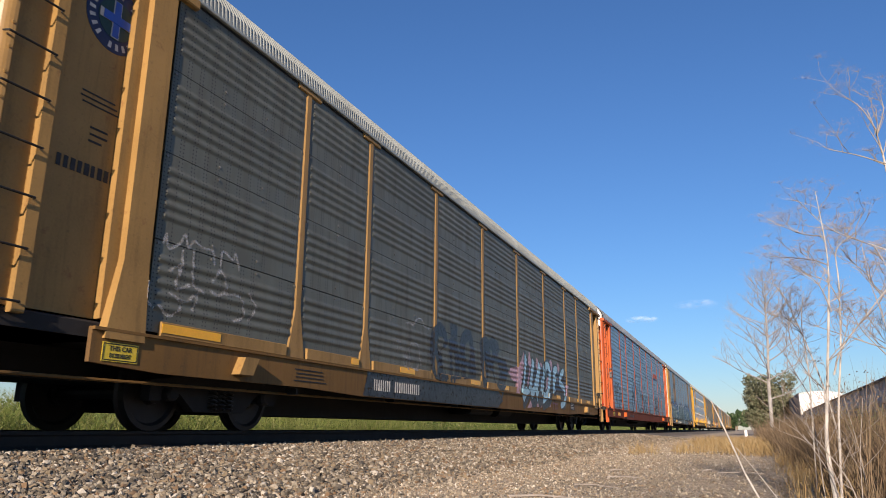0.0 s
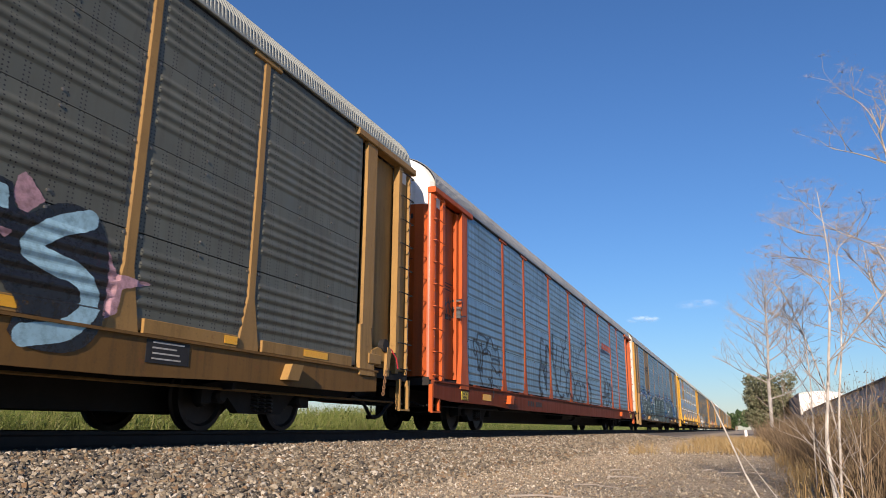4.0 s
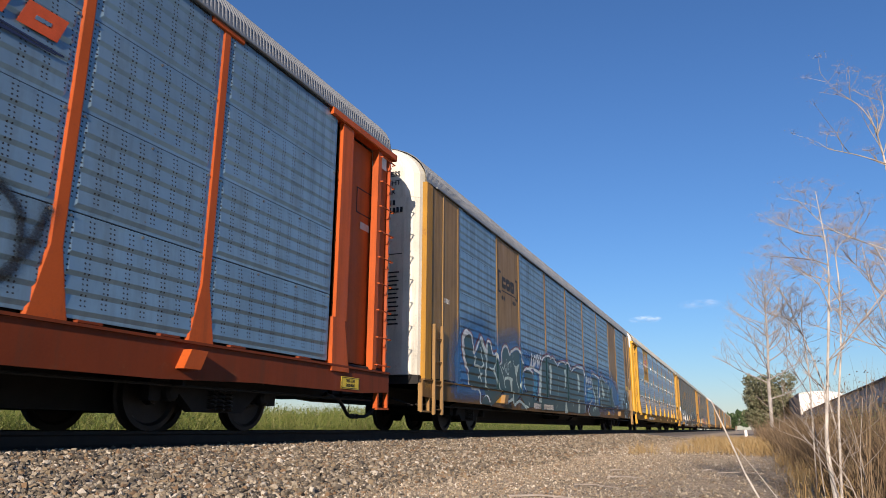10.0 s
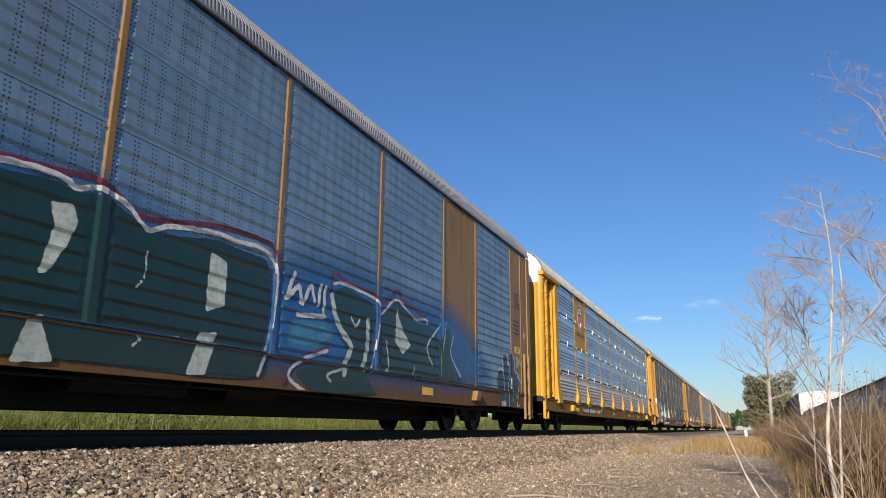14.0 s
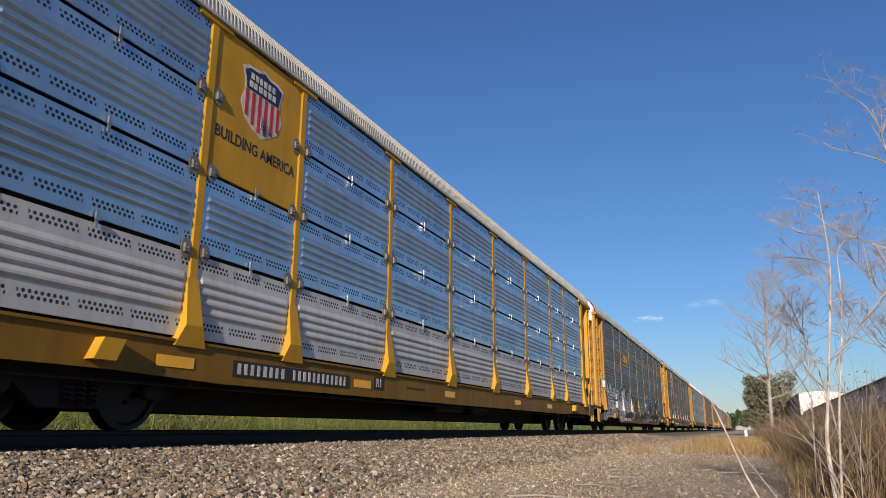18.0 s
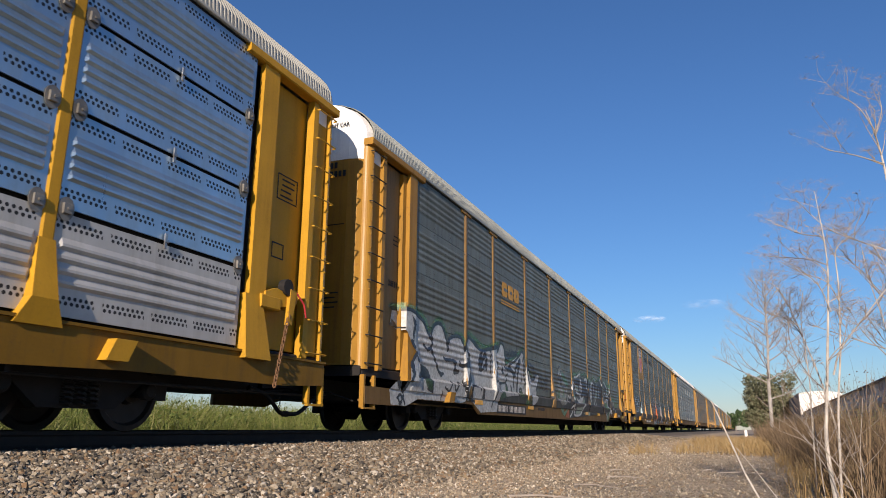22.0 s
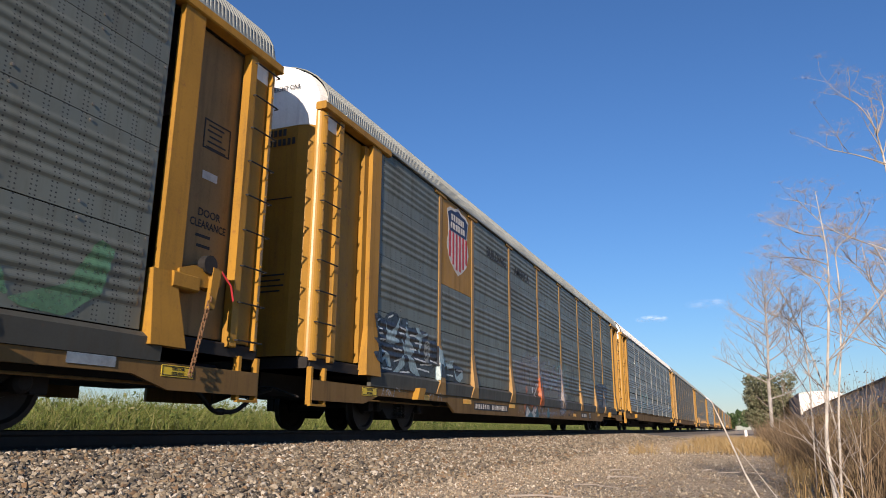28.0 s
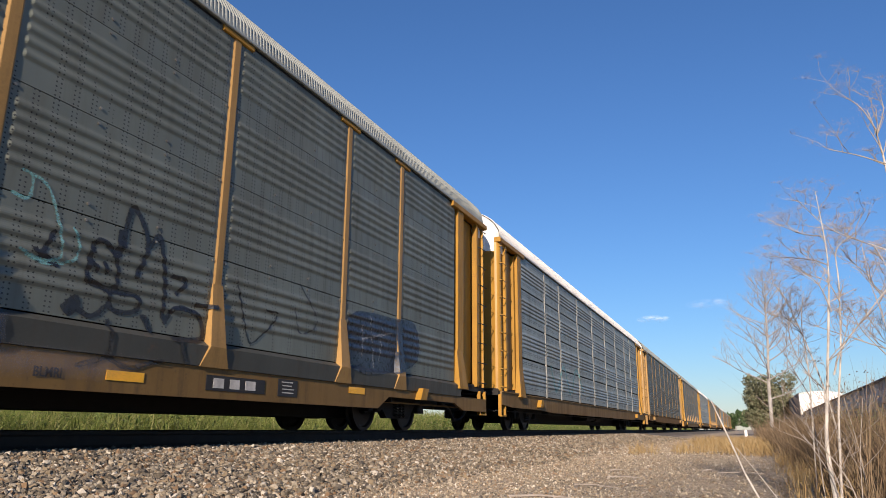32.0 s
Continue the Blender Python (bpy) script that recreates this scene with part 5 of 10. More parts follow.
def motions_of_air():
    """Slow drift of the clouds, and the wind in the tall weeds."""
    for c in CLOUDS:
        x, y, z = c.location
        walk(c, [(0.0, pose(x, y, z)), (32.0, pose(x + 30, y, z))])
    sway = ((0, 0.0), (1.5, 0.6), (3, 0.1), (4.5, 0.7), (6, 0.9), (7.5, 0.2), (9, -0.2), (11, 0.6), (13, 1.5), (15, 0.8), (17, 0.3), (19, 0.9), (21, 0.2), (23, -0.4), (25, 0.2), (26.5, 0.5), (28, 0.0), (30, 0.4), (32, 0.0))
    for k, w in enumerate(WEEDS):
        x, y, z = w.location
        g = (0.6, 0.5, 1.0, 0.8, 0.7, 0.5, 0.6, 0.5)[k]
        walk(w, [(t, pose(x, y, z, 0, a * g, 0)) for t, a in sway])


# ---- spray paint, lettering and emblems ----
FADE = {"spray_blue": 0.30, "spray_blue_mist": 0.22, "spray_soft": 0.03, "spray_mist": 0.10, "spray_haze": 0.10, "spray_leaf": 0.07, "spray_sky_mist": 0.12, "spray_ghost": 0.2}


def spray_mat(name, c, cover=1.0, soft=0.0, rough=0.42):
    """Thin paint film: worn through in patches; soft films are speckled."""
    n = Nodes(name, rough, 0, 0.5)
    f = n.noise(3, 5, 0.65, shift=False)
    n.color(n.mix(n.ramp(f, 0.35, 0.7), shade(c, 0.78), shade(c, 1.12)))
    if cover < 1.0 or soft:
        g = n.ramp(n.noise(14 if not soft else 45, 5, 0.7, shift=False), 0.30, 0.62, cover - 0.35, cover + 0.12)
        g = n.math("MAXIMUM", 0.0, n.math("MINIMUM", 1.0, g))
        if name in FADE:                       # mist thins out towards its edge
            at = n.t.nodes.new("ShaderNodeAttribute")
            at.attribute_name = "cover"
            g = n.math("MULTIPLY", g, n.ramp(at.outputs["Fac"], 0.0, 1.0))
        n.put(n.b.inputs["Alpha"], g)
    n.bump(f, 0.05, 0.01)
    return n.m


for nm, c, cover, soft in (("spray_white", (0.62, 0.64, 0.61), 0.97, 0), ("spray_white_thin", (0.60, 0.58, 0.56), 0.42, 0.3), ("spray_black", (0.016, 0.017, 0.02), 0.97, 0),
                           ("spray_black_worn", (0.02, 0.022, 0.026), 0.94, 0), ("spray_soft", (0.025, 0.027, 0.032), 0.80, 0.3), ("spray_pink", (0.58, 0.34, 0.38), 0.85, 0),
                           ("spray_sky", (0.36, 0.58, 0.68), 0.98, 0), ("spray_mist", (0.03, 0.032, 0.037), 0.30, 0.3), ("spray_blue_mist", (0.03, 0.14, 0.36), 0.35, 0.3), ("spray_blue", (0.02, 0.125, 0.33), 0.85, 0.3), ("spray_maroon", (0.13, 0.022, 0.035), 0.95, 0),
                           ("spray_green", (0.008, 0.036, 0.033), 1.0, 0), ("spray_pale", (0.52, 0.60, 0.52), 0.95, 0), ("spray_pale_thin", (0.45, 0.47, 0.42), 0.6, 0), ("spray_leaf", (0.10, 0.30, 0.13), 0.55, 0.3),
                           ("spray_silver", (0.53, 0.54, 0.52), 0.93, 0), ("spray_turq", (0.20, 0.45, 0.45), 0.6, 0.3), ("spray_ice", (0.30, 0.40, 0.42), 0.93, 0), ("spray_rust", (0.42, 0.11, 0.03), 0.9, 0), ("spray_turq_dark", (0.03, 0.12, 0.16), 0.9, 0), ("spray_haze", (0.30, 0.31, 0.36), 0.5, 0.3), ("spray_navy", (0.025, 0.035, 0.055), 0.9, 0),
                           ("spray_ghost", (0.34, 0.31, 0.33), 0.36, 0.3), ("spray_sky_mist", (0.10, 0.36, 0.52), 0.6, 0.3), ("spray_green_fill", (0.03, 0.085, 0.035), 0.9, 0), ("spray_leaf_solid", (0.11, 0.24, 0.13), 0.8, 0), ("spray_pale_green", (0.30, 0.38, 0.29), 0.85, 0)):
    M[nm] = spray_mat(nm, c, cover, soft)


def curve(pts, n=5):
    """A smooth line through the given points."""
    p = np.array(pts, dtype=float)
    if len(p) < 3:
        return p
    q = np.vstack([2 * p[0] - p[1], p, 2 * p[-1] - p[-2]])
    out = []
    for i in range(1, len(q) - 2):
        for k in range(n):
            t = k / n
            out.append(0.5 * (2 * q[i] + (q[i + 1] - q[i - 1]) * t + (2 * q[i - 1] - 5 * q[i] + 4 * q[i + 1] - q[i + 2]) * t * t + (3 * q[i] - q[i - 1] - 3 * q[i + 1] + q[i + 2]) * t ** 3))
    return np.array(out + [p[-1]])


def stroke(width, *pts):
    return ("stroke", curve(pts), width / 2)


def fill(*pts):
    return ("fill", curve(list(pts) + [pts[0]], 3), 0.0)


def cut(*pts):
    return ("cut", curve(list(pts) + [pts[0]], 3), 0.0)


def poly(*pts):
    """A filled outline with sharp corners."""
    return ("fill", np.array(list(pts) + [pts[0]], dtype=float), 0.0)


def distance(shape, Y, Z):
    """Signed distance of each grid point to a shape, negative inside."""
    kind, p, w = shape
    best = np.full(Y.shape, 1e9)
    inside = np.zeros(Y.shape, bool)
    for (y0, z0), (y1, z1) in zip(p[:-1], p[1:]):
        dy, dz = y1 - y0, z1 - z0
        t = np.clip(((Y - y0) * dy + (Z - z0) * dz) / (dy * dy + dz * dz + 1e-12), 0, 1)
        best = np.minimum(best, np.hypot(Y - y0 - t * dy, Z - z0 - t * dz))
        if kind != "stroke" and dz:
            inside ^= ((z0 > Z) != (z1 > Z)) & (Y < y0 + (Z - z0) * dy / dz)
    return best - w if kind == "stroke" else np.where(inside, -best, best)


def steps(z, *pairs):
    """Value at height z on a broken line of (height, value), heights falling."""
    for (z0, v0), (z1, v1) in zip(pairs[:-1], pairs[1:]):
        if z >= z1:
            return v0 + (v1 - v0) * min(1.0, max(0.0, (z0 - z) / (z0 - z1)))
    return pairs[-1][1]


def side_x(S, y, z):
    """How far out the near side of a car stands at y, z."""
    low = S.get("skirt", 0.955)
    if z < low:
        return SIDE + 0.032
    if abs(y) > HALF - 0.005 and z > 0.86:
        if S["ends"] == "sheet":
            return SIDE + 0.006
        if abs(y) > HALF + 0.47:
            return SIDE - 0.138
        return SIDE + steps(z, (1.66, 0.033), (0.86, 0.062 if S["post"] == "flare" else 0.122)) + 0.002
    near = min(abs(y - (q - HALF)) for q in POSTS)
    if S["post"] in ("box", "deep") and z < 1.66:
        zl = 0.89 if S["post"] == "box" else 0.70
        if near < steps(z, (1.66, 0.10), (zl + 0.23, 0.145), (zl, 0.255)) and z > zl:
            return SIDE + steps(z, (1.66, PROUD + 0.002), (zl + 0.23, 0.10), (zl, 0.06)) + 0.003
    if S.get("kick") and 0.96 < z < 1.12 and near > 0.25:
        return SIDE + 0.037
    if z < 0.985:
        return SIDE + (0.062 if low > 0.9 else steps(z, (0.985, -0.004), (0.93, 0.07), (low, 0.05)) + 0.002)
    foot = {"flush": 0.06, "flare": 0.09, "box": 0.09, "deep": 0.09}[S["post"]]
    if S["post"] == "flare" and z < 1.64:
        foot += 0.15 * (1.64 - z) / 0.7
    if near < foot or abs(y) > HALF:
        return SIDE + PROUD + 0.0025
    k = max(i for i in range(4) if z >= ROW_Z[i] - 0.03)
    if (min(range(9), key=lambda i: abs(y + HALF - (POSTS[i] + POSTS[i + 1]) / 2)), k) in S.get("solid", {}):
        return SIDE - 0.003
    flat = min(1.0, max(0.0, (near - 0.12) / 0.035))
    return SIDE - SUNK + profile(S["screen"], min(max(z - ROW_Z[k], 0.0), ROW_H)) * flat


def pieces(verts, faces):
    """The connected pieces of a mesh, each with its own vertices."""
    root = list(range(len(verts)))

    def find(a):
        while root[a] != a:
            root[a] = root[root[a]]
            a = root[a]
        return a

    for f in faces:
        for a in f[1:]:
            root[find(a)] = find(f[0])
    groups = {}
    for f in faces:
        groups.setdefault(find(f[0]), []).append(f)
    for fs in groups.values():
        ids = {}
        for f in fs:
            for a in f:
                ids.setdefault(a, len(ids))
        if len(fs) > 1:
            yield [verts[a] for a in ids], [tuple(ids[a] for a in f) for f in fs]


def spray(car, S, label, mat, layer, *shapes, cy=0.042, cz=0.019):
    """A film of paint that follows the ribs and posts of a car's near side."""
    pts = np.vstack([s[1] for s in shapes if s[0] != "cut"])
    m = 0.05 + max(s[2] for s in shapes)
    lo, hi = pts.min(0) - m, pts.max(0) + m
    lo[1] = max(lo[1], S.get("sill_bottom", 0.53))
    lo[0], hi[0] = max(lo[0], -HALF - 1.3), min(hi[0], HALF + 1.3)
    if max(s[2] for s in shapes) < 0.03 and all(s[0] == "stroke" for s in shapes):
        cy, cz = 0.02, 0.012                   # thin lines
    ys, zs = np.arange(lo[0], hi[0], cy), np.arange(lo[1], hi[1], cz)
    if len(ys) < 2 or len(zs) < 2:
        return
    Y, Z = np.meshgrid(ys, zs, indexing="ij")
    d = np.full(Y.shape, 1e9)
    for s in shapes:
        if s[0] != "cut":
            d = np.minimum(d, distance(s, Y, Z))
    for s in shapes:
        if s[0] == "cut":
            d = np.maximum(d, -distance(s, Y, Z))
    far, zb = HALF + END - 0.05, S.get("sill_bottom", 0.53)
    if "skirt" in S:
        low = np.interp(np.abs(ys), [0, far - 5.4, far - 5.0, far - 2.0, far - 1.5, far], [zb, zb, zb + 0.2, zb + 0.2, zb + 0.06, zb + 0.06])
    else:
        low = np.interp(np.abs(ys), [0, far - 5.2, far - 3.6, far - 0.9, far], [zb, zb, zb + 0.05, zb + 0.05, zb + 0.1])
    d = np.maximum(d, (low + 0.01)[:, None] - Z)
    d = d + 0.007 * np.sin(Y * 31 + 9 * np.sin(Z * 13)) * np.sin(Z * 37)
    lift = 0.005 + 0.0022 * layer
    verts, faces, index = [], [], {}
    xs = {}

    def vert(y, z, deep=0.0):
        key = (round(y, 4), round(z, 4))
        if key not in index:
            index[key] = len(verts)
            verts.append((side_x(S, y, z) + lift, y, z, min(1.0, deep / FADE.get(mat, 1.0))))
        return index[key]

    neg = d < 0
    anyc = neg[:-1, :-1] | neg[1:, :-1] | neg[:-1, 1:] | neg[1:, 1:]
    for i, j in zip(*np.nonzero(anyc)):
        c = ((i, j), (i + 1, j), (i + 1, j + 1), (i, j + 1))
        poly = []
        for a, b in zip(c, c[1:] + c[:1]):
            da, db = d[a], d[b]
            if da < 0:
                poly.append(vert(ys[a[0]], zs[a[1]], -da))
            if (da < 0) != (db < 0):
                t = da / (da - db)
                poly.append(vert(ys[a[0]] + t * (ys[b[0]] - ys[a[0]]), zs[a[1]] + t * (zs[b[1]] - zs[a[1]])))
        if len(set(poly)) > 2:
            faces.append(tuple(dict.fromkeys(poly)))
    for v, f in pieces(verts, faces):
        me = mesh_of("spray_paint", [q[:3] for q in v], f)
        if mat in FADE:
            me.attributes.new("cover", "FLOAT", "POINT").data.foreach_set("value", [q[3] for q in v])
        part("spray_paint", me, M[mat], car, label)


def halo(car, S, label, mat, layer, *shapes):
    """The wide faint mist round a line of soft spray."""
    wide = [(k, p, w * 1.9 + 0.03) if k == "stroke" else (k, p, w) for k, p, w in shapes]
    spray(car, S, label + " mist", mat, layer, *wide)


def soft(car, S, label, *shapes):
    """Soft spray: the dense line over its mist."""
    halo(car, S, label, "spray_mist", 0, *shapes)
    spray(car, S, label, "spray_soft", 1, *shapes)


def words(car, text, size, x, y, z, mat, label, wide=1.0, turn=(90, 0, 90)):
    """Flat lettering in the built-in font, centred at a place on a car's side."""
    cu = bpy.data.curves.new("lettering", "FONT")
    cu.offset = size * 0.022
    cu.body, cu.size, cu.align_x, cu.align_y, cu.extrude, cu.resolution_u = text, size, "CENTER", "CENTER", 0.0006, 3
    tmp = bpy.data.objects.new("lettering", cu)
    me = bpy.data.meshes.new_from_object(tmp)
    bpy.data.objects.remove(tmp)
    me.transform(Matrix.Diagonal((wide, 1, 1, 1)))
    for v, f in pieces([tuple(p.co) for p in me.vertices], [tuple(q.vertices) for q in me.polygons]):
        ob = part("letter", mesh_of("letter", v, f), M[mat], car, label, at=(x, y, z))
        ob.rotation_euler = [radians(a) for a in turn]


def plate(car, name, x, y0, y1, z0, z1, mat, label="", thick=0.004):
    return part(name, Build().box(x, x + thick, y0, y1, z0, z1), M[mat], car, label)


def bars(car, x, y0, y1, z0, z1, n, mat, label, share=0.68, jitter=3):
    """A line of writing as plain upright bars."""
    r = random.Random(int(abs(y0) * 100) + n + jitter)
    step = (y1 - y0) / n
    for k in range(n):
        w = step * share * r.uniform(0.75, 1.1)
        part("lettering_bar", Build().box(x, x + 0.0025, y0 + k * step, y0 + k * step + w, z0, z1), M[mat], car, label)


def lines(car, x, y0, y1, z1, n, pitch, mat="ink", label="small lettering in rows"):
    """Rows of small writing as thin bars."""
    r = random.Random(n * 7 + int(z1 * 10))
    for k in range(n):
        part("lettering_bar", Build().box(x, x + 0.0025, y0 + r.uniform(0, 0.05), y1 - r.uniform(0, 0.3) * (y1 - y0), z1 - k * pitch - pitch * 0.3, z1 - k * pitch), M[mat], car, label)


def outline_box(car, x, y0, y1, z0, z1, w=0.02, mat="ink", label="thin ruled frame"):
    b = Build().box(x, x + 0.0025, y0, y1, z0, z0 + w).box(x, x + 0.0025, y0, y1, z1 - w, z1).box(x, x + 0.0025, y0, y0 + w, z0 + w, z1 - w).box(x, x + 0.0025, y1 - w, y1, z0 + w, z1 - w)
    return part("ruled_frame", b, M[mat], car, label)


def disc_ring(r0, r1, n=32):
    return [(r1 * math.cos(a * math.tau / n), r1 * math.sin(a * math.tau / n)) for a in range(n)]


def shape_on(car, name, x, ring, mat, label, thick=0.003):
    return part(name, Build().prism(ring, x, x + thick, "x"), M[mat], car, label)


# spray paint on the cars
spray(FLEET[1][0], KINDS[1][0], "thin white scribbled spray lines", "spray_white_thin", 1,
      stroke(0.035, (-11.72, 1.95), (-11.68, 2.05), (-11.63, 1.91), (-11.47, 2.01), (-11.4, 2.12), (-11.34, 1.98), (-11.26, 2.08), (-11.11, 2.03), (-10.94, 2.04), (-10.9, 1.88)),
      stroke(0.035, (-10.79, 1.9), (-10.77, 2.08), (-10.59, 2.01), (-10.54, 2.1), (-10.45, 1.92)),
      stroke(0.035, (-11.42, 1.93), (-11.42, 1.7)),
      stroke(0.035, (-11.25, 1.97), (-11.23, 1.61), (-11.05, 1.52)),
      stroke(0.035, (-11.6, 1.67), (-11.44, 1.76), (-11.49, 1.5), (-11.28, 1.57)),
      stroke(0.035, (-10.92, 1.67), (-10.78, 1.84), (-10.67, 1.65), (-10.81, 1.53), (-10.94, 1.57)),
      stroke(0.035, (-11.56, 1.43), (-11.34, 1.37), (-11.14, 1.5), (-11.2, 1.3)),
      stroke(0.035, (-10.66, 1.58), (-10.4, 1.59), (-10.32, 1.36), (-10.52, 1.27)),
      stroke(0.035, (-10.25, 1.66), (-10.09, 1.5), (-10.21, 1.34)),
      stroke(0.035, (-11.71, 1.28), (-11.53, 1.19), (-11.38, 1.3)),
      stroke(0.035, (-11.88, 1.49), (-11.88, 1.31), (-11.78, 1.24)))
spray(FLEET[1][0], KINDS[1][0], "pale looping spray outlines", "spray_white_thin", 1,
      stroke(0.035, (-5.69, 1.9), (-5.51, 1.93), (-5.35, 1.92), (-5.26, 2.02), (-5.13, 2.07), (-4.98, 2.06), (-4.86, 1.95), (-4.62, 1.93)),
      stroke(0.035, (-5.67, 1.4), (-5.71, 1.29), (-5.62, 1.26), (-5.66, 1.15)),
      stroke(0.035, (-5.56, 1.48), (-5.45, 1.56), (-5.23, 1.58), (-5.11, 1.46), (-5.13, 1.18), (-5.28, 1.09), (-5.45, 1.13), (-5.54, 1.27), (-5.56, 1.48)),
      stroke(0.035, (-5.81, 1.37), (-5.71, 1.14), (-5.62, 1.08)),
      stroke(0.035, (-6.35, 1.91), (-6.26, 1.82)),
      stroke(0.035, (-6.18, 1.49), (-6.12, 1.58), (-6.02, 1.48), (-6.05, 1.37), (-6.14, 1.4)),
      stroke(0.035, (-5.13, 1.4), (-5, 1.2)),
      stroke(0.035, (-5.98, 1.59), (-5.87, 1.41)))
spray(FLEET[1][0], KINDS[1][0], "faded black bubble-shaped spray paint", "spray_black_worn", 1,
      poly((-4.61, 1.5), (-4.61, 1.71), (-4.54, 1.88), (-4.43, 2), (-4.19, 2.14), (-3.99, 2.14), (-3.81, 2.05), (-3.7, 1.91), (-3.69, 1.74), (-3.83, 1.65), (-3.98, 1.61), (-4.11, 1.53), (-3.97, 1.49), (-3.82, 1.26), (-3.71, 1.02), (-4.03, 0.96), (-4.32, 0.97), (-4.53, 1.15)),
      poly((-3.64, 1.82), (-3.51, 1.89), (-3.56, 2.21), (-3.13, 2.21), (-3.12, 1.71), (-3, 1.52), (-3.01, 1.07), (-3.58, 1.03), (-3.55, 1.43)),
      poly((-3.02, 1.59), (-2.99, 1.88), (-2.89, 2.05), (-2.65, 2.18), (-2.34, 2.21), (-2.17, 2.04), (-2.08, 1.67), (-1.96, 1.17), (-2.85, 1.07)),
      poly((-1.72, 2), (-1.52, 2.14), (-1.25, 2.19), (-1.02, 2.11), (-0.8, 2.26), (-0.33, 2.15), (-0.2, 1.97), (-0.48, 1.76), (0.24, 1.77), (0.45, 1.5), (0.18, 1.1), (-0.12, 0.88), (-0.53, 1.04), (-0.83, 1.38), (-1.11, 1.48), (-1.17, 1.13), (-1.47, 0.94), (-1.65, 1.41)),
      cut((-4.31, 1.73), (-4.19, 1.85), (-4.02, 1.87), (-3.89, 1.79), (-3.98, 1.66), (-4.15, 1.54), (-4.27, 1.61)),
      cut((-4.38, 1.46), (-4.28, 1.29), (-4.26, 1.04), (-4.39, 1.24)),
      cut((-4.03, 1.48), (-3.89, 1.38), (-3.81, 1.07), (-3.94, 1.24)),
      cut((-2.7, 1.79), (-2.53, 1.92), (-2.37, 1.86), (-2.38, 1.58), (-2.54, 1.47), (-2.7, 1.6)),
      cut((-2.65, 1.36), (-2.49, 1.41), (-2.44, 1.18), (-2.6, 1.15)),
      cut((-3.47, 1.58), (-3.32, 1.57), (-3.29, 1.13), (-3.4, 1.19)),
      cut((-0.77, 1.57), (-0.47, 1.66), (-0.27, 1.41), (-0.43, 1.11), (-0.65, 1.28)),
      cut((-1.44, 1.6), (-1.28, 1.5), (-1.35, 1.21), (-1.47, 1.27)),
      cut((-1, 1.92), (-0.8, 1.87), (-0.92, 1.68)),
      stroke(0.09, (-4.55, 0.91), (-4.5, 0.7), (-4.36, 0.63), (-4.17, 0.72), (-4.23, 0.95)),
      stroke(0.09, (-4.03, 0.97), (-3.87, 0.75), (-3.83, 0.98)),
      stroke(0.09, (-3.58, 1.03), (-3.43, 0.79), (-3.38, 1.02)),
      stroke(0.09, (-1.49, 0.95), (-1.6, 0.76)),
      stroke(0.09, (-0.09, 0.9), (-0.29, 0.74), (-0.58, 0.79)))
spray(FLEET[2][0], KINDS[2][0], "black scrawl on the end sheet", "spray_black", 1,
      stroke(0.045, (-13.08, 2.53), (-12.91, 2.66), (-12.99, 2.47), (-12.82, 2.45)),
      stroke(0.045, (-12.84, 2.77), (-12.69, 2.34)),
      stroke(0.04, (-12.84, 2.58), (-12.62, 2.72)),
      stroke(0.045, (-12.63, 2.78), (-12.56, 2.48)),
      stroke(0.04, (-12.47, 2.75), (-12.58, 2.62), (-12.41, 2.52)),
      stroke(0.045, (-12.41, 2.75), (-12.26, 2.78), (-12.27, 2.6), (-12.38, 2.58), (-12.31, 2.25)),
      stroke(0.035, (-12.85, 2.31), (-12.01, 2.46)))
spray(FLEET[3][0], KINDS[3][0], "deep blue sprayed background", "spray_blue_mist", 0,
      stroke(0.5, (-12.37, 1.52), (-12.13, 1.98), (-11.77, 2.29), (-11.12, 2.45), (-10.32, 2.57), (-9.4, 2.28), (-8.72, 2.36), (-7.64, 2.54), (-7.15, 2.39), (-6.62, 2.18), (-5.01, 2.12), (-3.49, 1.74), (-4.95, 1.08), (-9, 0.73), (-11.18, 0.51), (-12.11, 0.57), (-12.23, 0.74), (-12.37, 1.52)))
spray(FLEET[3][0], KINDS[3][0], "deep blue sprayed background", "spray_blue", 1,
      fill((-12.37, 1.52), (-12.13, 1.98), (-11.77, 2.29), (-11.12, 2.45), (-10.32, 2.57), (-9.4, 2.28), (-8.72, 2.36), (-7.64, 2.54), (-7.15, 2.39), (-6.62, 2.18), (-5.01, 2.12), (-3.49, 1.74), (-4.95, 1.08), (-9, 0.73), (-11.18, 0.51), (-12.11, 0.57), (-12.23, 0.74)))
spray(FLEET[3][0], KINDS[3][0], "deep blue sprayed background farther along", "spray_blue_mist", 0,
      stroke(0.5, (-6.98, 1.77), (-6.65, 2.17), (-6.1, 2.17), (-5.56, 2.23), (-4.92, 2.15), (-3.74, 2.39), (-2.65, 2.42), (-1.28, 2.32), (0.94, 2.11), (1.47, 2.24), (2.67, 2.54), (5.29, 2.46), (7.72, 2.46), (9.54, 1.66), (9.35, 0.96), (0.99, 0.74), (-3.33, 0.89), (-6.75, 0.87), (-6.98, 1.77)))
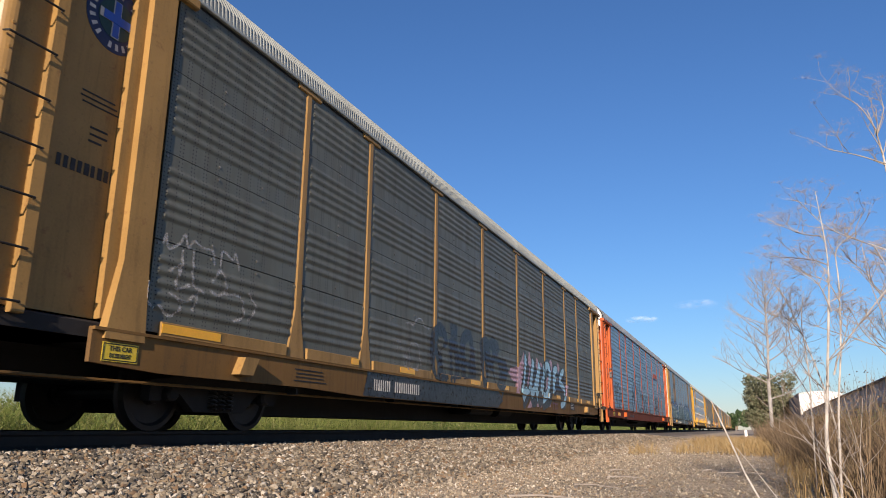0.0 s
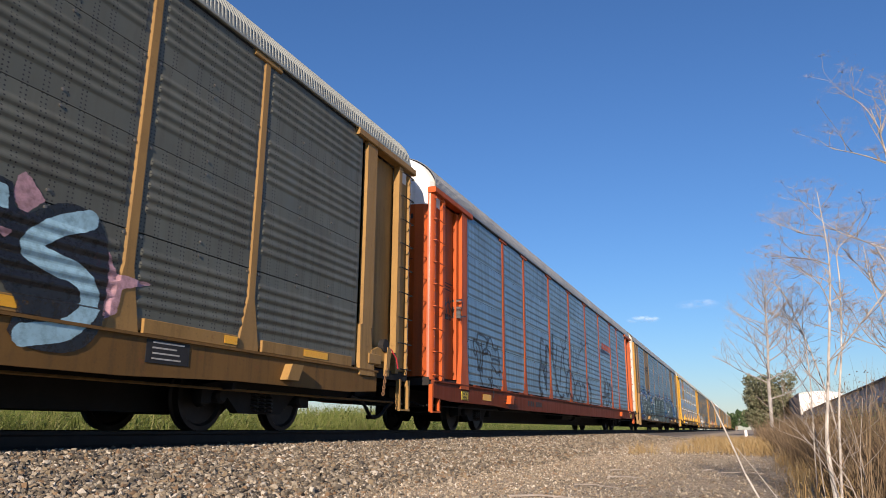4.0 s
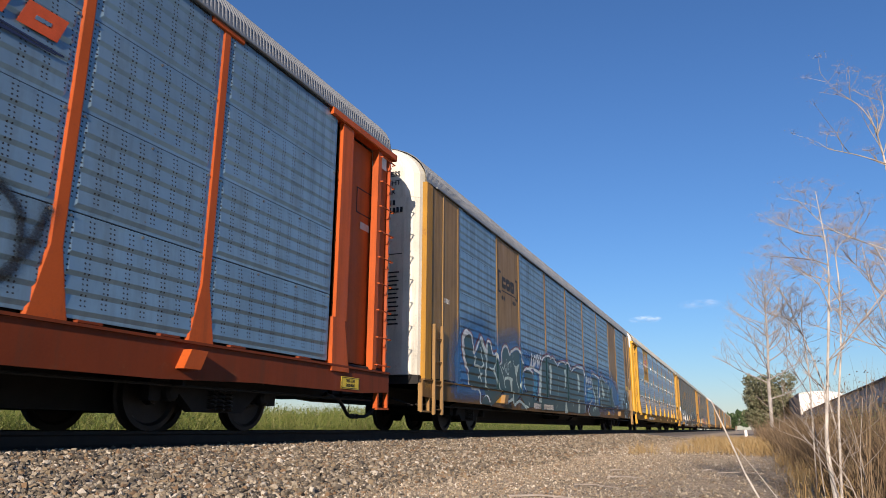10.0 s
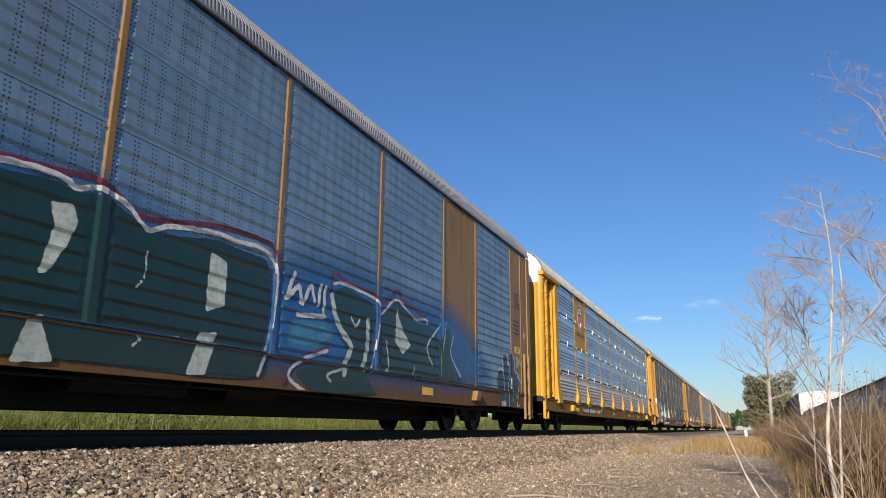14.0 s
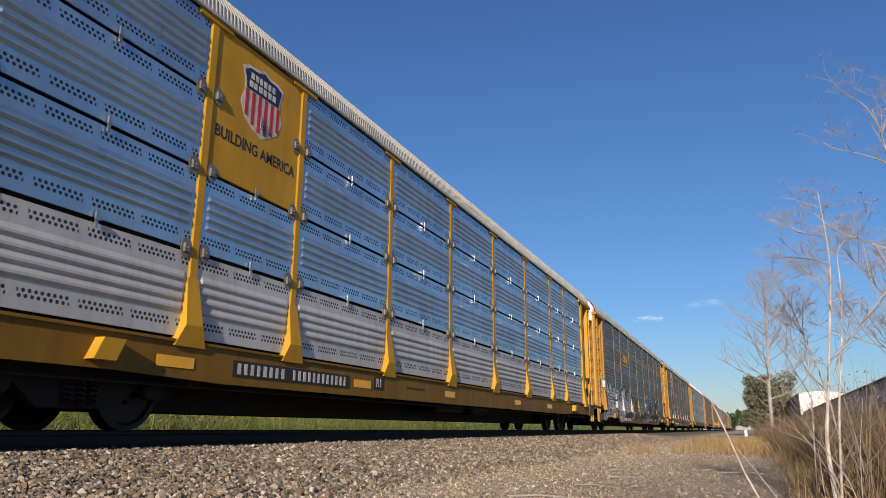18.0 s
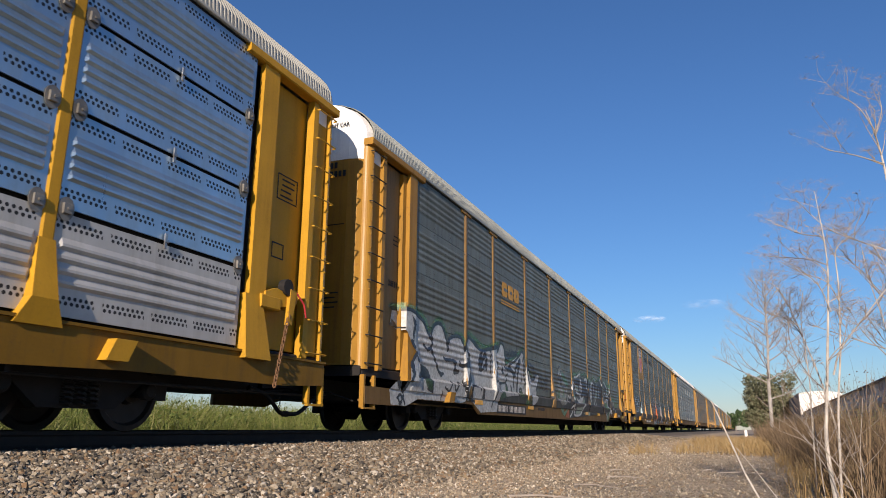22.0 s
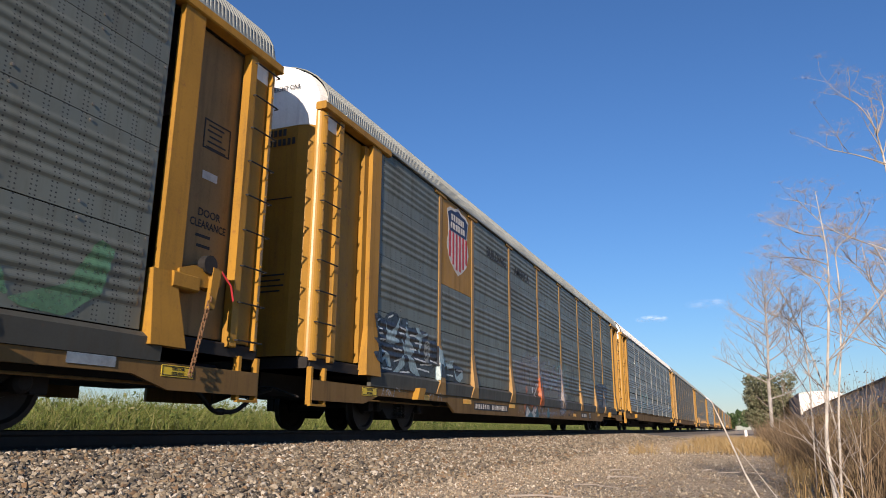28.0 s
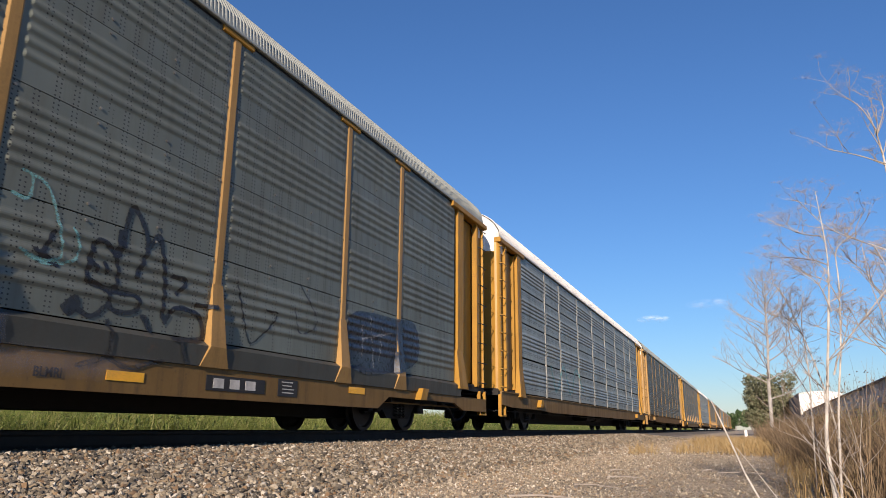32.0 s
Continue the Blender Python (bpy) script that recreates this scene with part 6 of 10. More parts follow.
spray(FLEET[3][0], KINDS[3][0], "deep blue sprayed background farther along", "spray_blue", 1,
      fill((-6.98, 1.77), (-6.65, 2.17), (-6.1, 2.17), (-5.56, 2.23), (-4.92, 2.15), (-3.74, 2.39), (-2.65, 2.42), (-1.28, 2.32), (0.94, 2.11), (1.47, 2.24), (2.67, 2.54), (5.29, 2.46), (7.72, 2.46), (9.54, 1.66), (9.35, 0.96), (0.99, 0.74), (-3.33, 0.89), (-6.75, 0.87)))
spray(FLEET[3][0], KINDS[3][0], "dark spray paint over the sill", "spray_green", 1,
      fill((-7.25, 0.68), (-6.73, 0.77), (-5.38, 0.95), (-1.89, 1), (0.99, 0.93), (0.87, 0.61), (-2.02, 0.63), (-5.73, 0.66), (-7.23, 0.56)))
spray(FLEET[6][0], KINDS[6][0], "loose black line drawing", "spray_black", 1,
      stroke(0.055, (2.5, 1.38), (2.54, 1.71), (2.66, 1.78), (2.82, 1.64), (2.86, 1.42), (2.77, 1.33), (2.5, 1.38)),
      stroke(0.045, (2.59, 1.56), (2.62, 1.48)),
      stroke(0.045, (2.69, 1.58), (2.73, 1.5)),
      stroke(0.06, (2.84, 1.73), (2.85, 1.93), (2.86, 1.7)),
      stroke(0.06, (2.89, 1.77), (2.95, 2.2), (3.13, 2.06), (3.21, 1.84), (3.09, 1.52)),
      stroke(0.06, (3.23, 1.85), (3.37, 2), (3.48, 1.53), (3.49, 1.17)),
      stroke(0.05, (2.77, 1.32), (2.86, 1.14), (3.14, 1.18), (3.13, 1.32), (2.77, 1.32)),
      stroke(0.05, (2.41, 1.12), (2.61, 1.05), (2.79, 1.18)),
      fill((2.27, 1.1), (2.43, 1.23), (2.48, 1.11), (2.37, 1.01)),
      stroke(0.05, (2.81, 1.05), (2.8, 0.7), (2.5, 0.59)),
      stroke(0.05, (3.22, 1.14), (3.36, 0.98), (3.26, 1.14)),
      stroke(0.06, (3.54, 1.12), (3.68, 1.29), (4.03, 1.25), (4.11, 1.01), (3.64, 0.95)),
      stroke(0.05, (3.59, 1.62), (3.81, 1.6), (3.66, 1.44)),
      stroke(0.05, (3.72, 0.96), (3.84, 0.73)),
      stroke(0.05, (1.94, 1.54), (2.18, 1.44)),
      stroke(0.05, (2.11, 1.74), (1.99, 1.45)),
      stroke(0.05, (3.97, 1.37), (4.3, 1.39)),
      stroke(0.05, (2.8, 0.7), (3.08, 0.61), (3.51, 0.71)))
spray(FLEET[6][0], KINDS[6][0], "thin pale turquoise loops", "spray_turq", 1,
      stroke(0.03, (1.66, 1.97), (1.82, 1.97), (1.84, 2.18)),
      stroke(0.03, (1.87, 1.48), (2.07, 1.44), (2.35, 1.53), (2.38, 1.7), (2.3, 1.82)),
      stroke(0.03, (-0.53, 1.4), (-0.46, 1.58), (-0.24, 1.68), (0.1, 1.35), (-0.25, 1.29)),
      stroke(0.03, (0.74, 1.97), (0.96, 1.63), (1.19, 2.08), (0.83, 1.96)))
spray(FLEET[6][0], KINDS[6][0], "dark blue-black sprayed block", "spray_navy", 1,
      fill((7.33, 1.73), (7.77, 1.88), (9.01, 1.92), (9.84, 1.93), (9.95, 1.26), (9.06, 0.98), (8.84, 0.97), (7.45, 0.91)))
spray(FLEET[6][0], KINDS[6][0], "pale scratched lines in spray paint", "spray_white_thin", 2,
      stroke(0.03, (7.79, 1.66), (7.82, 1.16)),
      stroke(0.03, (8.06, 1.83), (8.22, 1.02)),
      stroke(0.03, (8.48, 1.7), (8.41, 1.12)),
      stroke(0.03, (8.8, 1.64), (7.8, 1.43)))
spray(FLEET[6][0], KINDS[6][0], "faded ghost of old spray paint", "spray_ghost", 0,
      poly((-4.14, 1.9), (-3.48, 1.98), (-2.81, 2.27), (-2.12, 2.13), (-1.57, 2.15), (-1.14, 1.9), (-0.3, 1.98), (1.36, 2.05), (1.69, 0.98), (-1.4, 0.92), (-3.31, 0.96), (-3.98, 0.99)))
spray(FLEET[6][0], KINDS[6][0], "pale worn spray paint along the sill", "spray_ghost", 1,
      poly((-3.93, 0.66), (-3.29, 0.72), (-1.79, 0.73), (-0.29, 0.76), (1.44, 0.74), (3.75, 0.74), (2.78, 0.44), (-0.25, 0.39), (-3.23, 0.37), (-3.88, 0.38)))
spray(FLEET[6][0], KINDS[6][0], "dark worn strokes in the old paint", "spray_soft", 2,
      stroke(0.05, (-3.13, 1.73), (-3.03, 1.55), (-3.07, 1.35)),
      stroke(0.05, (-2.78, 1.67), (-2.57, 1.56), (-2.61, 1.23)),
      stroke(0.05, (-2.94, 1.27), (-2.83, 1.09), (-2.95, 0.97)),
      stroke(0.05, (-2.24, 1.52), (-2.1, 1.32), (-2.23, 0.99)),
      stroke(0.05, (-1.94, 1.46), (-1.76, 1.32), (-1.98, 1), (-2.17, 1.08)),
      stroke(0.05, (-1.12, 1.75), (-1.03, 1.5), (-1.06, 1.24)),
      stroke(0.05, (-3.36, 1.82), (-3.27, 1.94)),
      stroke(0.05, (-2.61, 1.99), (-2.45, 1.8)),
      stroke(0.05, (-0.61, 1.92), (-0.62, 1.58)),
      stroke(0.05, (0.8, 1.98), (1.09, 1.87)))
spray(FLEET[6][0], KINDS[6][0], "rust-coloured worn patches", "spray_rust", 2,
      poly((-2.98, 1.16), (-2.82, 1.22), (-2.74, 1.05), (-2.93, 0.99)),
      poly((-1.73, 1.15), (-1.5, 1.67), (-1.35, 1.29), (-1.4, 0.95), (-1.64, 0.93)),
      poly((-2.74, 0.7), (-2.44, 0.7), (-2.17, 0.65), (-2.43, 0.63)))
spray(FLEET[6][0], KINDS[6][0], "thin dark looping outline", "spray_black", 1,
      stroke(0.025, (4.66, 1.76), (4.9, 1.17), (5.07, 1.08), (5.51, 1.47), (5.26, 1.5)),
      stroke(0.02, (5.98, 2.01), (6.46, 1.52), (6.05, 1.31), (5.88, 1.67)))
spray(FLEET[6][0], KINDS[6][0], "orange sprayed flame on foot and sill", "spray_rust", 2,
      fill((-1.7, 0.74), (-1.63, 1.02), (-1.52, 1.35), (-1.46, 1.58), (-1.31, 1.5), (-1.22, 0.91), (-1.28, 0.68), (-1.66, 0.66)),
      fill((-2.25, 0.68), (-1.86, 0.71), (-2.12, 0.5), (-2.21, 0.47)))
spray(FLEET[6][0], KINDS[6][0], "teal sprayed wedge", "spray_turq_dark", 2,
      fill((-2.1, 0.48), (-1.84, 0.66), (-1.87, 0.34), (-2.19, 0.33)),
      fill((-0.79, 0.54), (-0.59, 0.69), (-0.5, 0.41), (-0.8, 0.39)))
spray(FLEET[6][0], KINDS[6][0], "lavender-grey worn spray paint", "spray_haze", 1,
      fill((-2.48, 2.02), (-2.18, 2.14), (-1.75, 2.19), (-1.52, 1.94), (-2.03, 1.91), (-2.44, 1.84)),
      fill((-1.3, 2.01), (-0.98, 2.11), (-0.61, 2.11), (-0.61, 1.94), (-1.27, 1.84)),
      fill((-1.54, 2.39), (-1.36, 2.45), (-1.26, 1.62), (-1.23, 0.86), (-1.49, 1.52)),
      fill((-1.86, 0.68), (-1.52, 0.57), (-0.73, 0.63), (1.45, 0.6), (1.35, 0.5), (-1.61, 0.35), (-1.87, 0.34)),
      fill((-0.47, 2.18), (-0.16, 2.19), (-0.09, 2.01), (-0.4, 1.94)),
      fill((0.19, 2.08), (0.49, 2.08), (0.47, 1.86), (0.26, 1.89)),
      fill((-1.12, 1.77), (-0.24, 1.78), (0.87, 1.66), (0.9, 1.38), (-0.42, 1.19), (-1.07, 1.21)))
spray(FLEET[6][0], KINDS[6][0], "silver sprayed shard", "spray_silver", 2,
      fill((-1.98, 1.29), (-1.62, 1.39), (-1.68, 1.27), (-2.08, 0.95), (-2.16, 0.99)),
      fill((-2.34, 1.19), (-2.13, 1.21), (-2.22, 1.07), (-2.31, 1.03)))
spray(FLEET[6][0], KINDS[6][0], "black sprayed arcs", "spray_black", 3,
      stroke(0.06, (-1.89, 1.39), (-1.68, 1.37), (-1.53, 1.43)),
      stroke(0.06, (-2.07, 1.4), (-1.87, 1.33), (-2.02, 1.13), (-2.29, 0.92)),
      stroke(0.1, (-1.65, 0.94), (-1.51, 1.25), (-1.45, 1.47)),
      stroke(0.05, (-1.46, 1.58), (-1.25, 1.29), (-1.22, 0.91)),
      stroke(0.04, (-1.07, 1.54), (-0.93, 1.58), (-0.92, 1.43)),
      stroke(0.05, (-1.86, 0.68), (-2.11, 0.48), (-2.22, 0.51)),
      stroke(0.05, (-1.67, 0.36), (-1.52, 0.57), (-1.25, 0.71)))
spray(FLEET[6][0], KINDS[6][0], "pale turquoise sprayed loops", "spray_turq", 3,
      stroke(0.03, (-0.1, 1.68), (0.15, 1.76), (0.07, 1.52), (-0.17, 1.21), (-0.29, 1.33), (-0.28, 1.51)),
      stroke(0.03, (0.5, 1.56), (0.78, 1.63), (0.85, 2), (1.2, 2.04), (1.1, 1.85)),
      stroke(0.03, (0.87, 1.66), (1.1, 1.25)),
      stroke(0.03, (-0.5, 1.18), (-0.39, 1.01)),
      stroke(0.03, (1.73, 2.2), (2.01, 2.1), (2.21, 1.57), (2.01, 1.46), (1.8, 1.51)))
spray(FLEET[6][0], KINDS[6][0], "black sprayed block lettering", "spray_black_worn", 1,
      poly((-12.03, 1.9), (-11.83, 1.92), (-11.6, 1.87), (-11.51, 1.95), (-11.35, 2.03), (-11.1, 2.03), (-10.95, 1.95), (-10.67, 2.01), (-10.63, 1.84), (-10.35, 1.87), (-10.21, 1.87), (-9.72, 1.84), (-9.76, 1.7), (-9.35, 1.74), (-9.14, 1.53), (-8.97, 1.41), (-8.85, 1.36), (-8.41, 1.38), (-7.85, 1.29), (-7.91, 1.04), (-8.17, 0.97), (-8.81, 1.02), (-9.37, 1.03), (-10.23, 0.97), (-11.09, 0.98), (-11.75, 0.95), (-11.76, 1.09), (-11.99, 1.12), (-12.11, 1.25), (-11.8, 1.31), (-11.96, 1.43), (-12.05, 1.49), (-11.82, 1.52), (-11.94, 1.65)))
spray(FLEET[6][0], KINDS[6][0], "pale ice-blue sprayed shards", "spray_ice", 2,
      poly((-11.61, 1.92), (-11.48, 1.7), (-11.3, 1.69), (-11.08, 1.86), (-10.96, 2.01), (-11.03, 1.81), (-11.18, 1.6), (-11.03, 1.57), (-11.03, 1.52), (-11.24, 1.47), (-11.54, 1.47), (-11.5, 1.64)),
      poly((-11.7, 1.12), (-11.57, 1.27), (-11.52, 1.34), (-11.37, 1.23), (-11.3, 1.1), (-11.34, 1.06), (-11.45, 1.08), (-11.53, 1.2), (-11.61, 1.13)),
      poly((-11.23, 0.99), (-11.04, 1.11), (-10.92, 1.27), (-10.83, 1.32), (-10.75, 1.15), (-11.02, 1)),
      poly((-10.91, 1.63), (-10.85, 1.43), (-10.79, 1.33), (-10.65, 1.32), (-10.53, 1.07), (-10.23, 0.98), (-10.09, 0.99), (-10.3, 1.22), (-10.49, 1.31), (-10.38, 1.46), (-10.57, 1.61), (-10.73, 1.88), (-10.65, 1.9), (-10.7, 1.95), (-10.76, 1.81), (-10.74, 1.63), (-10.8, 1.5)),
      poly((-10.3, 1.88), (-10.15, 1.89), (-10.08, 1.77), (-9.72, 1.84), (-9.87, 1.75), (-10.05, 1.71), (-10.11, 1.44), (-10.19, 1.39), (-10.18, 1.65), (-10.41, 1.7), (-10.24, 1.77)),
      poly((-9.22, 1.62), (-8.98, 1.52), (-8.85, 1.36), (-8.89, 1.24), (-9.19, 1.31), (-9.25, 1.09), (-9.35, 0.87), (-9.36, 1.15), (-9.3, 1.36)),
      poly((-8.85, 1.36), (-8.42, 1.43), (-8.47, 1.26), (-8.77, 1.22)),
      poly((-8.41, 1.3), (-8.19, 1.1), (-7.86, 1.25), (-7.84, 1.1), (-8.04, 0.99), (-8.25, 1.05)), cy=0.022, cz=0.014)
spray(FLEET[6][0], KINDS[6][0], "worn beige sprayed oval", "spray_pale_thin", 2,
      fill((-9.9, 1.67), (-9.71, 1.68), (-9.64, 1.45), (-9.71, 1.29), (-9.85, 1.27), (-9.94, 1.47)))
spray(FLEET[6][0], KINDS[6][0], "thin white sprayed highlights", "spray_white", 3,
      stroke(0.03, (-11.9, 1.79), (-11.75, 1.84)),
      stroke(0.03, (-11.85, 1.69), (-11.68, 1.68)),
      stroke(0.03, (-11.81, 1.6), (-11.64, 1.61)),
      stroke(0.03, (-11.77, 1.5), (-11.56, 1.51)),
      stroke(0.03, (-11.73, 1.32), (-11.53, 1.31)),
      stroke(0.03, (-10.99, 1.79), (-10.78, 1.77)),
      stroke(0.03, (-11.01, 1.69), (-10.81, 1.7)),
      stroke(0.03, (-10.58, 1.7), (-10.31, 1.72)),
      stroke(0.03, (-10.35, 1.59), (-10.02, 1.59)),
      stroke(0.03, (-11.26, 1.39), (-10.92, 1.39)),
      stroke(0.03, (-11.63, 1.03), (-11.29, 1.03)),
      stroke(0.03, (-10.95, 1.01), (-10.55, 1.03)),
      stroke(0.03, (-10.36, 1.3), (-9.88, 1.27)),
      stroke(0.03, (-10.25, 1.13), (-9.67, 1.1)),
      stroke(0.03, (-9.61, 1.32), (-9.27, 1.29)),
      stroke(0.03, (-10.08, 1.21), (-9.58, 1.24)),
      stroke(0.03, (-8.76, 1.11), (-8.42, 1.11)),
      stroke(0.03, (-8.27, 1.24), (-7.9, 1.24)),
      stroke(0.03, (-11.44, 1.91), (-11.27, 1.97)),
      stroke(0.03, (-11.19, 1.17), (-10.95, 1.24)),
      stroke(0.03, (-10.55, 1.46), (-10.29, 1.46)))
spray(FLEET[6][0], KINDS[6][0], "pale chalky scrawl on the sill", "spray_white_thin", 1,
      stroke(0.03, (-11.69, 0.56), (-11.62, 0.69), (-11.62, 0.49)),
      stroke(0.03, (-11.53, 0.52), (-11.5, 0.68), (-11.38, 0.53), (-11.43, 0.69), (-11.28, 0.54)),
      stroke(0.03, (-11.25, 0.57), (-11.17, 0.71), (-10.99, 0.67)),
      stroke(0.03, (-9.71, 0.65), (-9.52, 0.7), (-9.55, 0.57)),
      stroke(0.03, (-9.3, 0.58), (-9.21, 0.72), (-9.08, 0.56)))
spray(FLEET[6][0], KINDS[6][0], "orange and pale sprayed sill piece", "spray_rust", 2,
      fill((-3.26, 0.72), (-3.11, 0.71), (-3.02, 0.66), (-3.17, 0.44), (-3.22, 0.44)),
      fill((-2.43, 0.7), (-2, 0.66), (-2.15, 0.59)))
spray(FLEET[6][0], KINDS[6][0], "pale grey sprayed sill shapes", "spray_silver", 2,
      fill((-3.15, 0.42), (-3, 0.66), (-2.58, 0.52), (-2.19, 0.71), (-1.99, 0.6), (-2.09, 0.38), (-3.07, 0.33)))
spray(FLEET[6][0], KINDS[6][0], "teal sprayed sill wedges", "spray_turq_dark", 3,
      fill((-3.09, 0.33), (-2.64, 0.5), (-2.38, 0.36)),
      fill((-2.12, 0.38), (-1.92, 0.64), (-1.79, 0.39)))
spray(FLEET[6][0], KINDS[6][0], "black sprayed sill outlines", "spray_black", 4,
      stroke(0.06, (-3.15, 0.42), (-3, 0.66), (-2.58, 0.52), (-2.19, 0.71), (-1.94, 0.61)),
      stroke(0.06, (-3.21, 0.43), (-3.03, 0.67)))
spray(FLEET[6][0], KINDS[6][0], "grey haze on post foot", "spray_haze", 2,
      fill((0.95, 2.01), (1.37, 2.09), (1.78, 0.66), (0.8, 0.52)))
spray(FLEET[7][0], KINDS[7][0], "small turquoise and white tag", "spray_turq", 1,
      stroke(0.1, (-8.58, 1.99), (-7.96, 1.23), (-6.8, 2.12), (-5.93, 1.21), (-4.81, 2.15), (-3.78, 1.41)))
spray(FLEET[1][0], KINDS[1][0], "black spray paint on the sill", "spray_black_worn", 0,
      poly((-7.3, 0.50), (-7.15, 0.93), (-4.9, 0.93), (-2.2, 0.94), (-0.4, 0.93), (-0.1, 0.72), (-0.6, 0.5)))
spray(FLEET[1][0], KINDS[1][0], "pink spray paint spikes", "spray_pink", 1,
      poly((0.47, 1.48), (0.74, 1.6), (1.04, 1.64), (1.32, 1.69), (1.42, 0.97), (1.04, 0.95), (1.14, 1.27), (0.87, 1.26), (0.68, 1.35)),
      poly((1.25, 1.58), (1.5, 1.75), (1.77, 1.92), (1.93, 2.1), (2.01, 2.21), (1.91, 1.74), (1.6, 1.07), (1.47, 1.02)),
      poly((2.36, 1.91), (2.47, 2.18), (2.56, 2.19), (2.65, 2.01), (2.81, 1.96), (2.68, 1.73), (2.49, 1.56), (2.36, 1.27), (2.32, 1.16), (2.19, 1.24), (2.4, 1.61), (2.46, 1.74)),
      poly((3.17, 1.84), (3.25, 1.97), (3.29, 2.08), (3.39, 2.08), (3.48, 2.02), (3.35, 1.78), (3.26, 1.71)),
      poly((3.65, 1.98), (3.93, 1.98), (3.99, 1.85), (3.82, 1.78)),
      poly((4.69, 2.02), (5.02, 2.2), (5.19, 2.08), (5.17, 1.82), (4.99, 1.79)),
      poly((5.9, 2.14), (5.98, 2.19), (6.19, 1.99), (6, 1.8), (5.88, 1.94)),
      poly((6.78, 1.67), (6.93, 1.69), (7.04, 1.5), (7.54, 1.48), (7.13, 1.36), (7.09, 1.11), (6.86, 1), (6.71, 1.26)),
      poly((2.08, 0.6), (2.43, 0.83), (2.53, 0.81), (2.58, 0.63)),
      poly((3.07, 0.67), (3.16, 0.89), (3.31, 0.66)),
      poly((3.4, 0.63), (3.41, 0.91), (3.66, 0.98), (3.78, 0.93), (3.6, 0.64)),
      poly((4.5, 0.7), (4.82, 0.93), (4.72, 0.7)))
spray(FLEET[1][0], KINDS[1][0], "heavy black spray outline and shadow", "spray_black", 2,
      poly((2.01, 2.21), (2.24, 2.05), (2.36, 1.91), (2.51, 1.74), (2.4, 1.56), (2.19, 1.24), (2.39, 1.14), (2.41, 0.94), (1.83, 0.57), (1.7, 0.6), (1.61, 0.91), (1.54, 0.99), (1.56, 1.1), (1.81, 1.5), (1.88, 1.65), (1.94, 2.02)),
      poly((2.79, 2.11), (3.07, 2), (3.28, 1.71), (3.41, 1.86), (3.48, 2.04), (3.68, 1.95), (3.98, 1.81), (3.83, 1.39), (3.68, 1.02), (3.9, 0.9), (3.63, 0.73), (3.46, 0.61), (3.33, 0.72), (3.23, 0.78), (2.92, 0.65), (2.6, 0.63), (2.43, 0.83), (2.33, 1.13), (2.49, 1.56), (2.69, 1.89)),
      poly((3.9, 1.76), (4.03, 1.97), (4.28, 2.11), (4.7, 2.17), (4.96, 2.03), (5.09, 1.73), (4.97, 1.39), (5.02, 1.21), (4.88, 0.9), (4.62, 0.73), (3.78, 0.57), (3.62, 0.81), (3.81, 1.1), (3.88, 1.39)),
      poly((5.19, 1.98), (5.48, 2.07), (5.86, 2.07), (5.92, 1.85), (6.15, 1.81), (5.96, 1.68), (5.81, 1.42), (5.83, 1.23), (5.65, 1.13), (5.13, 1.05), (5.09, 1.33), (5.11, 1.69)),
      fill((6.01, 1.81), (6.38, 2.03), (6.7, 2.01), (6.87, 1.83), (6.95, 1.46), (6.91, 0.96), (6.66, 0.7), (6.2, 0.69), (5.99, 0.81), (6.04, 1.02), (5.82, 1.33), (5.89, 1.67)))
spray(FLEET[1][0], KINDS[1][0], "light blue spray-painted lettering", "spray_sky", 3,
      poly((2.06, 2.11), (2.24, 1.95), (2.14, 1.74), (2.03, 1.42), (1.92, 1.13), (2, 1.13), (2.18, 1.2), (2.33, 1.08), (2.31, 1.01), (2.03, 0.94), (1.77, 0.75), (1.65, 0.87), (1.59, 0.99), (1.6, 1.09), (1.76, 1.2), (1.9, 1.47), (1.98, 1.79)),
      poly((2.82, 2.04), (3.03, 1.92), (2.81, 1.53), (2.69, 1.22), (2.72, 1.16), (2.94, 1.26), (3.18, 1.56), (3.35, 1.78), (3.5, 1.99), (3.73, 1.87), (3.49, 1.48), (3.34, 1.12), (3.2, 0.96), (3.17, 0.81), (3.03, 0.94), (2.98, 1.08), (2.87, 1.08), (2.8, 0.96), (2.62, 0.88), (2.49, 0.92), (2.45, 1.01), (2.38, 1.12), (2.44, 1.28), (2.58, 1.55), (2.75, 1.9)),
      poly((3.76, 1.5), (3.89, 1.61), (3.87, 1.11), (3.65, 1), (3.66, 1.21)),
      poly((5.3, 1.94), (5.57, 2.04), (5.83, 2.02), (5.86, 1.82), (5.59, 1.81), (5.5, 1.67), (5.69, 1.66), (5.46, 1.48), (5.4, 1.29), (5.54, 1.25), (5.17, 1.09), (5.17, 1.42), (5.24, 1.71)),
      fill((4, 1.76), (4.1, 1.94), (4.29, 2.04), (4.61, 2.08), (4.84, 1.97), (4.94, 1.73), (4.83, 1.4), (4.73, 1.19), (4.6, 0.98), (4.29, 0.91), (3.84, 0.78), (3.79, 0.83), (3.86, 1.11), (3.93, 1.47)),
      cut((4.19, 1.63), (4.32, 1.78), (4.5, 1.86), (4.65, 1.82), (4.62, 1.62), (4.46, 1.29), (4.22, 1.12), (4.01, 1.12), (4.05, 1.38)),
      stroke(0.2, (6.67, 1.94), (6.33, 1.78), (6.1, 1.56), (6.32, 1.46), (6.65, 1.38), (6.78, 1.15), (6.54, 0.89), (6.13, 0.79)))
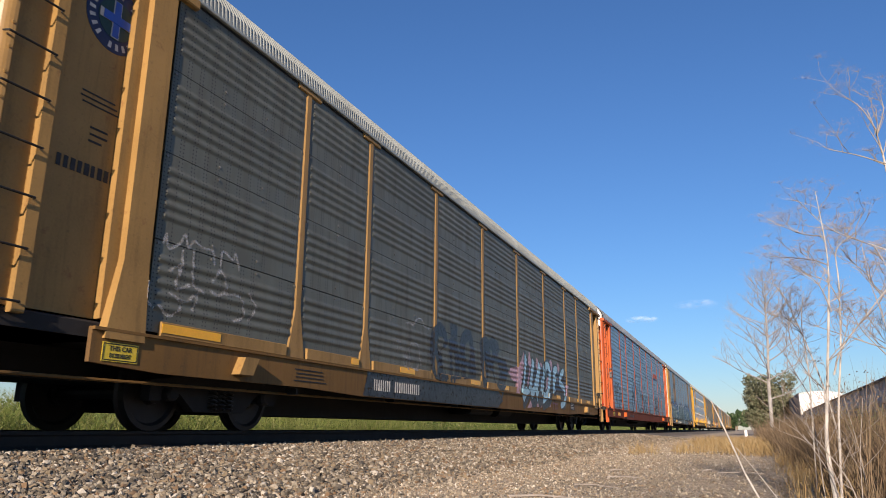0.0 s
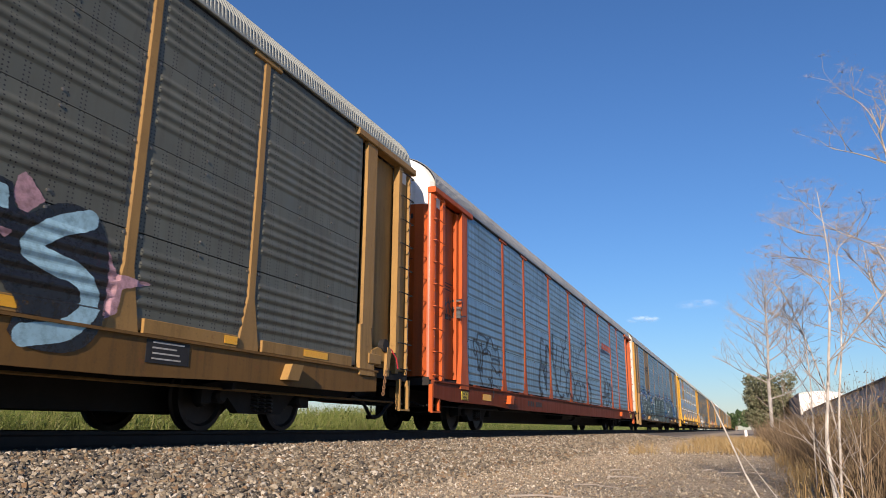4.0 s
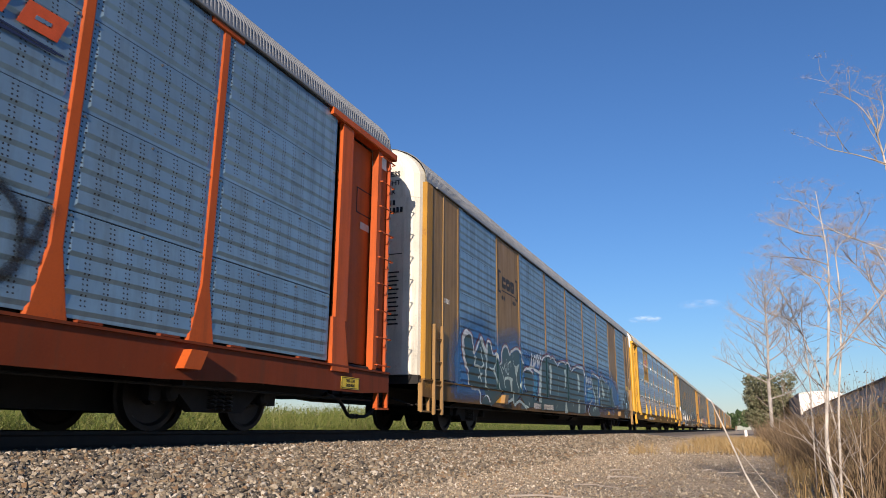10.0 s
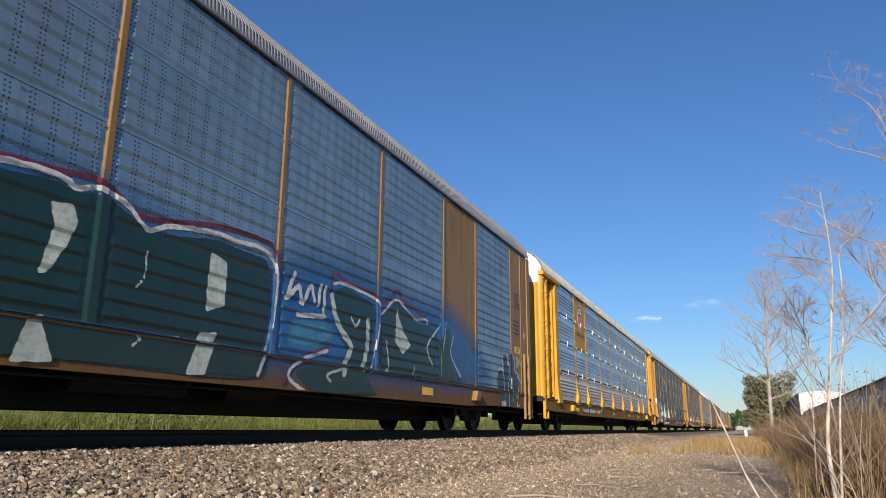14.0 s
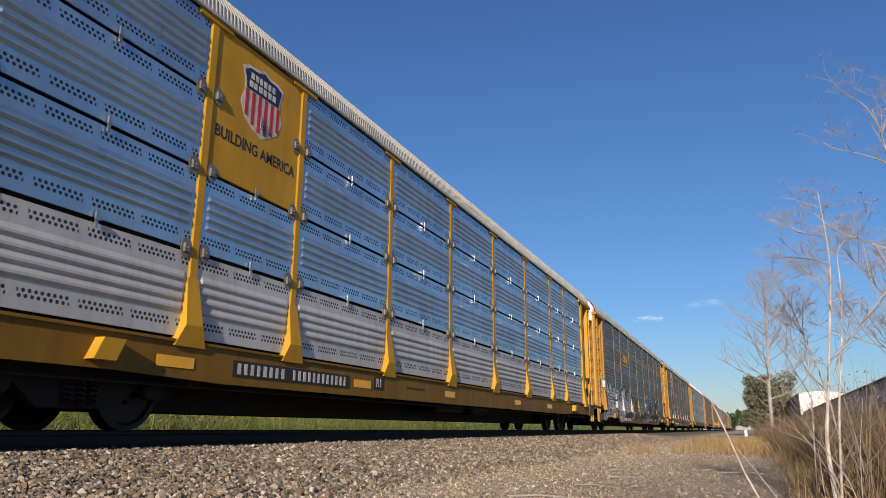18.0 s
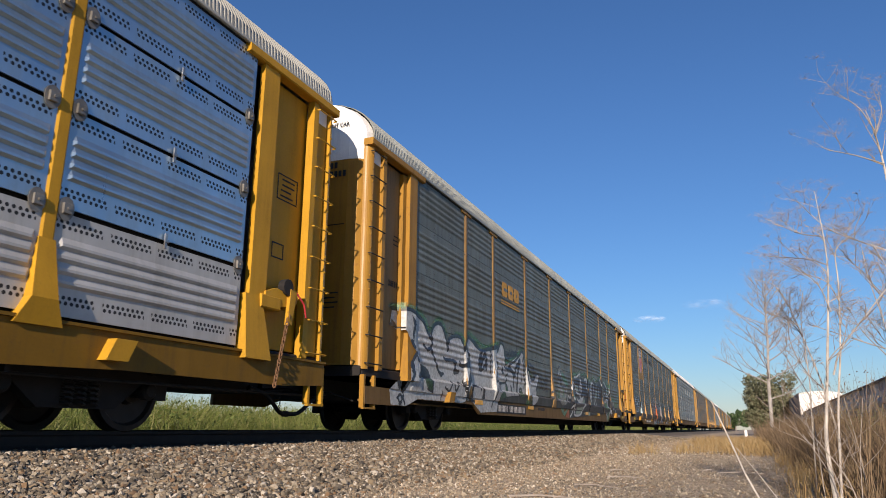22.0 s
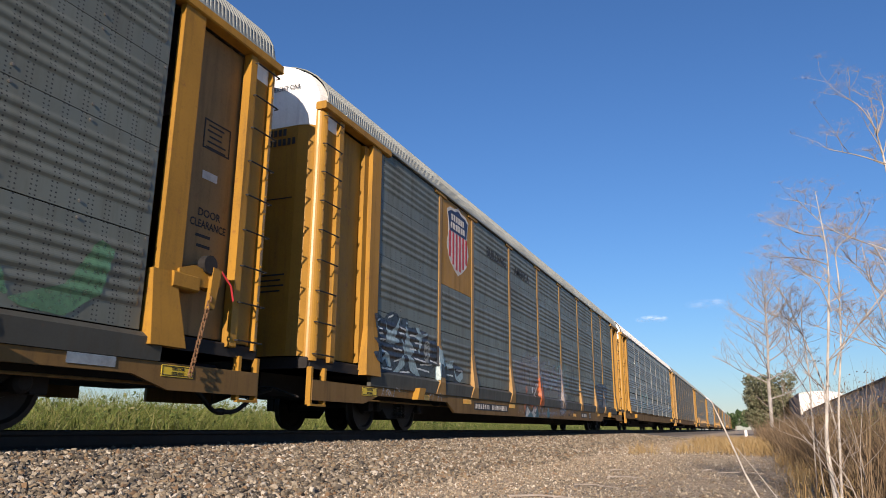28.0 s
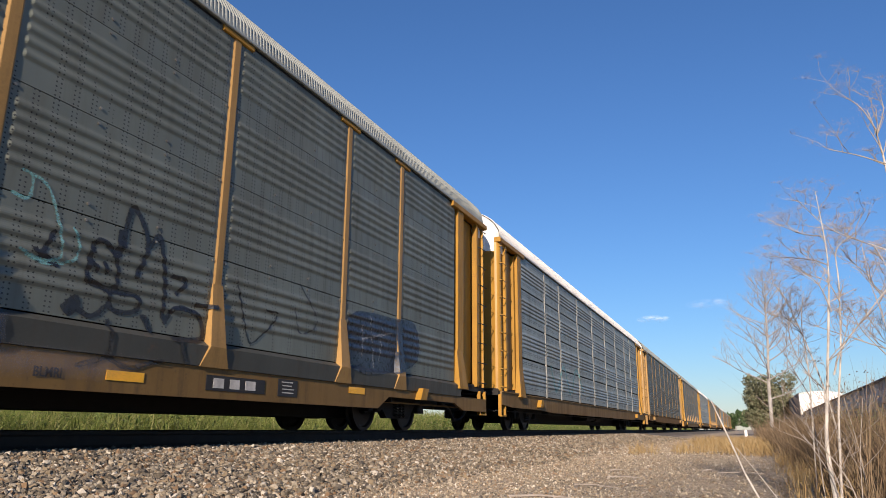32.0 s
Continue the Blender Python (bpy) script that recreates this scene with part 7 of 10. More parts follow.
spray(FLEET[1][0], KINDS[1][0], "pink spray paint in the letter", "spray_pink", 4,
      poly((4.32, 1.53), (4.49, 1.6), (4.61, 1.59), (4.4, 1.28), (4.14, 1.16), (4.29, 1.36)),
      poly((5.76, 1.65), (5.92, 1.65), (5.87, 1.55)))
spray(FLEET[1][0], KINDS[1][0], "dark red stencilled bars", "spray_maroon", 4,
      stroke(0.05, (4.95, 0.83), (5.18, 0.83)),
      stroke(0.05, (5.06, 0.83), (5.02, 0.66)),
      stroke(0.05, (5.24, 0.82), (5.42, 0.82)),
      stroke(0.05, (5.33, 0.82), (5.29, 0.67)),
      stroke(0.05, (5.45, 0.81), (5.57, 0.67)),
      stroke(0.05, (5.59, 0.82), (5.43, 0.67)), cy=0.022, cz=0.014)
spray(FLEET[2][0], KINDS[2][0], "black outline tag in thin paint", "spray_black", 1,
      stroke(0.06, (-11.04, 1.93), (-11.19, 1.96), (-11.21, 2.1), (-11.13, 2.18), (-10.89, 2.18), (-10.66, 2.16), (-10.51, 2.1)),
      stroke(0.06, (-11.05, 1.95), (-11.23, 1.98), (-11.36, 2.01), (-11.44, 1.99), (-11.43, 1.83), (-11.39, 1.7), (-11.31, 1.67), (-11.22, 1.72)),
      stroke(0.06, (-11.25, 1.85), (-11.2, 1.67), (-11.17, 1.51), (-11.14, 1.41), (-11.1, 1.36)),
      stroke(0.06, (-11.16, 1.35), (-10.97, 1.37), (-10.87, 1.35), (-10.83, 1.37)),
      stroke(0.06, (-11.07, 1.87), (-10.99, 1.72), (-10.97, 1.56), (-10.91, 1.4), (-10.84, 1.32)),
      stroke(0.06, (-10.88, 1.99), (-10.87, 1.81), (-10.84, 1.64), (-10.84, 1.49)),
      stroke(0.06, (-10.85, 1.71), (-10.76, 1.83), (-10.62, 1.88), (-10.51, 1.89)),
      stroke(0.06, (-10.83, 1.72), (-10.64, 1.77), (-10.47, 1.78)),
      stroke(0.06, (-10.47, 2.15), (-10.53, 2.01), (-10.52, 1.86), (-10.48, 1.77)),
      stroke(0.06, (-10.49, 1.89), (-10.44, 2.06), (-10.35, 2.16), (-10.23, 2.18), (-10.13, 2.08), (-9.98, 1.96), (-9.85, 1.93), (-9.74, 1.97), (-9.67, 2.03)),
      stroke(0.06, (-9.67, 2.03), (-9.65, 1.87), (-9.59, 1.72), (-9.53, 1.66), (-9.72, 1.69), (-9.99, 1.7), (-10.13, 1.67)),
      stroke(0.06, (-10.17, 1.54), (-9.96, 1.46), (-9.77, 1.37), (-9.49, 1.44)),
      stroke(0.06, (-9.57, 1.66), (-9.6, 1.45), (-9.56, 1.32)),
      stroke(0.06, (-10.16, 1.51), (-10.16, 1.3), (-10.12, 1.08)),
      stroke(0.06, (-10.39, 1.19), (-10.29, 1.16), (-10.19, 1.05), (-10.11, 0.89), (-10.14, 0.79)),
      stroke(0.05, (-11.08, 1.51), (-11.03, 1.32), (-10.97, 1.17), (-10.86, 1.05)),
      stroke(0.05, (-10.16, 1.48), (-10.17, 1.66), (-10.3, 1.82), (-10.47, 1.87)),
      stroke(0.05, (-10.32, 1.1), (-10.18, 1.27), (-10.16, 1.48)), cy=0.022, cz=0.014)
spray(FLEET[2][0], KINDS[2][0], "faint thin loop of spray", "spray_soft", 1,
      stroke(0.05, (-10.86, 1.05), (-10.71, 0.99), (-10.49, 1), (-10.32, 1.1)),
      stroke(0.05, (-9.49, 1.44), (-9.51, 1.21), (-9.58, 1.01), (-9.82, 1.05), (-10.08, 1.07)),
      stroke(0.05, (-9.59, 1.01), (-9.54, 0.85)), cy=0.022, cz=0.014)
soft(FLEET[2][0], KINDS[2][0], "soft black sprayed first letter",
     stroke(0.17, (-5.57, 1.87), (-5.71, 1.69), (-5.76, 1.46), (-5.72, 1.25), (-5.6, 1.11), (-5.43, 1.04)),
     stroke(0.17, (-5.52, 2.05), (-5.4, 1.91), (-5.18, 1.89), (-4.93, 2), (-4.86, 2.21)),
     stroke(0.17, (-5.35, 1.88), (-5.2, 1.75), (-5.06, 1.55), (-4.97, 1.33)),
     stroke(0.17, (-4.87, 2.46), (-4.86, 2.14), (-4.89, 1.82), (-4.94, 1.57), (-4.95, 1.24)),
     stroke(0.11, (-5.45, 2.7), (-5.54, 2.52), (-5.57, 2.24), (-5.52, 2.05)),
     stroke(0.11, (-4.87, 2.49), (-4.73, 2.58), (-4.47, 2.43)),
     stroke(0.11, (-5.44, 2.72), (-5.21, 2.67)))
soft(FLEET[2][0], KINDS[2][0], "soft black sprayed loops",
     stroke(0.16, (-3.95, 2.97), (-3.98, 2.59), (-4.04, 2.26)),
     stroke(0.16, (-3.73, 1.81), (-3.6, 1.45), (-3.47, 1.3)),
     stroke(0.1, (-4.04, 2.26), (-3.87, 1.99), (-3.68, 1.71)),
     stroke(0.1, (-4.22, 2.37), (-3.98, 2.59)),
     stroke(0.1, (-3.47, 2.66), (-3.59, 2.26), (-3.7, 1.95), (-3.7, 1.71)),
     stroke(0.1, (-3.47, 1.3), (-3.23, 1.12), (-2.87, 1.07), (-2.61, 1.16)),
     stroke(0.1, (-3.68, 1.68), (-3.69, 1.33), (-3.78, 1.07)),
     stroke(0.1, (-2.81, 2.45), (-2.92, 2.04), (-3.02, 1.8), (-3.14, 1.5)),
     stroke(0.1, (-2.53, 2.69), (-2.5, 2.29), (-2.38, 2), (-2.09, 1.85), (-1.86, 1.98), (-1.66, 2.03)),
     stroke(0.1, (-2.09, 1.85), (-2.21, 1.55), (-2.25, 1.31), (-2.1, 1.15), (-1.82, 1.28), (-1.62, 1.59), (-1.57, 1.89)),
     stroke(0.1, (-1.85, 2.39), (-1.75, 2.2), (-1.48, 1.99), (-1.14, 1.86), (-0.95, 1.64), (-1.02, 1.28), (-1.26, 1.09), (-1.53, 1.13), (-1.67, 1.25)),
     stroke(0.06, (-2.82, 2.93), (-2.64, 2.7), (-2.5, 2.68), (-2.23, 2.76), (-2.17, 3.08), (-2, 3.17), (-1.72, 3.1)),
     stroke(0.06, (-1.85, 2.39), (-1.76, 2.44), (-1.64, 2.18)))
soft(FLEET[2][0], KINDS[2][0], "thin black sprayed loops",
     stroke(0.05, (-2.18, 2.75), (-2.09, 3.1), (-1.97, 3.16), (-1.83, 3.08), (-1.65, 3)),
     stroke(0.05, (-1.05, 2.16), (-0.94, 2.54), (-0.92, 2.84), (-0.77, 2.92), (-0.53, 2.81), (-0.33, 2.57), (-0.11, 2.47)),
     stroke(0.05, (-0.54, 2.55), (-0.51, 2.15), (-0.42, 1.88)),
     stroke(0.05, (-0.5, 2.52), (-0.34, 2.19), (-0.38, 2.03)),
     stroke(0.05, (0.01, 1.74), (-0.05, 2.25), (-0.09, 2.63), (0.07, 2.91), (0.31, 3.13), (0.58, 3.27), (0.75, 3.01)),
     stroke(0.05, (0.03, 2.66), (0.27, 2.89), (0.67, 3.04), (1.11, 3.21), (1.59, 3.35), (1.95, 3.27), (2.12, 2.94), (2.01, 2.45), (1.7, 2.03), (1.39, 1.81)),
     stroke(0.05, (1.19, 3.22), (1.21, 2.8), (1.01, 2.58)),
     stroke(0.05, (-1, 2.18), (-0.95, 2.4), (-0.95, 2.65)),
     stroke(0.09, (-1.29, 2.94), (-1.22, 2.71), (-1.2, 2.46)),
     stroke(0.09, (-0.79, 1.33), (-0.76, 1.53), (-0.51, 1.68), (-0.17, 1.71), (0.09, 1.56), (0.05, 1.3), (-0.16, 1.09), (-0.49, 1.06), (-0.72, 1.17), (-0.79, 1.33)),
     stroke(0.09, (0.12, 1.24), (0.33, 1.07), (0.59, 1.05), (0.92, 1.24), (0.9, 1.55), (0.66, 1.69), (0.37, 1.65)),
     stroke(0.15, (1.42, 1.9), (1.76, 1.69), (2.01, 1.54), (2.04, 1.21), (1.89, 0.98)))
soft(FLEET[2][0], KINDS[2][0], "soft black sprayed tag",
     stroke(0.11, (5.14, 2.24), (5.11, 1.97), (5.06, 1.56), (4.92, 1.29), (4.68, 1.09)),
     stroke(0.11, (5.17, 2.18), (5.24, 1.8), (5.35, 1.42), (5.47, 1.09)),
     stroke(0.11, (5.33, 1.68), (5.45, 1.97), (5.63, 2.16), (5.79, 2.19), (5.98, 2.02), (6.06, 1.6), (5.97, 1.24), (5.76, 1.07), (5.56, 1.08), (5.41, 1.29), (5.33, 1.68)),
     stroke(0.11, (6.2, 1.55), (6.24, 1.85), (6.4, 1.97), (6.59, 2), (6.8, 1.8), (6.85, 1.43), (6.68, 1.21), (6.42, 1.18), (6.25, 1.34)),
     stroke(0.11, (6.7, 1.24), (6.91, 1.51), (7.07, 1.91)),
     stroke(0.15, (4.62, 1.37), (5, 1.38), (5.36, 1.45), (5.76, 1.52), (6.32, 1.57)))
spray(FLEET[3][0], KINDS[3][0], "maroon spray outline", "spray_maroon", 2,
      stroke(0.06, (-11.35, 1.21), (-11.46, 1.36), (-11.6, 1.52), (-11.69, 1.68), (-11.71, 1.89), (-11.67, 2.04), (-11.54, 2.14), (-11.28, 2.18), (-11.09, 2.14), (-10.97, 2.01), (-10.92, 1.81), (-10.65, 2.05), (-10.48, 2.19), (-10.25, 2.07), (-10.11, 1.94), (-9.99, 2.14), (-9.73, 2.09), (-9.61, 1.91), (-9.46, 1.89), (-9.27, 1.94)),
      stroke(0.06, (-9.04, 1.63), (-8.93, 1.69), (-8.91, 1.87), (-8.79, 2.06), (-8.59, 2.17), (-8.37, 2.15), (-8.23, 2.03), (-8.12, 2.01), (-7.87, 2.12), (-7.52, 2.2), (-7.23, 2.16), (-7.07, 1.95), (-6.9, 1.8)),
      stroke(0.06, (-7.02, 1.58), (-6.77, 1.71), (-6.37, 1.74), (-5.97, 1.65), (-5.9, 1.37), (-6.07, 1.1)),
      stroke(0.06, (-5.51, 0.81), (-5.41, 1.12), (-5.31, 1.49), (-5.29, 1.74), (-5.12, 1.9), (-4.99, 1.97), (-4.91, 2.13), (-4.56, 2.27), (-3.96, 2.34), (-3.84, 2.26), (-3.46, 2.33), (-3.01, 2.17), (-2.71, 2.23), (-1.93, 2.31), (-1.45, 2.35), (-0.91, 2.15), (0.19, 2.35), (1.21, 2.38), (1.49, 2.12)),
      stroke(0.06, (2.8, 1.82), (2.78, 2.21), (2.87, 2.33), (3.35, 2.25), (4.23, 2.21), (4.41, 2.1), (4.7, 2.23), (5.03, 2.44), (5.24, 2.33), (5.94, 2.17), (6.31, 2.17)),
      stroke(0.06, (2.77, 1.19), (1.94, 0.91), (1.64, 0.59)))
spray(FLEET[3][0], KINDS[3][0], "white spray outline", "spray_white", 3,
      stroke(0.144, (-11.37, 2.13), (-11.55, 2.06), (-11.62, 1.92), (-11.61, 1.7), (-11.54, 1.54), (-11.44, 1.4)),
      stroke(0.0648, (-11.4, 2.11), (-11.2, 2.13), (-11.04, 2.03), (-10.97, 1.85), (-10.97, 1.73)),
      stroke(0.0648, (-10.92, 1.7), (-10.74, 1.85), (-10.53, 2.04), (-10.44, 2.12), (-10.26, 1.98), (-10.08, 1.8), (-10.07, 1.91), (-9.97, 2.08), (-9.75, 2.05), (-9.62, 1.86), (-9.56, 1.75), (-9.28, 1.86), (-9.15, 1.69)),
      stroke(0.0648, (-11.44, 1.4), (-11.31, 1.28), (-11.29, 1.06), (-11.19, 0.94), (-10.98, 0.91), (-10.72, 0.91), (-10.59, 0.8), (-10.61, 0.63), (-10.47, 0.58), (-10.33, 0.72), (-10.1, 0.8), (-9.95, 0.69), (-9.84, 0.59)),
      stroke(0.0648, (-9.04, 1.59), (-8.88, 1.68), (-8.87, 1.88), (-8.76, 2.04), (-8.58, 2.12), (-8.38, 2.09), (-8.25, 1.97), (-8.19, 1.89), (-8.13, 1.97), (-7.98, 2.04), (-7.55, 2.15), (-7.27, 2.1), (-7.11, 1.94), (-6.96, 1.82)),
      stroke(0.0648, (-7.04, 1.55), (-6.76, 1.66), (-6.41, 1.69), (-5.99, 1.6)),
      stroke(0.0576, (-5, 1.9), (-4.93, 2.03), (-4.82, 2.12), (-4.55, 2.21), (-4.16, 2.27), (-3.98, 2.27), (-3.86, 2.2), (-3.64, 2.25), (-3.37, 2.23), (-3.11, 2.13), (-2.91, 2.06), (-2.71, 2.17), (-2.24, 2.25), (-1.9, 2.25), (-1.76, 2.2), (-1.48, 2.28), (-1.12, 2.2), (-0.88, 2.03), (-0.51, 2.16), (0.2, 2.26), (0.53, 2.25), (1.04, 2.28), (1.38, 2.09), (1.39, 1.56), (1.28, 1.06), (1.1, 0.67)),
      stroke(0.0504, (2.85, 2.15), (3.06, 2.21), (3.5, 2.2), (4.2, 2.14), (4.37, 1.99), (4.3, 1.55), (4.16, 1.1), (4.06, 0.93)),
      stroke(0.0504, (4.44, 1.93), (4.98, 2.26), (5.73, 2.03), (6.32, 2.07), (6.25, 1.6), (6.45, 1.22), (6.63, 1.01)),
      stroke(0.0504, (2.75, 1.14), (2.05, 0.94), (1.75, 0.71), (2.23, 0.49)))
spray(FLEET[3][0], KINDS[3][0], "dark green spray-painted lettering", "spray_green", 4,
      fill((-11.54, 1.71), (-11.54, 1.93), (-11.41, 2.06), (-11.25, 2.1), (-11.09, 2.01), (-11, 1.85), (-11.02, 1.68), (-10.85, 1.64), (-10.92, 1.51), (-11.18, 1.34), (-11.33, 1.34), (-11.45, 1.47)),
      poly((-11.31, 1.27), (-10.95, 1.42), (-10.81, 1.67), (-10.59, 1.89), (-10.44, 2.04), (-10.25, 1.87), (-10.07, 1.65), (-10.04, 1.82), (-9.94, 2.02), (-9.73, 1.97), (-9.63, 1.77), (-9.3, 1.8), (-9.11, 1.55), (-8.95, 1.61), (-8.82, 0.99), (-9.42, 0.98), (-10.38, 0.96), (-11.13, 0.96), (-11.26, 1.04)),
      poly((-10.53, 0.62), (-10.35, 0.74), (-10.1, 0.82), (-9.82, 0.7), (-9.94, 0.62), (-10.38, 0.95), (-9.26, 1), (-9.03, 0.83), (-9.43, 0.7), (-9.69, 0.6), (-10.48, 0.58)),
      poly((-9, 1.56), (-8.82, 1.67), (-8.82, 1.88), (-8.72, 2.02), (-8.55, 2.08), (-8.37, 2.05), (-8.25, 1.9), (-8.13, 1.91), (-7.93, 2.01), (-7.55, 2.1), (-7.26, 2.05), (-7.05, 1.81), (-6.88, 1.78), (-7.03, 1.5), (-7.1, 1.23), (-7.02, 1.04), (-7.46, 0.91), (-7.82, 0.72), (-7.91, 0.66), (-8.03, 0.76), (-8.86, 0.84), (-8.94, 1.07)),
      fill((-6.86, 1.39), (-6.83, 1.56), (-6.57, 1.66), (-6.19, 1.62), (-6.01, 1.52), (-5.98, 1.31), (-6.08, 1.16), (-6.39, 1.05), (-6.64, 1.09), (-6.8, 1.2)),
      poly((-7.01, 1), (-5.96, 1.12), (-6.2, 0.82), (-6.64, 0.65), (-6.92, 0.69), (-7.38, 0.89)),
      poly((-4.95, 1.96), (-4.5, 2.17), (-4.08, 2.25), (-3.88, 2.16), (-3.61, 2.21), (-3.32, 2.18), (-2.95, 1.99), (-2.7, 2.11), (-1.98, 2.2), (-1.77, 2.16), (-1.41, 2.23), (-1.04, 2.09), (-0.83, 1.99), (0.2, 2.19), (0.59, 2.17), (1.14, 2.16), (1.3, 1.92), (1.27, 1.33), (1.06, 0.65), (-5.24, 0.59), (-5.15, 1.01), (-5.04, 1.4)),
      poly((2.93, 2.08), (3.13, 2.17), (4, 2.07), (4.23, 1.93), (4.08, 1.52), (4.04, 0.99), (3.18, 0.91), (3.38, 1.19), (3.14, 1.34), (2.92, 1.61)),
      poly((4.5, 1.95), (5.01, 2.25), (5.51, 2.1), (5.95, 1.95), (6.42, 2.01), (6.82, 1.88), (6.74, 1.24), (7, 1.01), (4.4, 0.94), (4.31, 1.38)),
      poly((1.91, 0.75), (2.28, 0.92), (3.77, 0.92), (4.22, 0.59), (2.33, 0.5)),
      poly((6.8, 1.66), (7.45, 2.05), (7.75, 1.33), (8.16, 1.02), (6.95, 1.01)))
spray(FLEET[3][0], KINDS[3][0], "pale green-white inner strokes", "spray_pale", 5,
      stroke(0.0504, (-10.91, 1.43), (-10.69, 1.44), (-10.48, 1.42), (-10.27, 1.5)),
      stroke(0.0504, (-10.59, 1.4), (-10.52, 1.23), (-10.46, 1.11)),
      stroke(0.0504, (-10.65, 1.18), (-10.42, 1.28)),
      stroke(0.0504, (-10.07, 1.57), (-10.03, 1.77), (-9.96, 2.02)),
      stroke(0.0504, (-9.87, 1.46), (-9.63, 1.44), (-9.42, 1.55), (-9.28, 1.81)),
      stroke(0.0504, (-10.48, 1.88), (-10.43, 1.68), (-10.28, 1.5)),
      stroke(0.0936, (-10.43, 2.06), (-10.27, 1.89), (-10.08, 1.67), (-10.08, 1.54), (-10.14, 1.32), (-10.15, 1.03), (-10.02, 0.95)),
      stroke(0.0936, (-9.52, 1.42), (-9.29, 1.21), (-9.02, 0.96)),
      stroke(0.0576, (-10.92, 1.46), (-10.82, 1.61), (-10.94, 1.63)),
      stroke(0.0396, (-8.82, 1.55), (-8.73, 1.51), (-8.66, 1.6), (-8.6, 1.65), (-8.58, 1.5), (-8.53, 1.45), (-8.51, 1.59), (-8.51, 1.76), (-8.46, 1.74), (-8.46, 1.52), (-8.44, 1.42), (-8.34, 1.41), (-8.3, 1.5), (-8.36, 1.65), (-8.32, 1.69), (-8.14, 1.75), (-8.11, 1.62)),
      stroke(0.0396, (-9, 1.56), (-8.83, 1.39), (-8.69, 1.2), (-8.66, 1.09), (-8.57, 1.07)),
      stroke(0.0396, (-7.92, 2.01), (-7.91, 1.82), (-7.79, 1.66), (-7.57, 1.67), (-7.36, 1.73)),
      stroke(0.0396, (-7.65, 1.39), (-7.54, 1.2), (-7.41, 1.09), (-7.47, 0.93)),
      stroke(0.072, (-8.64, 1.28), (-8.45, 1.31), (-8.19, 1.31), (-8.01, 1.3)),
      stroke(0.072, (-8.64, 0.67), (-8.37, 0.73), (-8.07, 0.79)),
      stroke(0.072, (-7.94, 0.64), (-7.52, 0.76), (-7.08, 0.68), (-6.85, 0.59)),
      poly((-8.26, 1.3), (-8.01, 1.3), (-8.03, 1.04), (-7.97, 0.65), (-8.05, 0.66), (-8.11, 1.03)),
      poly((-7.78, 1.62), (-7.37, 1.72), (-7.64, 1.38), (-7.7, 1.44)),
      poly((-7.09, 1.43), (-7.31, 1.2), (-7.29, 1.15), (-7.05, 0.95), (-7.17, 1.19)),
      stroke(0.0432, (-6.88, 1.4), (-6.9, 1.23), (-6.77, 1.09)),
      stroke(0.0432, (-6.6, 0.78), (-6.52, 0.69)),
      stroke(0.0432, (-6.92, 0.66), (-6.63, 0.62)),
      poly((-5.17, 1.82), (-4.96, 1.93), (-5.01, 1.72), (-5.06, 1.34), (-5.21, 0.8), (-5.49, 0.8), (-5.41, 1.12), (-5.29, 1.45), (-5.28, 1.71)),
      poly((-4.04, 1.96), (-3.83, 2.03), (-3.75, 1.97), (-3.76, 1.71), (-3.9, 1.22), (-4.03, 1.07), (-4.09, 1.15), (-4, 1.6)),
      poly((-2, 2), (-1.77, 2.04), (-1.7, 1.9), (-1.78, 1.65), (-1.95, 1.35), (-2.04, 1.33), (-1.94, 1.78)),
      poly((0.12, 2.02), (0.41, 1.96), (0.41, 1.43), (0.1, 1.32), (0.09, 1.68)),
      poly((-2.08, 0.94), (-1.98, 0.99), (-1.79, 0.59), (-2.2, 0.56)),
      poly((0.03, 1.07), (0.32, 1.11), (0.14, 0.61), (-0.17, 0.59)),
      stroke(0.0288, (-2.9, 1.72), (-2.89, 1.41), (-2.99, 1.16), (-3.07, 1.07)),
      stroke(0.0288, (-0.85, 1.8), (-0.84, 1.55), (-0.95, 1.4)),
      stroke(0.0288, (-3.24, 0.81), (-3.36, 0.69)),
      stroke(0.0288, (-0.91, 0.95), (-0.84, 0.9), (-0.93, 0.83)),
      poly((4.99, 2.11), (5.22, 1.77), (5.58, 1.52), (5.27, 1.32), (4.94, 1.52)),
      stroke(0.115, (2.8, 1.96), (2.91, 1.68), (3.13, 1.46), (3.41, 1.27), (3.26, 1.02), (3.19, 0.84)),
      stroke(0.115, (3.93, 1.74), (3.93, 1.33), (3.8, 0.97)),
      stroke(0.0432, (3.39, 1.72), (3.53, 1.6), (3.67, 1.74)),
      stroke(0.0432, (4.6, 1.5), (4.71, 1.07), (4.5, 0.94)),
      stroke(0.0432, (6.97, 2.05), (6.34, 1.59), (6.6, 1.23)),
      stroke(0.0432, (7.31, 2.16), (7.09, 1.48), (7.11, 1.04)),
      stroke(0.0432, (7.73, 1.94), (7.58, 1.53), (8.16, 1.11)),
      stroke(0.0432, (5.77, 1.16), (5.7, 0.94)),
      stroke(0.0432, (3.25, 0.94), (2.72, 0.79), (2.82, 0.7)))
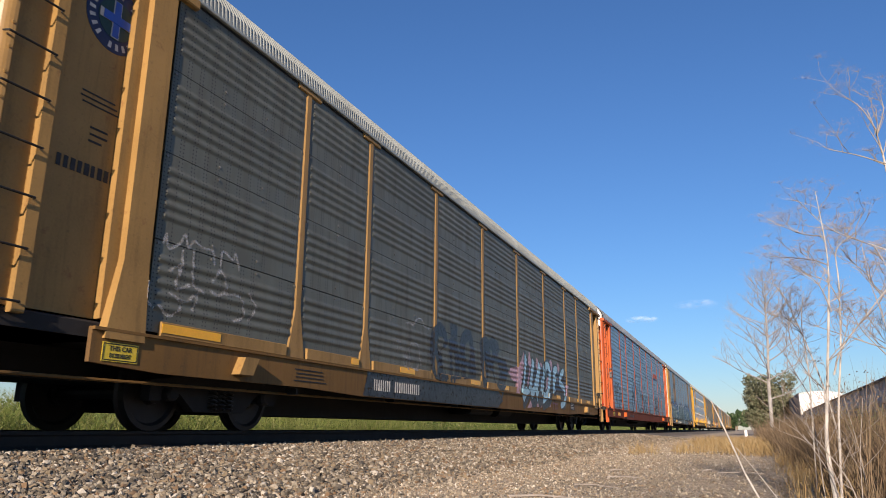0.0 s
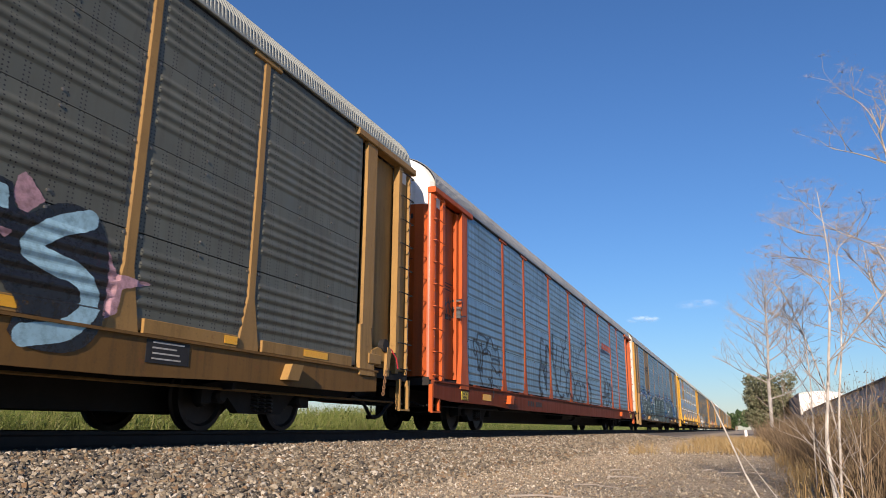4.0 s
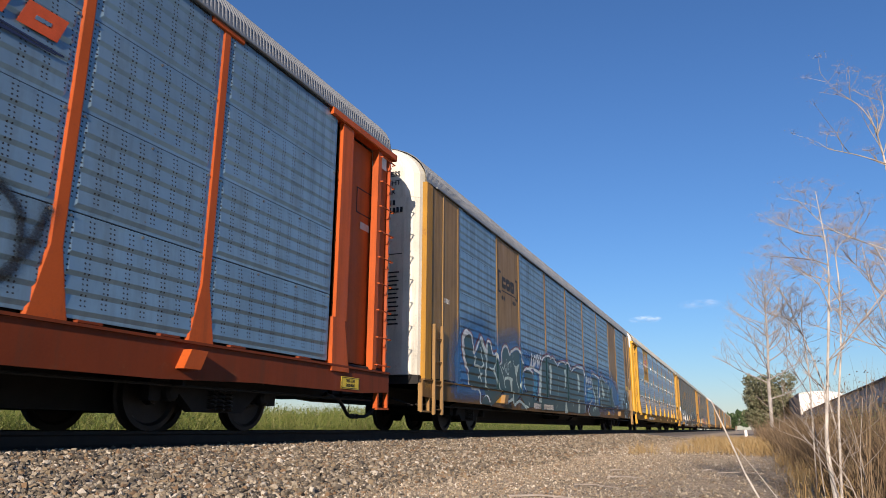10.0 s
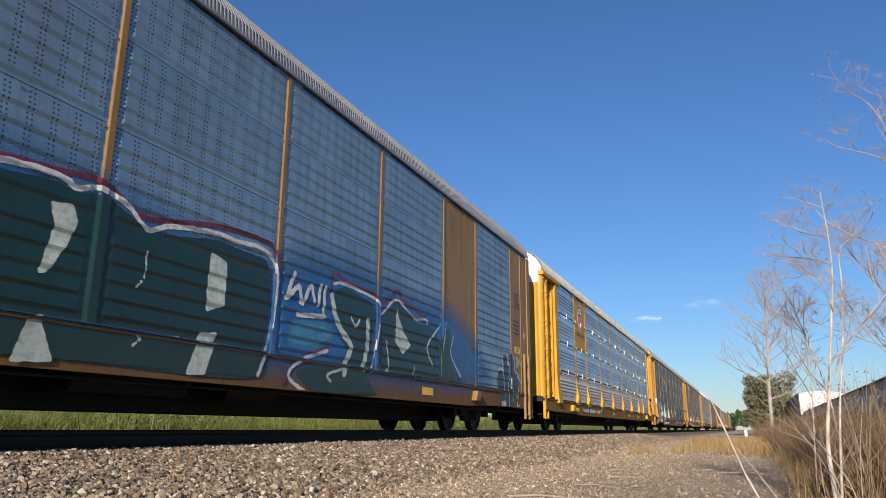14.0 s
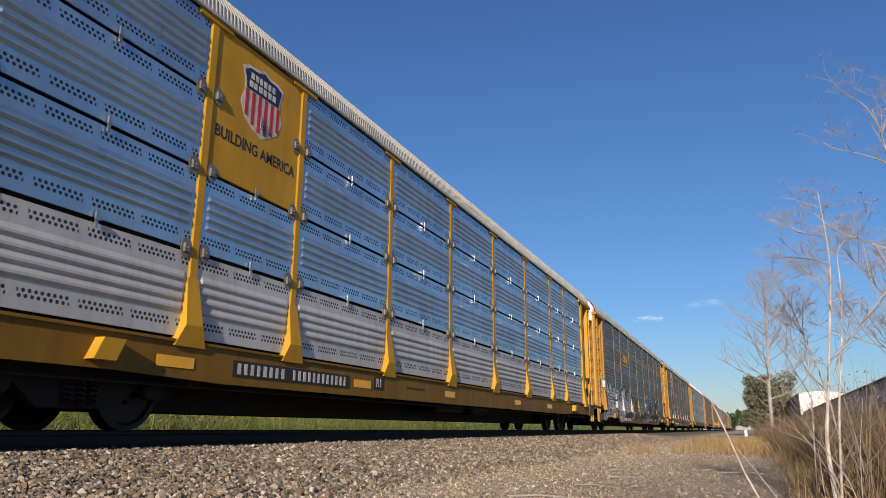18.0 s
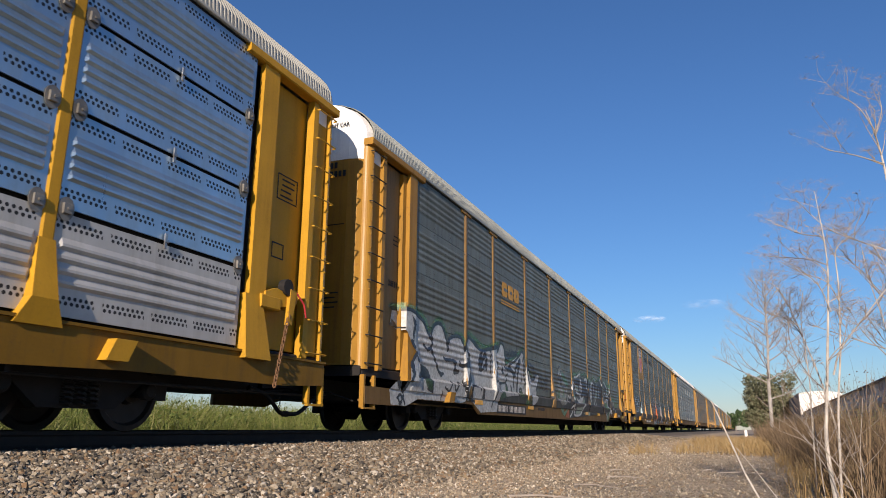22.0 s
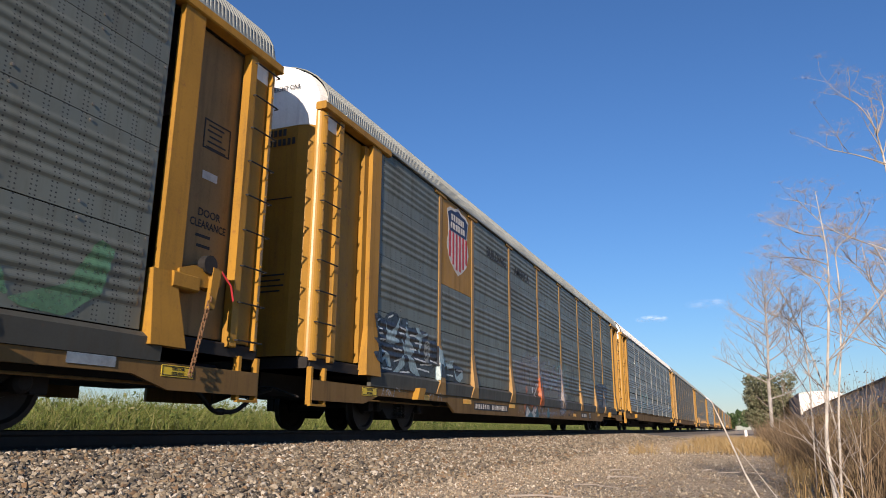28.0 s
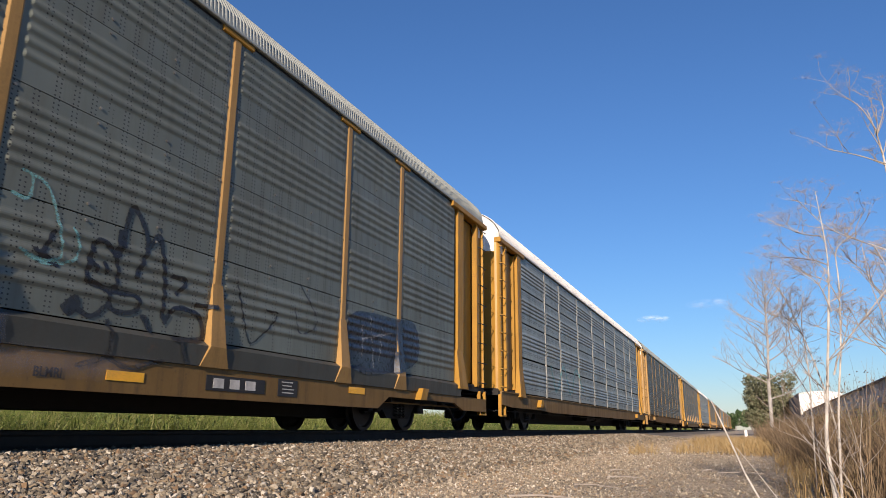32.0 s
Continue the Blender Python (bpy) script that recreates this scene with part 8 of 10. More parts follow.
spray(FLEET[3][0], KINDS[3][0], "white sprayed scrawl", "spray_white", 7,
      stroke(0.1, (-6.09, 2.11), (-6.16, 1.87), (-6.38, 1.72)),
      stroke(0.1, (-6.38, 1.71), (-5.9, 1.8)),
      stroke(0.08, (-5.94, 1.91), (-5.84, 2.08), (-5.73, 2.1), (-5.76, 1.9), (-5.91, 1.85)),
      stroke(0.08, (-5.65, 1.91), (-5.56, 2.14)),
      stroke(0.08, (-5.45, 1.83), (-5.42, 2.17), (-5.29, 1.91), (-5.13, 2.25)),
      stroke(0.08, (-5.88, 1.72), (-5.49, 1.69), (-5.18, 1.63)),
      stroke(0.08, (-5.15, 2.15), (-5.06, 2.07)),
      stroke(0.07, (1.8, 2.11), (1.71, 1.91), (1.62, 1.74)),
      stroke(0.07, (1.66, 1.75), (1.93, 1.95), (1.97, 1.73)),
      stroke(0.07, (2.02, 1.72), (2.23, 2.01), (2.31, 1.8)),
      stroke(0.07, (2.42, 1.76), (2.47, 2.06)),
      stroke(0.07, (2.56, 1.7), (2.6, 2.06)),
      stroke(0.07, (1.92, 1.55), (2.6, 1.62)), cy=0.022, cz=0.014)
spray(FLEET[3][0], KINDS[3][0], "turquoise spray wash", "spray_sky_mist", 2,
      fill((-6.07, 1.53), (-5.8, 1.72), (-5.41, 1.59), (-5.49, 1.17), (-5.7, 0.86), (-6.15, 0.82), (-6.07, 1.1)),
      fill((1.76, 1.5), (2.58, 1.59), (3, 1.38), (2.62, 1.15), (2.03, 1.05), (1.69, 1.15)),
      fill((-6.23, 1.52), (-5.76, 1.77), (-5.43, 1.52), (-5.7, 0.93), (-6.19, 0.98)))
spray(FLEET[3][0], KINDS[3][0], "black sprayed blocks", "spray_black", 2,
      poly((10.65, 1.35), (10.7, 1.43), (10.83, 1.48), (11.05, 1.47), (11.15, 1.39), (11.26, 0.8), (12.1, 0.87), (11.82, 0.86), (11.93, 0.6), (10.79, 0.55)),
      poly((11.1, 1.8), (11.15, 1.86), (11.29, 1.9), (11.45, 1.83), (11.83, 1.97), (11.96, 1.96), (12.08, 1.75), (12.13, 1.55), (12.4, 1.52), (12.52, 1.36), (12.4, 0.97), (12.24, 0.87), (11.82, 0.85), (11.25, 0.79)))
spray(FLEET[3][0], KINDS[3][0], "pale turquoise sprayed edges", "spray_sky", 3,
      stroke(0.05, (10.65, 1.35), (10.73, 1.45), (10.88, 1.49), (11.05, 1.48), (11.15, 1.4), (11.22, 0.99), (11.23, 0.81)),
      stroke(0.05, (11.52, 1.85), (11.61, 1.7), (11.63, 1.48), (11.58, 1.15), (11.55, 0.95), (11.5, 0.87), (11.53, 0.6)),
      stroke(0.05, (11.74, 1.86), (11.78, 1.68), (11.77, 1.4), (11.83, 1.3), (11.82, 1.07)),
      stroke(0.05, (11.95, 1.96), (12.07, 1.81), (12.12, 1.52), (12.32, 1.5), (12.49, 1.4), (12.48, 1.17), (12.33, 0.91), (12.22, 0.84), (12.08, 0.95), (11.94, 0.98), (11.85, 0.92), (11.84, 0.72)),
      stroke(0.05, (12.31, 1.38), (12.48, 1.38), (12.66, 1.26), (12.71, 1.01), (12.62, 0.94)),
      stroke(0.1, (11.04, 1.8), (11.09, 1.63), (11.12, 1.43)),
      stroke(0.1, (11.53, 1.82), (11.53, 1.68)),
      poly((12.17, 0.7), (12.22, 0.75), (12.31, 0.63), (12.5, 0.7), (12.43, 0.61), (12.21, 0.6)))
spray(FLEET[3][0], KINDS[3][0], "pale sprayed letters and figures", "spray_white", 3,
      stroke(0.035, (12.25, 1.88), (12.3, 1.64)),
      stroke(0.035, (12.21, 1.84), (12.37, 1.92), (12.43, 1.83), (12.31, 1.76), (12.41, 1.71), (12.23, 1.61)),
      stroke(0.035, (12.53, 1.88), (12.51, 1.68)),
      stroke(0.035, (12.39, 1.73), (12.54, 1.88), (12.71, 1.69)),
      stroke(0.035, (12.43, 1.73), (12.67, 1.81)),
      stroke(0.035, (10.89, 0.68), (10.96, 0.7), (10.96, 0.64), (10.89, 0.57), (11.01, 0.59)),
      stroke(0.035, (11.02, 0.67), (11.06, 0.7), (11.08, 0.62), (11.03, 0.61), (11.02, 0.67)),
      stroke(0.035, (11.1, 0.69), (11.13, 0.72), (11.16, 0.63), (11.1, 0.61), (11.1, 0.69)),
      stroke(0.035, (11.22, 0.72), (11.18, 0.65), (11.21, 0.6), (11.25, 0.65), (11.19, 0.66)), cy=0.022, cz=0.014)
spray(FLEET[5][0], KINDS[5][0], "green spray halo", "spray_leaf", 1,
      stroke(0.16, (-12.64, 2.17), (-12.18, 2.23), (-11.78, 2.2), (-11.45, 2.12), (-11.21, 1.92)),
      stroke(0.16, (-11.09, 1.94), (-10.86, 2.15), (-10.58, 2.19), (-10.31, 1.96)),
      stroke(0.16, (-9.8, 2.02), (-9.41, 2.01), (-9.21, 1.84)),
      stroke(0.16, (-9.01, 2.13), (-8.42, 2.02), (-7.88, 1.93), (-6.88, 2.13)),
      stroke(0.16, (-9.11, 2.07), (-8.83, 2.01), (-8.53, 1.94), (-8.17, 1.85), (-7.92, 1.89)),
      stroke(0.16, (-6.76, 2.13), (-6.4, 2.01), (-6.24, 1.7), (-5.75, 1.86), (-5.19, 2.02), (-4.74, 2.22)),
      fill((-8.62, 2.05), (-8.36, 2.06), (-8.17, 1.89), (-8.41, 1.92)),
      stroke(0.14, (-6.44, 1.6), (-6.12, 1.59), (-5.98, 1.73), (-5.57, 1.82), (-5.05, 2.04), (-4.82, 2.16), (-4.61, 2.02)),
      stroke(0.14, (-4.39, 1.95), (-4.13, 1.68), (-3.87, 1.47)),
      stroke(0.14, (1.57, 1.82), (1.82, 2.02), (2.39, 2), (2.84, 2.17), (3.19, 2.02), (3.73, 2.11), (4.12, 1.99), (4.76, 1.89), (5.43, 2.09), (6.07, 1.96), (7.16, 2.28)))
spray(FLEET[5][0], KINDS[5][0], "silver-white spray-painted lettering", "spray_silver", 3,
      poly((-12.58, 2.14), (-12.17, 2.16), (-11.77, 2.13), (-11.52, 2.05), (-11.28, 1.82), (-11.17, 1.79), (-11.08, 1.95), (-10.85, 2.07), (-10.61, 2.08), (-10.4, 1.9), (-10.26, 1.59), (-10.17, 1.87), (-9.79, 1.94), (-9.5, 1.92), (-9.26, 1.69), (-9.06, 2.02), (-8.59, 1.92), (-8.13, 1.82), (-7.49, 1.92), (-7.24, 1.12), (-8.13, 0.53), (-9.13, 0.96), (-9.3, 0.62), (-9.9, 0.46), (-11.92, 0.42), (-12.86, 0.38), (-12.95, 0.7), (-12.73, 0.84), (-12.45, 0.65), (-12.25, 0.91), (-12.22, 1.13), (-11.89, 1.39), (-12.08, 1.55), (-12.27, 1.75), (-12.65, 1.86)),
      poly((-9.07, 2.04), (-8.86, 1.99), (-8.56, 1.92), (-8.22, 1.8), (-7.91, 1.84), (-7.17, 1.99), (-6.97, 2.02), (-6.95, 1.89), (-6.71, 2.14), (-6.52, 2.09), (-6.4, 1.93), (-6.4, 1.6), (-6.06, 1.69), (-5.18, 1.96), (-4.79, 2.13), (-4.62, 2.05), (-4.67, 1.67), (-4.53, 1.33), (-4.47, 1.01), (-5.09, 0.92), (-7.03, 0.79), (-7.18, 0.44), (-8.34, 0.4), (-8.92, 0.63), (-8.97, 1.26)),
      poly((-4.25, 1.66), (-3.96, 1.44), (-3.59, 1.44), (-3.52, 1.55), (-3.1, 1.6), (-3.33, 1.25), (-3.39, 0.94), (-3.59, 0.77), (-3.95, 0.67), (-4.13, 0.79), (-4.09, 1.05), (-4.24, 1.22)),
      poly((-4.51, 1.61), (-4.38, 1.76), (-4.24, 1.22), (-4.2, 0.97), (-4.5, 0.93)))
spray(FLEET[5][0], KINDS[5][0], "black spray outline and shadow", "spray_black", 5,
      stroke(0.075, (-12.58, 2.14), (-12.17, 2.17), (-11.81, 2.12), (-11.52, 2.05), (-11.36, 1.92), (-11.25, 1.79)),
      stroke(0.075, (-11.25, 1.79), (-11.14, 1.76), (-11.08, 1.91), (-10.91, 2.07), (-10.63, 2.1), (-10.44, 1.97), (-10.31, 1.73), (-10.26, 1.61)),
      stroke(0.075, (-10.26, 1.61), (-10.18, 1.85), (-9.73, 1.97), (-9.44, 1.93), (-9.28, 1.71)),
      stroke(0.075, (-9.24, 1.76), (-9.08, 2.02), (-8.76, 1.96), (-8.2, 1.82), (-7, 2)),
      stroke(0.075, (-12.22, 1.13), (-12.08, 1.27), (-11.88, 1.41)),
      stroke(0.075, (-12.19, 1.2), (-12.09, 1.14), (-12.17, 1.05), (-12.08, 1.02), (-12.2, 0.89), (-12.44, 0.67)),
      stroke(0.075, (-11.92, 1.39), (-11.82, 1.27), (-11.6, 1.18), (-11.25, 1.1)),
      stroke(0.075, (-11.31, 1.51), (-11.13, 1.59), (-11.07, 1.75)),
      stroke(0.075, (-11.11, 1.53), (-10.93, 1.35), (-10.73, 1.15), (-10.55, 1.1)),
      stroke(0.075, (-10.47, 1.44), (-10.37, 1.41), (-9.85, 1.41), (-9.91, 1.19), (-9.64, 1.22)),
      stroke(0.075, (-8.23, 1.76), (-8.11, 1.58), (-8.34, 1.37), (-8.08, 1.4), (-7.84, 1.66), (-7.94, 1.8)),
      stroke(0.075, (-9.6, 1.38), (-9.37, 1.36), (-9.08, 1.41), (-9.17, 1.52)),
      stroke(0.075, (-7.49, 1.85), (-7.55, 1.35)),
      stroke(0.075, (-9.13, 1.73), (-9, 1.21), (-9.27, 0.93)),
      poly((-12.69, 1.82), (-12.58, 1.96), (-12.31, 1.79), (-12.45, 1.81)),
      poly((-12.09, 2.08), (-11.96, 2.01), (-11.84, 1.94), (-11.96, 1.77), (-12, 1.56), (-12.06, 1.74), (-11.99, 1.89)),
      poly((-12.17, 1.59), (-12.08, 1.65), (-11.92, 1.5), (-11.98, 1.44)),
      poly((-11.75, 1.15), (-11.6, 1.22), (-11.35, 1.18), (-11.14, 1.04), (-11.11, 0.69), (-11.43, 0.76), (-11.35, 0.89), (-11.57, 0.99), (-11.91, 0.93)),
      poly((-11.54, 1.62), (-11.41, 1.61), (-11.3, 1.51), (-11.45, 1.52)),
      poly((-10.73, 1.15), (-10.39, 1.14), (-10.61, 1.03)),
      poly((-12.73, 0.84), (-12.48, 0.9), (-12.6, 0.66)),
      stroke(0.05, (-10.54, 0.84), (-10.3, 0.79), (-10.08, 0.99), (-9.94, 0.8), (-9.7, 0.99), (-9.47, 0.92), (-9.36, 1.08)),
      stroke(0.05, (-12.65, 0.55), (-12.52, 0.62), (-12.44, 0.57), (-12.38, 0.6)),
      stroke(0.05, (-12.58, 0.53), (-12.53, 0.4), (-12.44, 0.57), (-12.33, 0.46)),
      stroke(0.05, (-10.64, 0.76), (-10.72, 0.49)),
      stroke(0.08, (-9.11, 2.06), (-8.86, 1.99), (-8.56, 1.92), (-8.19, 1.79)),
      stroke(0.08, (-7.95, 1.84), (-7.18, 2), (-6.97, 2.03)),
      stroke(0.08, (-9.2, 1.81), (-9.08, 1.67), (-8.99, 1.59), (-9.28, 1.38), (-9.54, 1.36), (-9.58, 1.43)),
      stroke(0.08, (-9.09, 1.35), (-9.04, 1.27), (-9.28, 1), (-9.31, 0.94)),
      stroke(0.08, (-9.12, 1.13), (-8.89, 1.13), (-8.95, 0.84), (-9.06, 0.71)),
      stroke(0.08, (-9.94, 1.4), (-9.81, 1.4), (-9.86, 1.25), (-9.68, 1.2)),
      stroke(0.08, (-6.96, 1.91), (-6.68, 2.17), (-6.46, 2.1), (-6.38, 1.75)),
      stroke(0.11, (-8.19, 1.77), (-8.32, 1.61), (-8.35, 1.49), (-8.26, 1.39), (-8.19, 1.49)),
      stroke(0.11, (-8.28, 1.56), (-8.05, 1.64), (-7.96, 1.8)),
      stroke(0.11, (-7.94, 1.77), (-7.82, 1.59), (-7.88, 1.41)),
      stroke(0.06, (-7.15, 1.38), (-7.27, 1.16), (-7.12, 1.17), (-7.26, 0.89), (-7.56, 0.55)),
      stroke(0.06, (-7.04, 1.33), (-6.96, 1.61), (-7.09, 1.64)),
      stroke(0.06, (-6.86, 1.13), (-6.31, 1.2), (-6.33, 1.36), (-6.19, 1.4)),
      stroke(0.06, (-6.78, 0.92), (-6.81, 1.13)),
      stroke(0.06, (-8.94, 0.97), (-8.42, 0.96), (-8.41, 0.87)),
      stroke(0.06, (-9, 0.73), (-8.86, 0.64), (-8.3, 0.63)),
      poly((-6.69, 1.36), (-6.65, 1.67), (-6.49, 1.39)),
      poly((-9.43, 0.88), (-9.34, 0.99), (-9.1, 0.62), (-9.28, 0.65)),
      poly((-8.24, 0.95), (-8.11, 1.02), (-8.12, 0.7), (-8.31, 0.68)),
      stroke(0.07, (-6.43, 1.56), (-6.12, 1.54), (-6, 1.67), (-5.56, 1.78), (-5.04, 2), (-4.83, 2.12), (-4.65, 2.01), (-4.72, 1.89)),
      stroke(0.07, (-4.36, 1.87), (-4.21, 1.67), (-3.96, 1.42), (-3.61, 1.44), (-3.53, 1.55), (-3.1, 1.61), (-3.22, 1.37), (-3.42, 1.12)),
      stroke(0.07, (-5.16, 0.86), (-5.12, 1.06), (-4.91, 1.09), (-4.84, 0.95)),
      stroke(0.07, (-4.61, 1.28), (-4.69, 1.14)),
      stroke(0.07, (-5.68, 1.32), (-5.61, 1.1)),
      stroke(0.07, (-4.74, 1.86), (-4.68, 1.39), (-4.54, 1.3), (-4.58, 0.93)),
      stroke(0.12, (-6.09, 1.57), (-5.83, 1.53), (-5.57, 1.42), (-5.46, 1.61), (-5.02, 1.86)),
      stroke(0.12, (-5.05, 1.83), (-5.26, 1.52), (-5.31, 1.28), (-5.37, 0.94)),
      poly((-5.8, 1.43), (-5.48, 1.45), (-5.62, 1.32)),
      poly((-5.68, 1.17), (-5.59, 1.23), (-5.61, 0.96)),
      poly((-4.95, 1.28), (-4.91, 1.53), (-4.85, 1.29)),
      poly((-6.36, 1.17), (-6.21, 1.15), (-6.12, 0.97), (-6.33, 0.98)),
      poly((-5.94, 1.15), (-5.85, 1.14), (-5.76, 0.94), (-5.82, 0.88)),
      poly((-4.4, 1.85), (-4.31, 1.77), (-4.32, 1.21), (-4.42, 1.29)),
      poly((-4.1, 0.77), (-3.93, 0.62), (-3.75, 0.7), (-3.63, 0.78), (-3.67, 0.65), (-3.94, 0.56)))
spray(FLEET[5][0], KINDS[5][0], "green spray fills under the letters", "spray_green_fill", 6,
      poly((-11.56, 0.94), (-11.23, 0.98), (-11.15, 0.75), (-11.4, 0.79)),
      poly((-6.93, 0.86), (-6.63, 0.97), (-6.48, 0.83), (-6.98, 0.72)),
      poly((-5.38, 0.94), (-4.84, 0.98), (-4.99, 0.86)),
      poly((-9.09, 0.54), (-8.85, 0.59), (-8.62, 0.39), (-8.95, 0.42)),
      poly((-4.66, 0.91), (-4.48, 0.77), (-4.37, 0.96), (-4.25, 0.78), (-4.14, 0.99), (-4.1, 0.72), (-4.73, 0.67)),
      poly((-5.12, 0.86), (-5.1, 1.03), (-4.92, 1.05), (-4.85, 0.88)),
      poly((-6.35, 1.1), (-6.23, 1.11), (-6.16, 0.98), (-6.33, 0.97)))
spray(FLEET[5][0], KINDS[5][0], "thin black sprayed words", "spray_black", 2,
      stroke(0.04, (-6.28, 1.98), (-6.22, 1.86), (-6.2, 1.98), (-6.14, 1.88), (-6.12, 2)),
      stroke(0.04, (-6.08, 1.97), (-6.04, 1.91), (-6.01, 1.99)),
      stroke(0.04, (-5.99, 1.96), (-5.96, 1.97)),
      stroke(0.04, (-5.88, 2.08), (-5.94, 2), (-5.88, 1.96), (-5.93, 1.88)),
      stroke(0.04, (-5.82, 2.01), (-5.84, 1.94), (-5.78, 1.94), (-5.77, 2.01), (-5.82, 2.01)),
      stroke(0.04, (-5.74, 2.09), (-5.73, 1.94)),
      stroke(0.04, (-5.67, 2.05), (-5.65, 1.94), (-5.6, 2.02), (-5.67, 2.05)),
      stroke(0.04, (-5.56, 2.05), (-5.55, 1.96)),
      stroke(0.04, (-5.51, 2.06), (-5.51, 1.96), (-5.45, 1.98)),
      stroke(0.04, (-5.49, 2.02), (-5.46, 2.03)),
      stroke(0.04, (-5.41, 2.08), (-5.41, 1.98)),
      stroke(0.04, (-5.41, 2.08), (-5.35, 2.06), (-5.4, 2.03), (-5.34, 1.99)),
      stroke(0.04, (-5.26, 2.18), (-5.32, 2.1), (-5.25, 2.06), (-5.31, 1.99)),
      stroke(0.04, (-6.25, 1.79), (-5.83, 1.87), (-5.19, 1.99)),
      stroke(0.04, (-4.2, 1.85), (-3.92, 1.86), (-3.61, 1.72), (-3.47, 1.63), (-3.79, 1.61), (-4.1, 1.67), (-4.19, 1.79)),
      stroke(0.04, (-4.01, 1.79), (-3.82, 1.81), (-3.65, 1.71), (-3.84, 1.69)),
      stroke(0.04, (-2.98, 1.51), (-2.82, 1.63), (-2.71, 1.5), (-2.91, 1.41)),
      stroke(0.04, (-2.67, 1.59), (-2.53, 1.47), (-2.45, 1.64)),
      stroke(0.04, (-2.8, 1.43), (-2.84, 1.24), (-2.65, 1.38), (-2.54, 1.27), (-2.43, 1.47), (-2.26, 1.35)),
      stroke(0.04, (-3, 1.19), (-2.78, 1.28), (-2.53, 1.17), (-2.15, 1.29)), cy=0.022, cz=0.014)
spray(FLEET[5][0], KINDS[5][0], "pale sprayed face-like oval", "spray_pale_thin", 2,
      fill((-0.83, 1.36), (-0.8, 1.66), (-0.67, 1.9), (-0.51, 2.01), (-0.26, 2.07), (-0.15, 1.95), (-0.07, 1.74), (0.27, 1.57), (0.57, 1.47), (0.53, 1.12), (0.34, 0.91), (-0.11, 0.8), (-0.52, 0.82), (-0.81, 0.96)))
spray(FLEET[5][0], KINDS[5][0], "green sprayed leaves", "spray_leaf_solid", 3,
      poly((-0.08, 1.93), (0.24, 1.82), (0.82, 1.56), (0.58, 1.43), (0.15, 1.6), (-0.08, 1.64)),
      poly((-1.02, 1.33), (-0.8, 1.12), (-0.69, 1.01), (-0.87, 1.11)),
      poly((-0.52, 0.7), (-0.25, 0.73), (-0.06, 0.6), (0.6, 0.72), (-0.04, 0.45), (-0.41, 0.58)),
      poly((-0.66, 1.27), (-0.49, 1.3), (-0.47, 1), (-0.67, 1.03)),
      poly((0, 1.34), (0.15, 1.37), (0.18, 1.08), (0.04, 1.06)),
      poly((1.56, 1.93), (1.81, 2.04), (2.17, 1.97), (1.76, 1.88)),
      poly((1.28, 1.14), (1.48, 1.46), (1.4, 1.08)),
      poly((7.62, 2.09), (7.89, 2.07), (8.26, 1.96), (8.28, 1.84), (7.96, 1.98), (7.64, 1.98)),
      poly((8.27, 2.14), (8.53, 2.14), (8.63, 1.96), (9.05, 1.95), (8.94, 1.8), (8.44, 1.88)),
      poly((8.24, 1.59), (8.52, 1.77), (8.71, 1.79), (8.55, 1.58)),
      poly((9.38, 1.56), (9.91, 1.47), (10.24, 1.4), (10.4, 1.08), (10.07, 1.24), (9.66, 1.37)),
      poly((10.37, 1.09), (10.91, 1.3), (11.21, 1.79), (11.41, 1.73), (11.31, 1.28), (10.94, 1.01), (10.52, 1.03)),
      poly((7.78, 1.15), (8.29, 1.14), (8.48, 0.9), (7.83, 0.86)),
      poly((8.05, 0.75), (8.5, 0.81), (8.59, 0.61), (8.33, 0.39), (7.91, 0.37)),
      poly((8.99, 2), (9.18, 2.02), (9.19, 1.64), (9.06, 1.78)))
spray(FLEET[5][0], KINDS[5][0], "black outlines of the oval", "spray_black", 4,
      stroke(0.05, (-0.2, 1.92), (-0.36, 2.06), (-0.56, 1.99), (-0.74, 1.79), (-0.81, 1.48), (-0.85, 1.13), (-0.77, 0.91), (-0.44, 0.8), (-0.02, 0.8), (0.34, 0.91), (0.53, 1.12)),
      stroke(0.05, (-0.48, 1.67), (-0.41, 1.49), (-0.28, 1.48), (-0.16, 1.6), (-0.06, 1.69)),
      stroke(0.05, (-0.36, 1.44), (-0.2, 1.47), (-0.1, 1.42), (0.18, 1.44), (0.49, 1.45)),
      stroke(0.05, (-0.63, 1.7), (-0.67, 1.56)),
      stroke(0.05, (-0.57, 1.73), (-0.6, 1.58)),
      stroke(0.05, (0.28, 1.35), (0.34, 1.32), (0.28, 1.25)),
      stroke(0.05, (-2.38, 1.51), (-2.24, 1.34), (-2.11, 1.52), (-2.21, 1.57), (-2.25, 1.5)),
      stroke(0.05, (-2.25, 1.18), (-2.07, 1.17)),
      stroke(0.05, (-1.71, 1.1), (-1.68, 1.21), (-1.61, 1.09)),
      stroke(0.05, (-1.58, 1.18), (-1.5, 1.24), (-1.44, 1.15)),
      stroke(0.05, (-1.71, 1.05), (-1.59, 1.02), (-1.61, 0.96)),
      poly((-0.46, 1.76), (-0.39, 1.91), (-0.21, 1.95), (-0.22, 1.72), (-0.31, 1.51), (-0.43, 1.58)))
spray(FLEET[5][0], KINDS[5][0], "white glint", "spray_white", 5,
      fill((-0.4, 1.86), (-0.32, 1.89), (-0.31, 1.77), (-0.37, 1.73)))
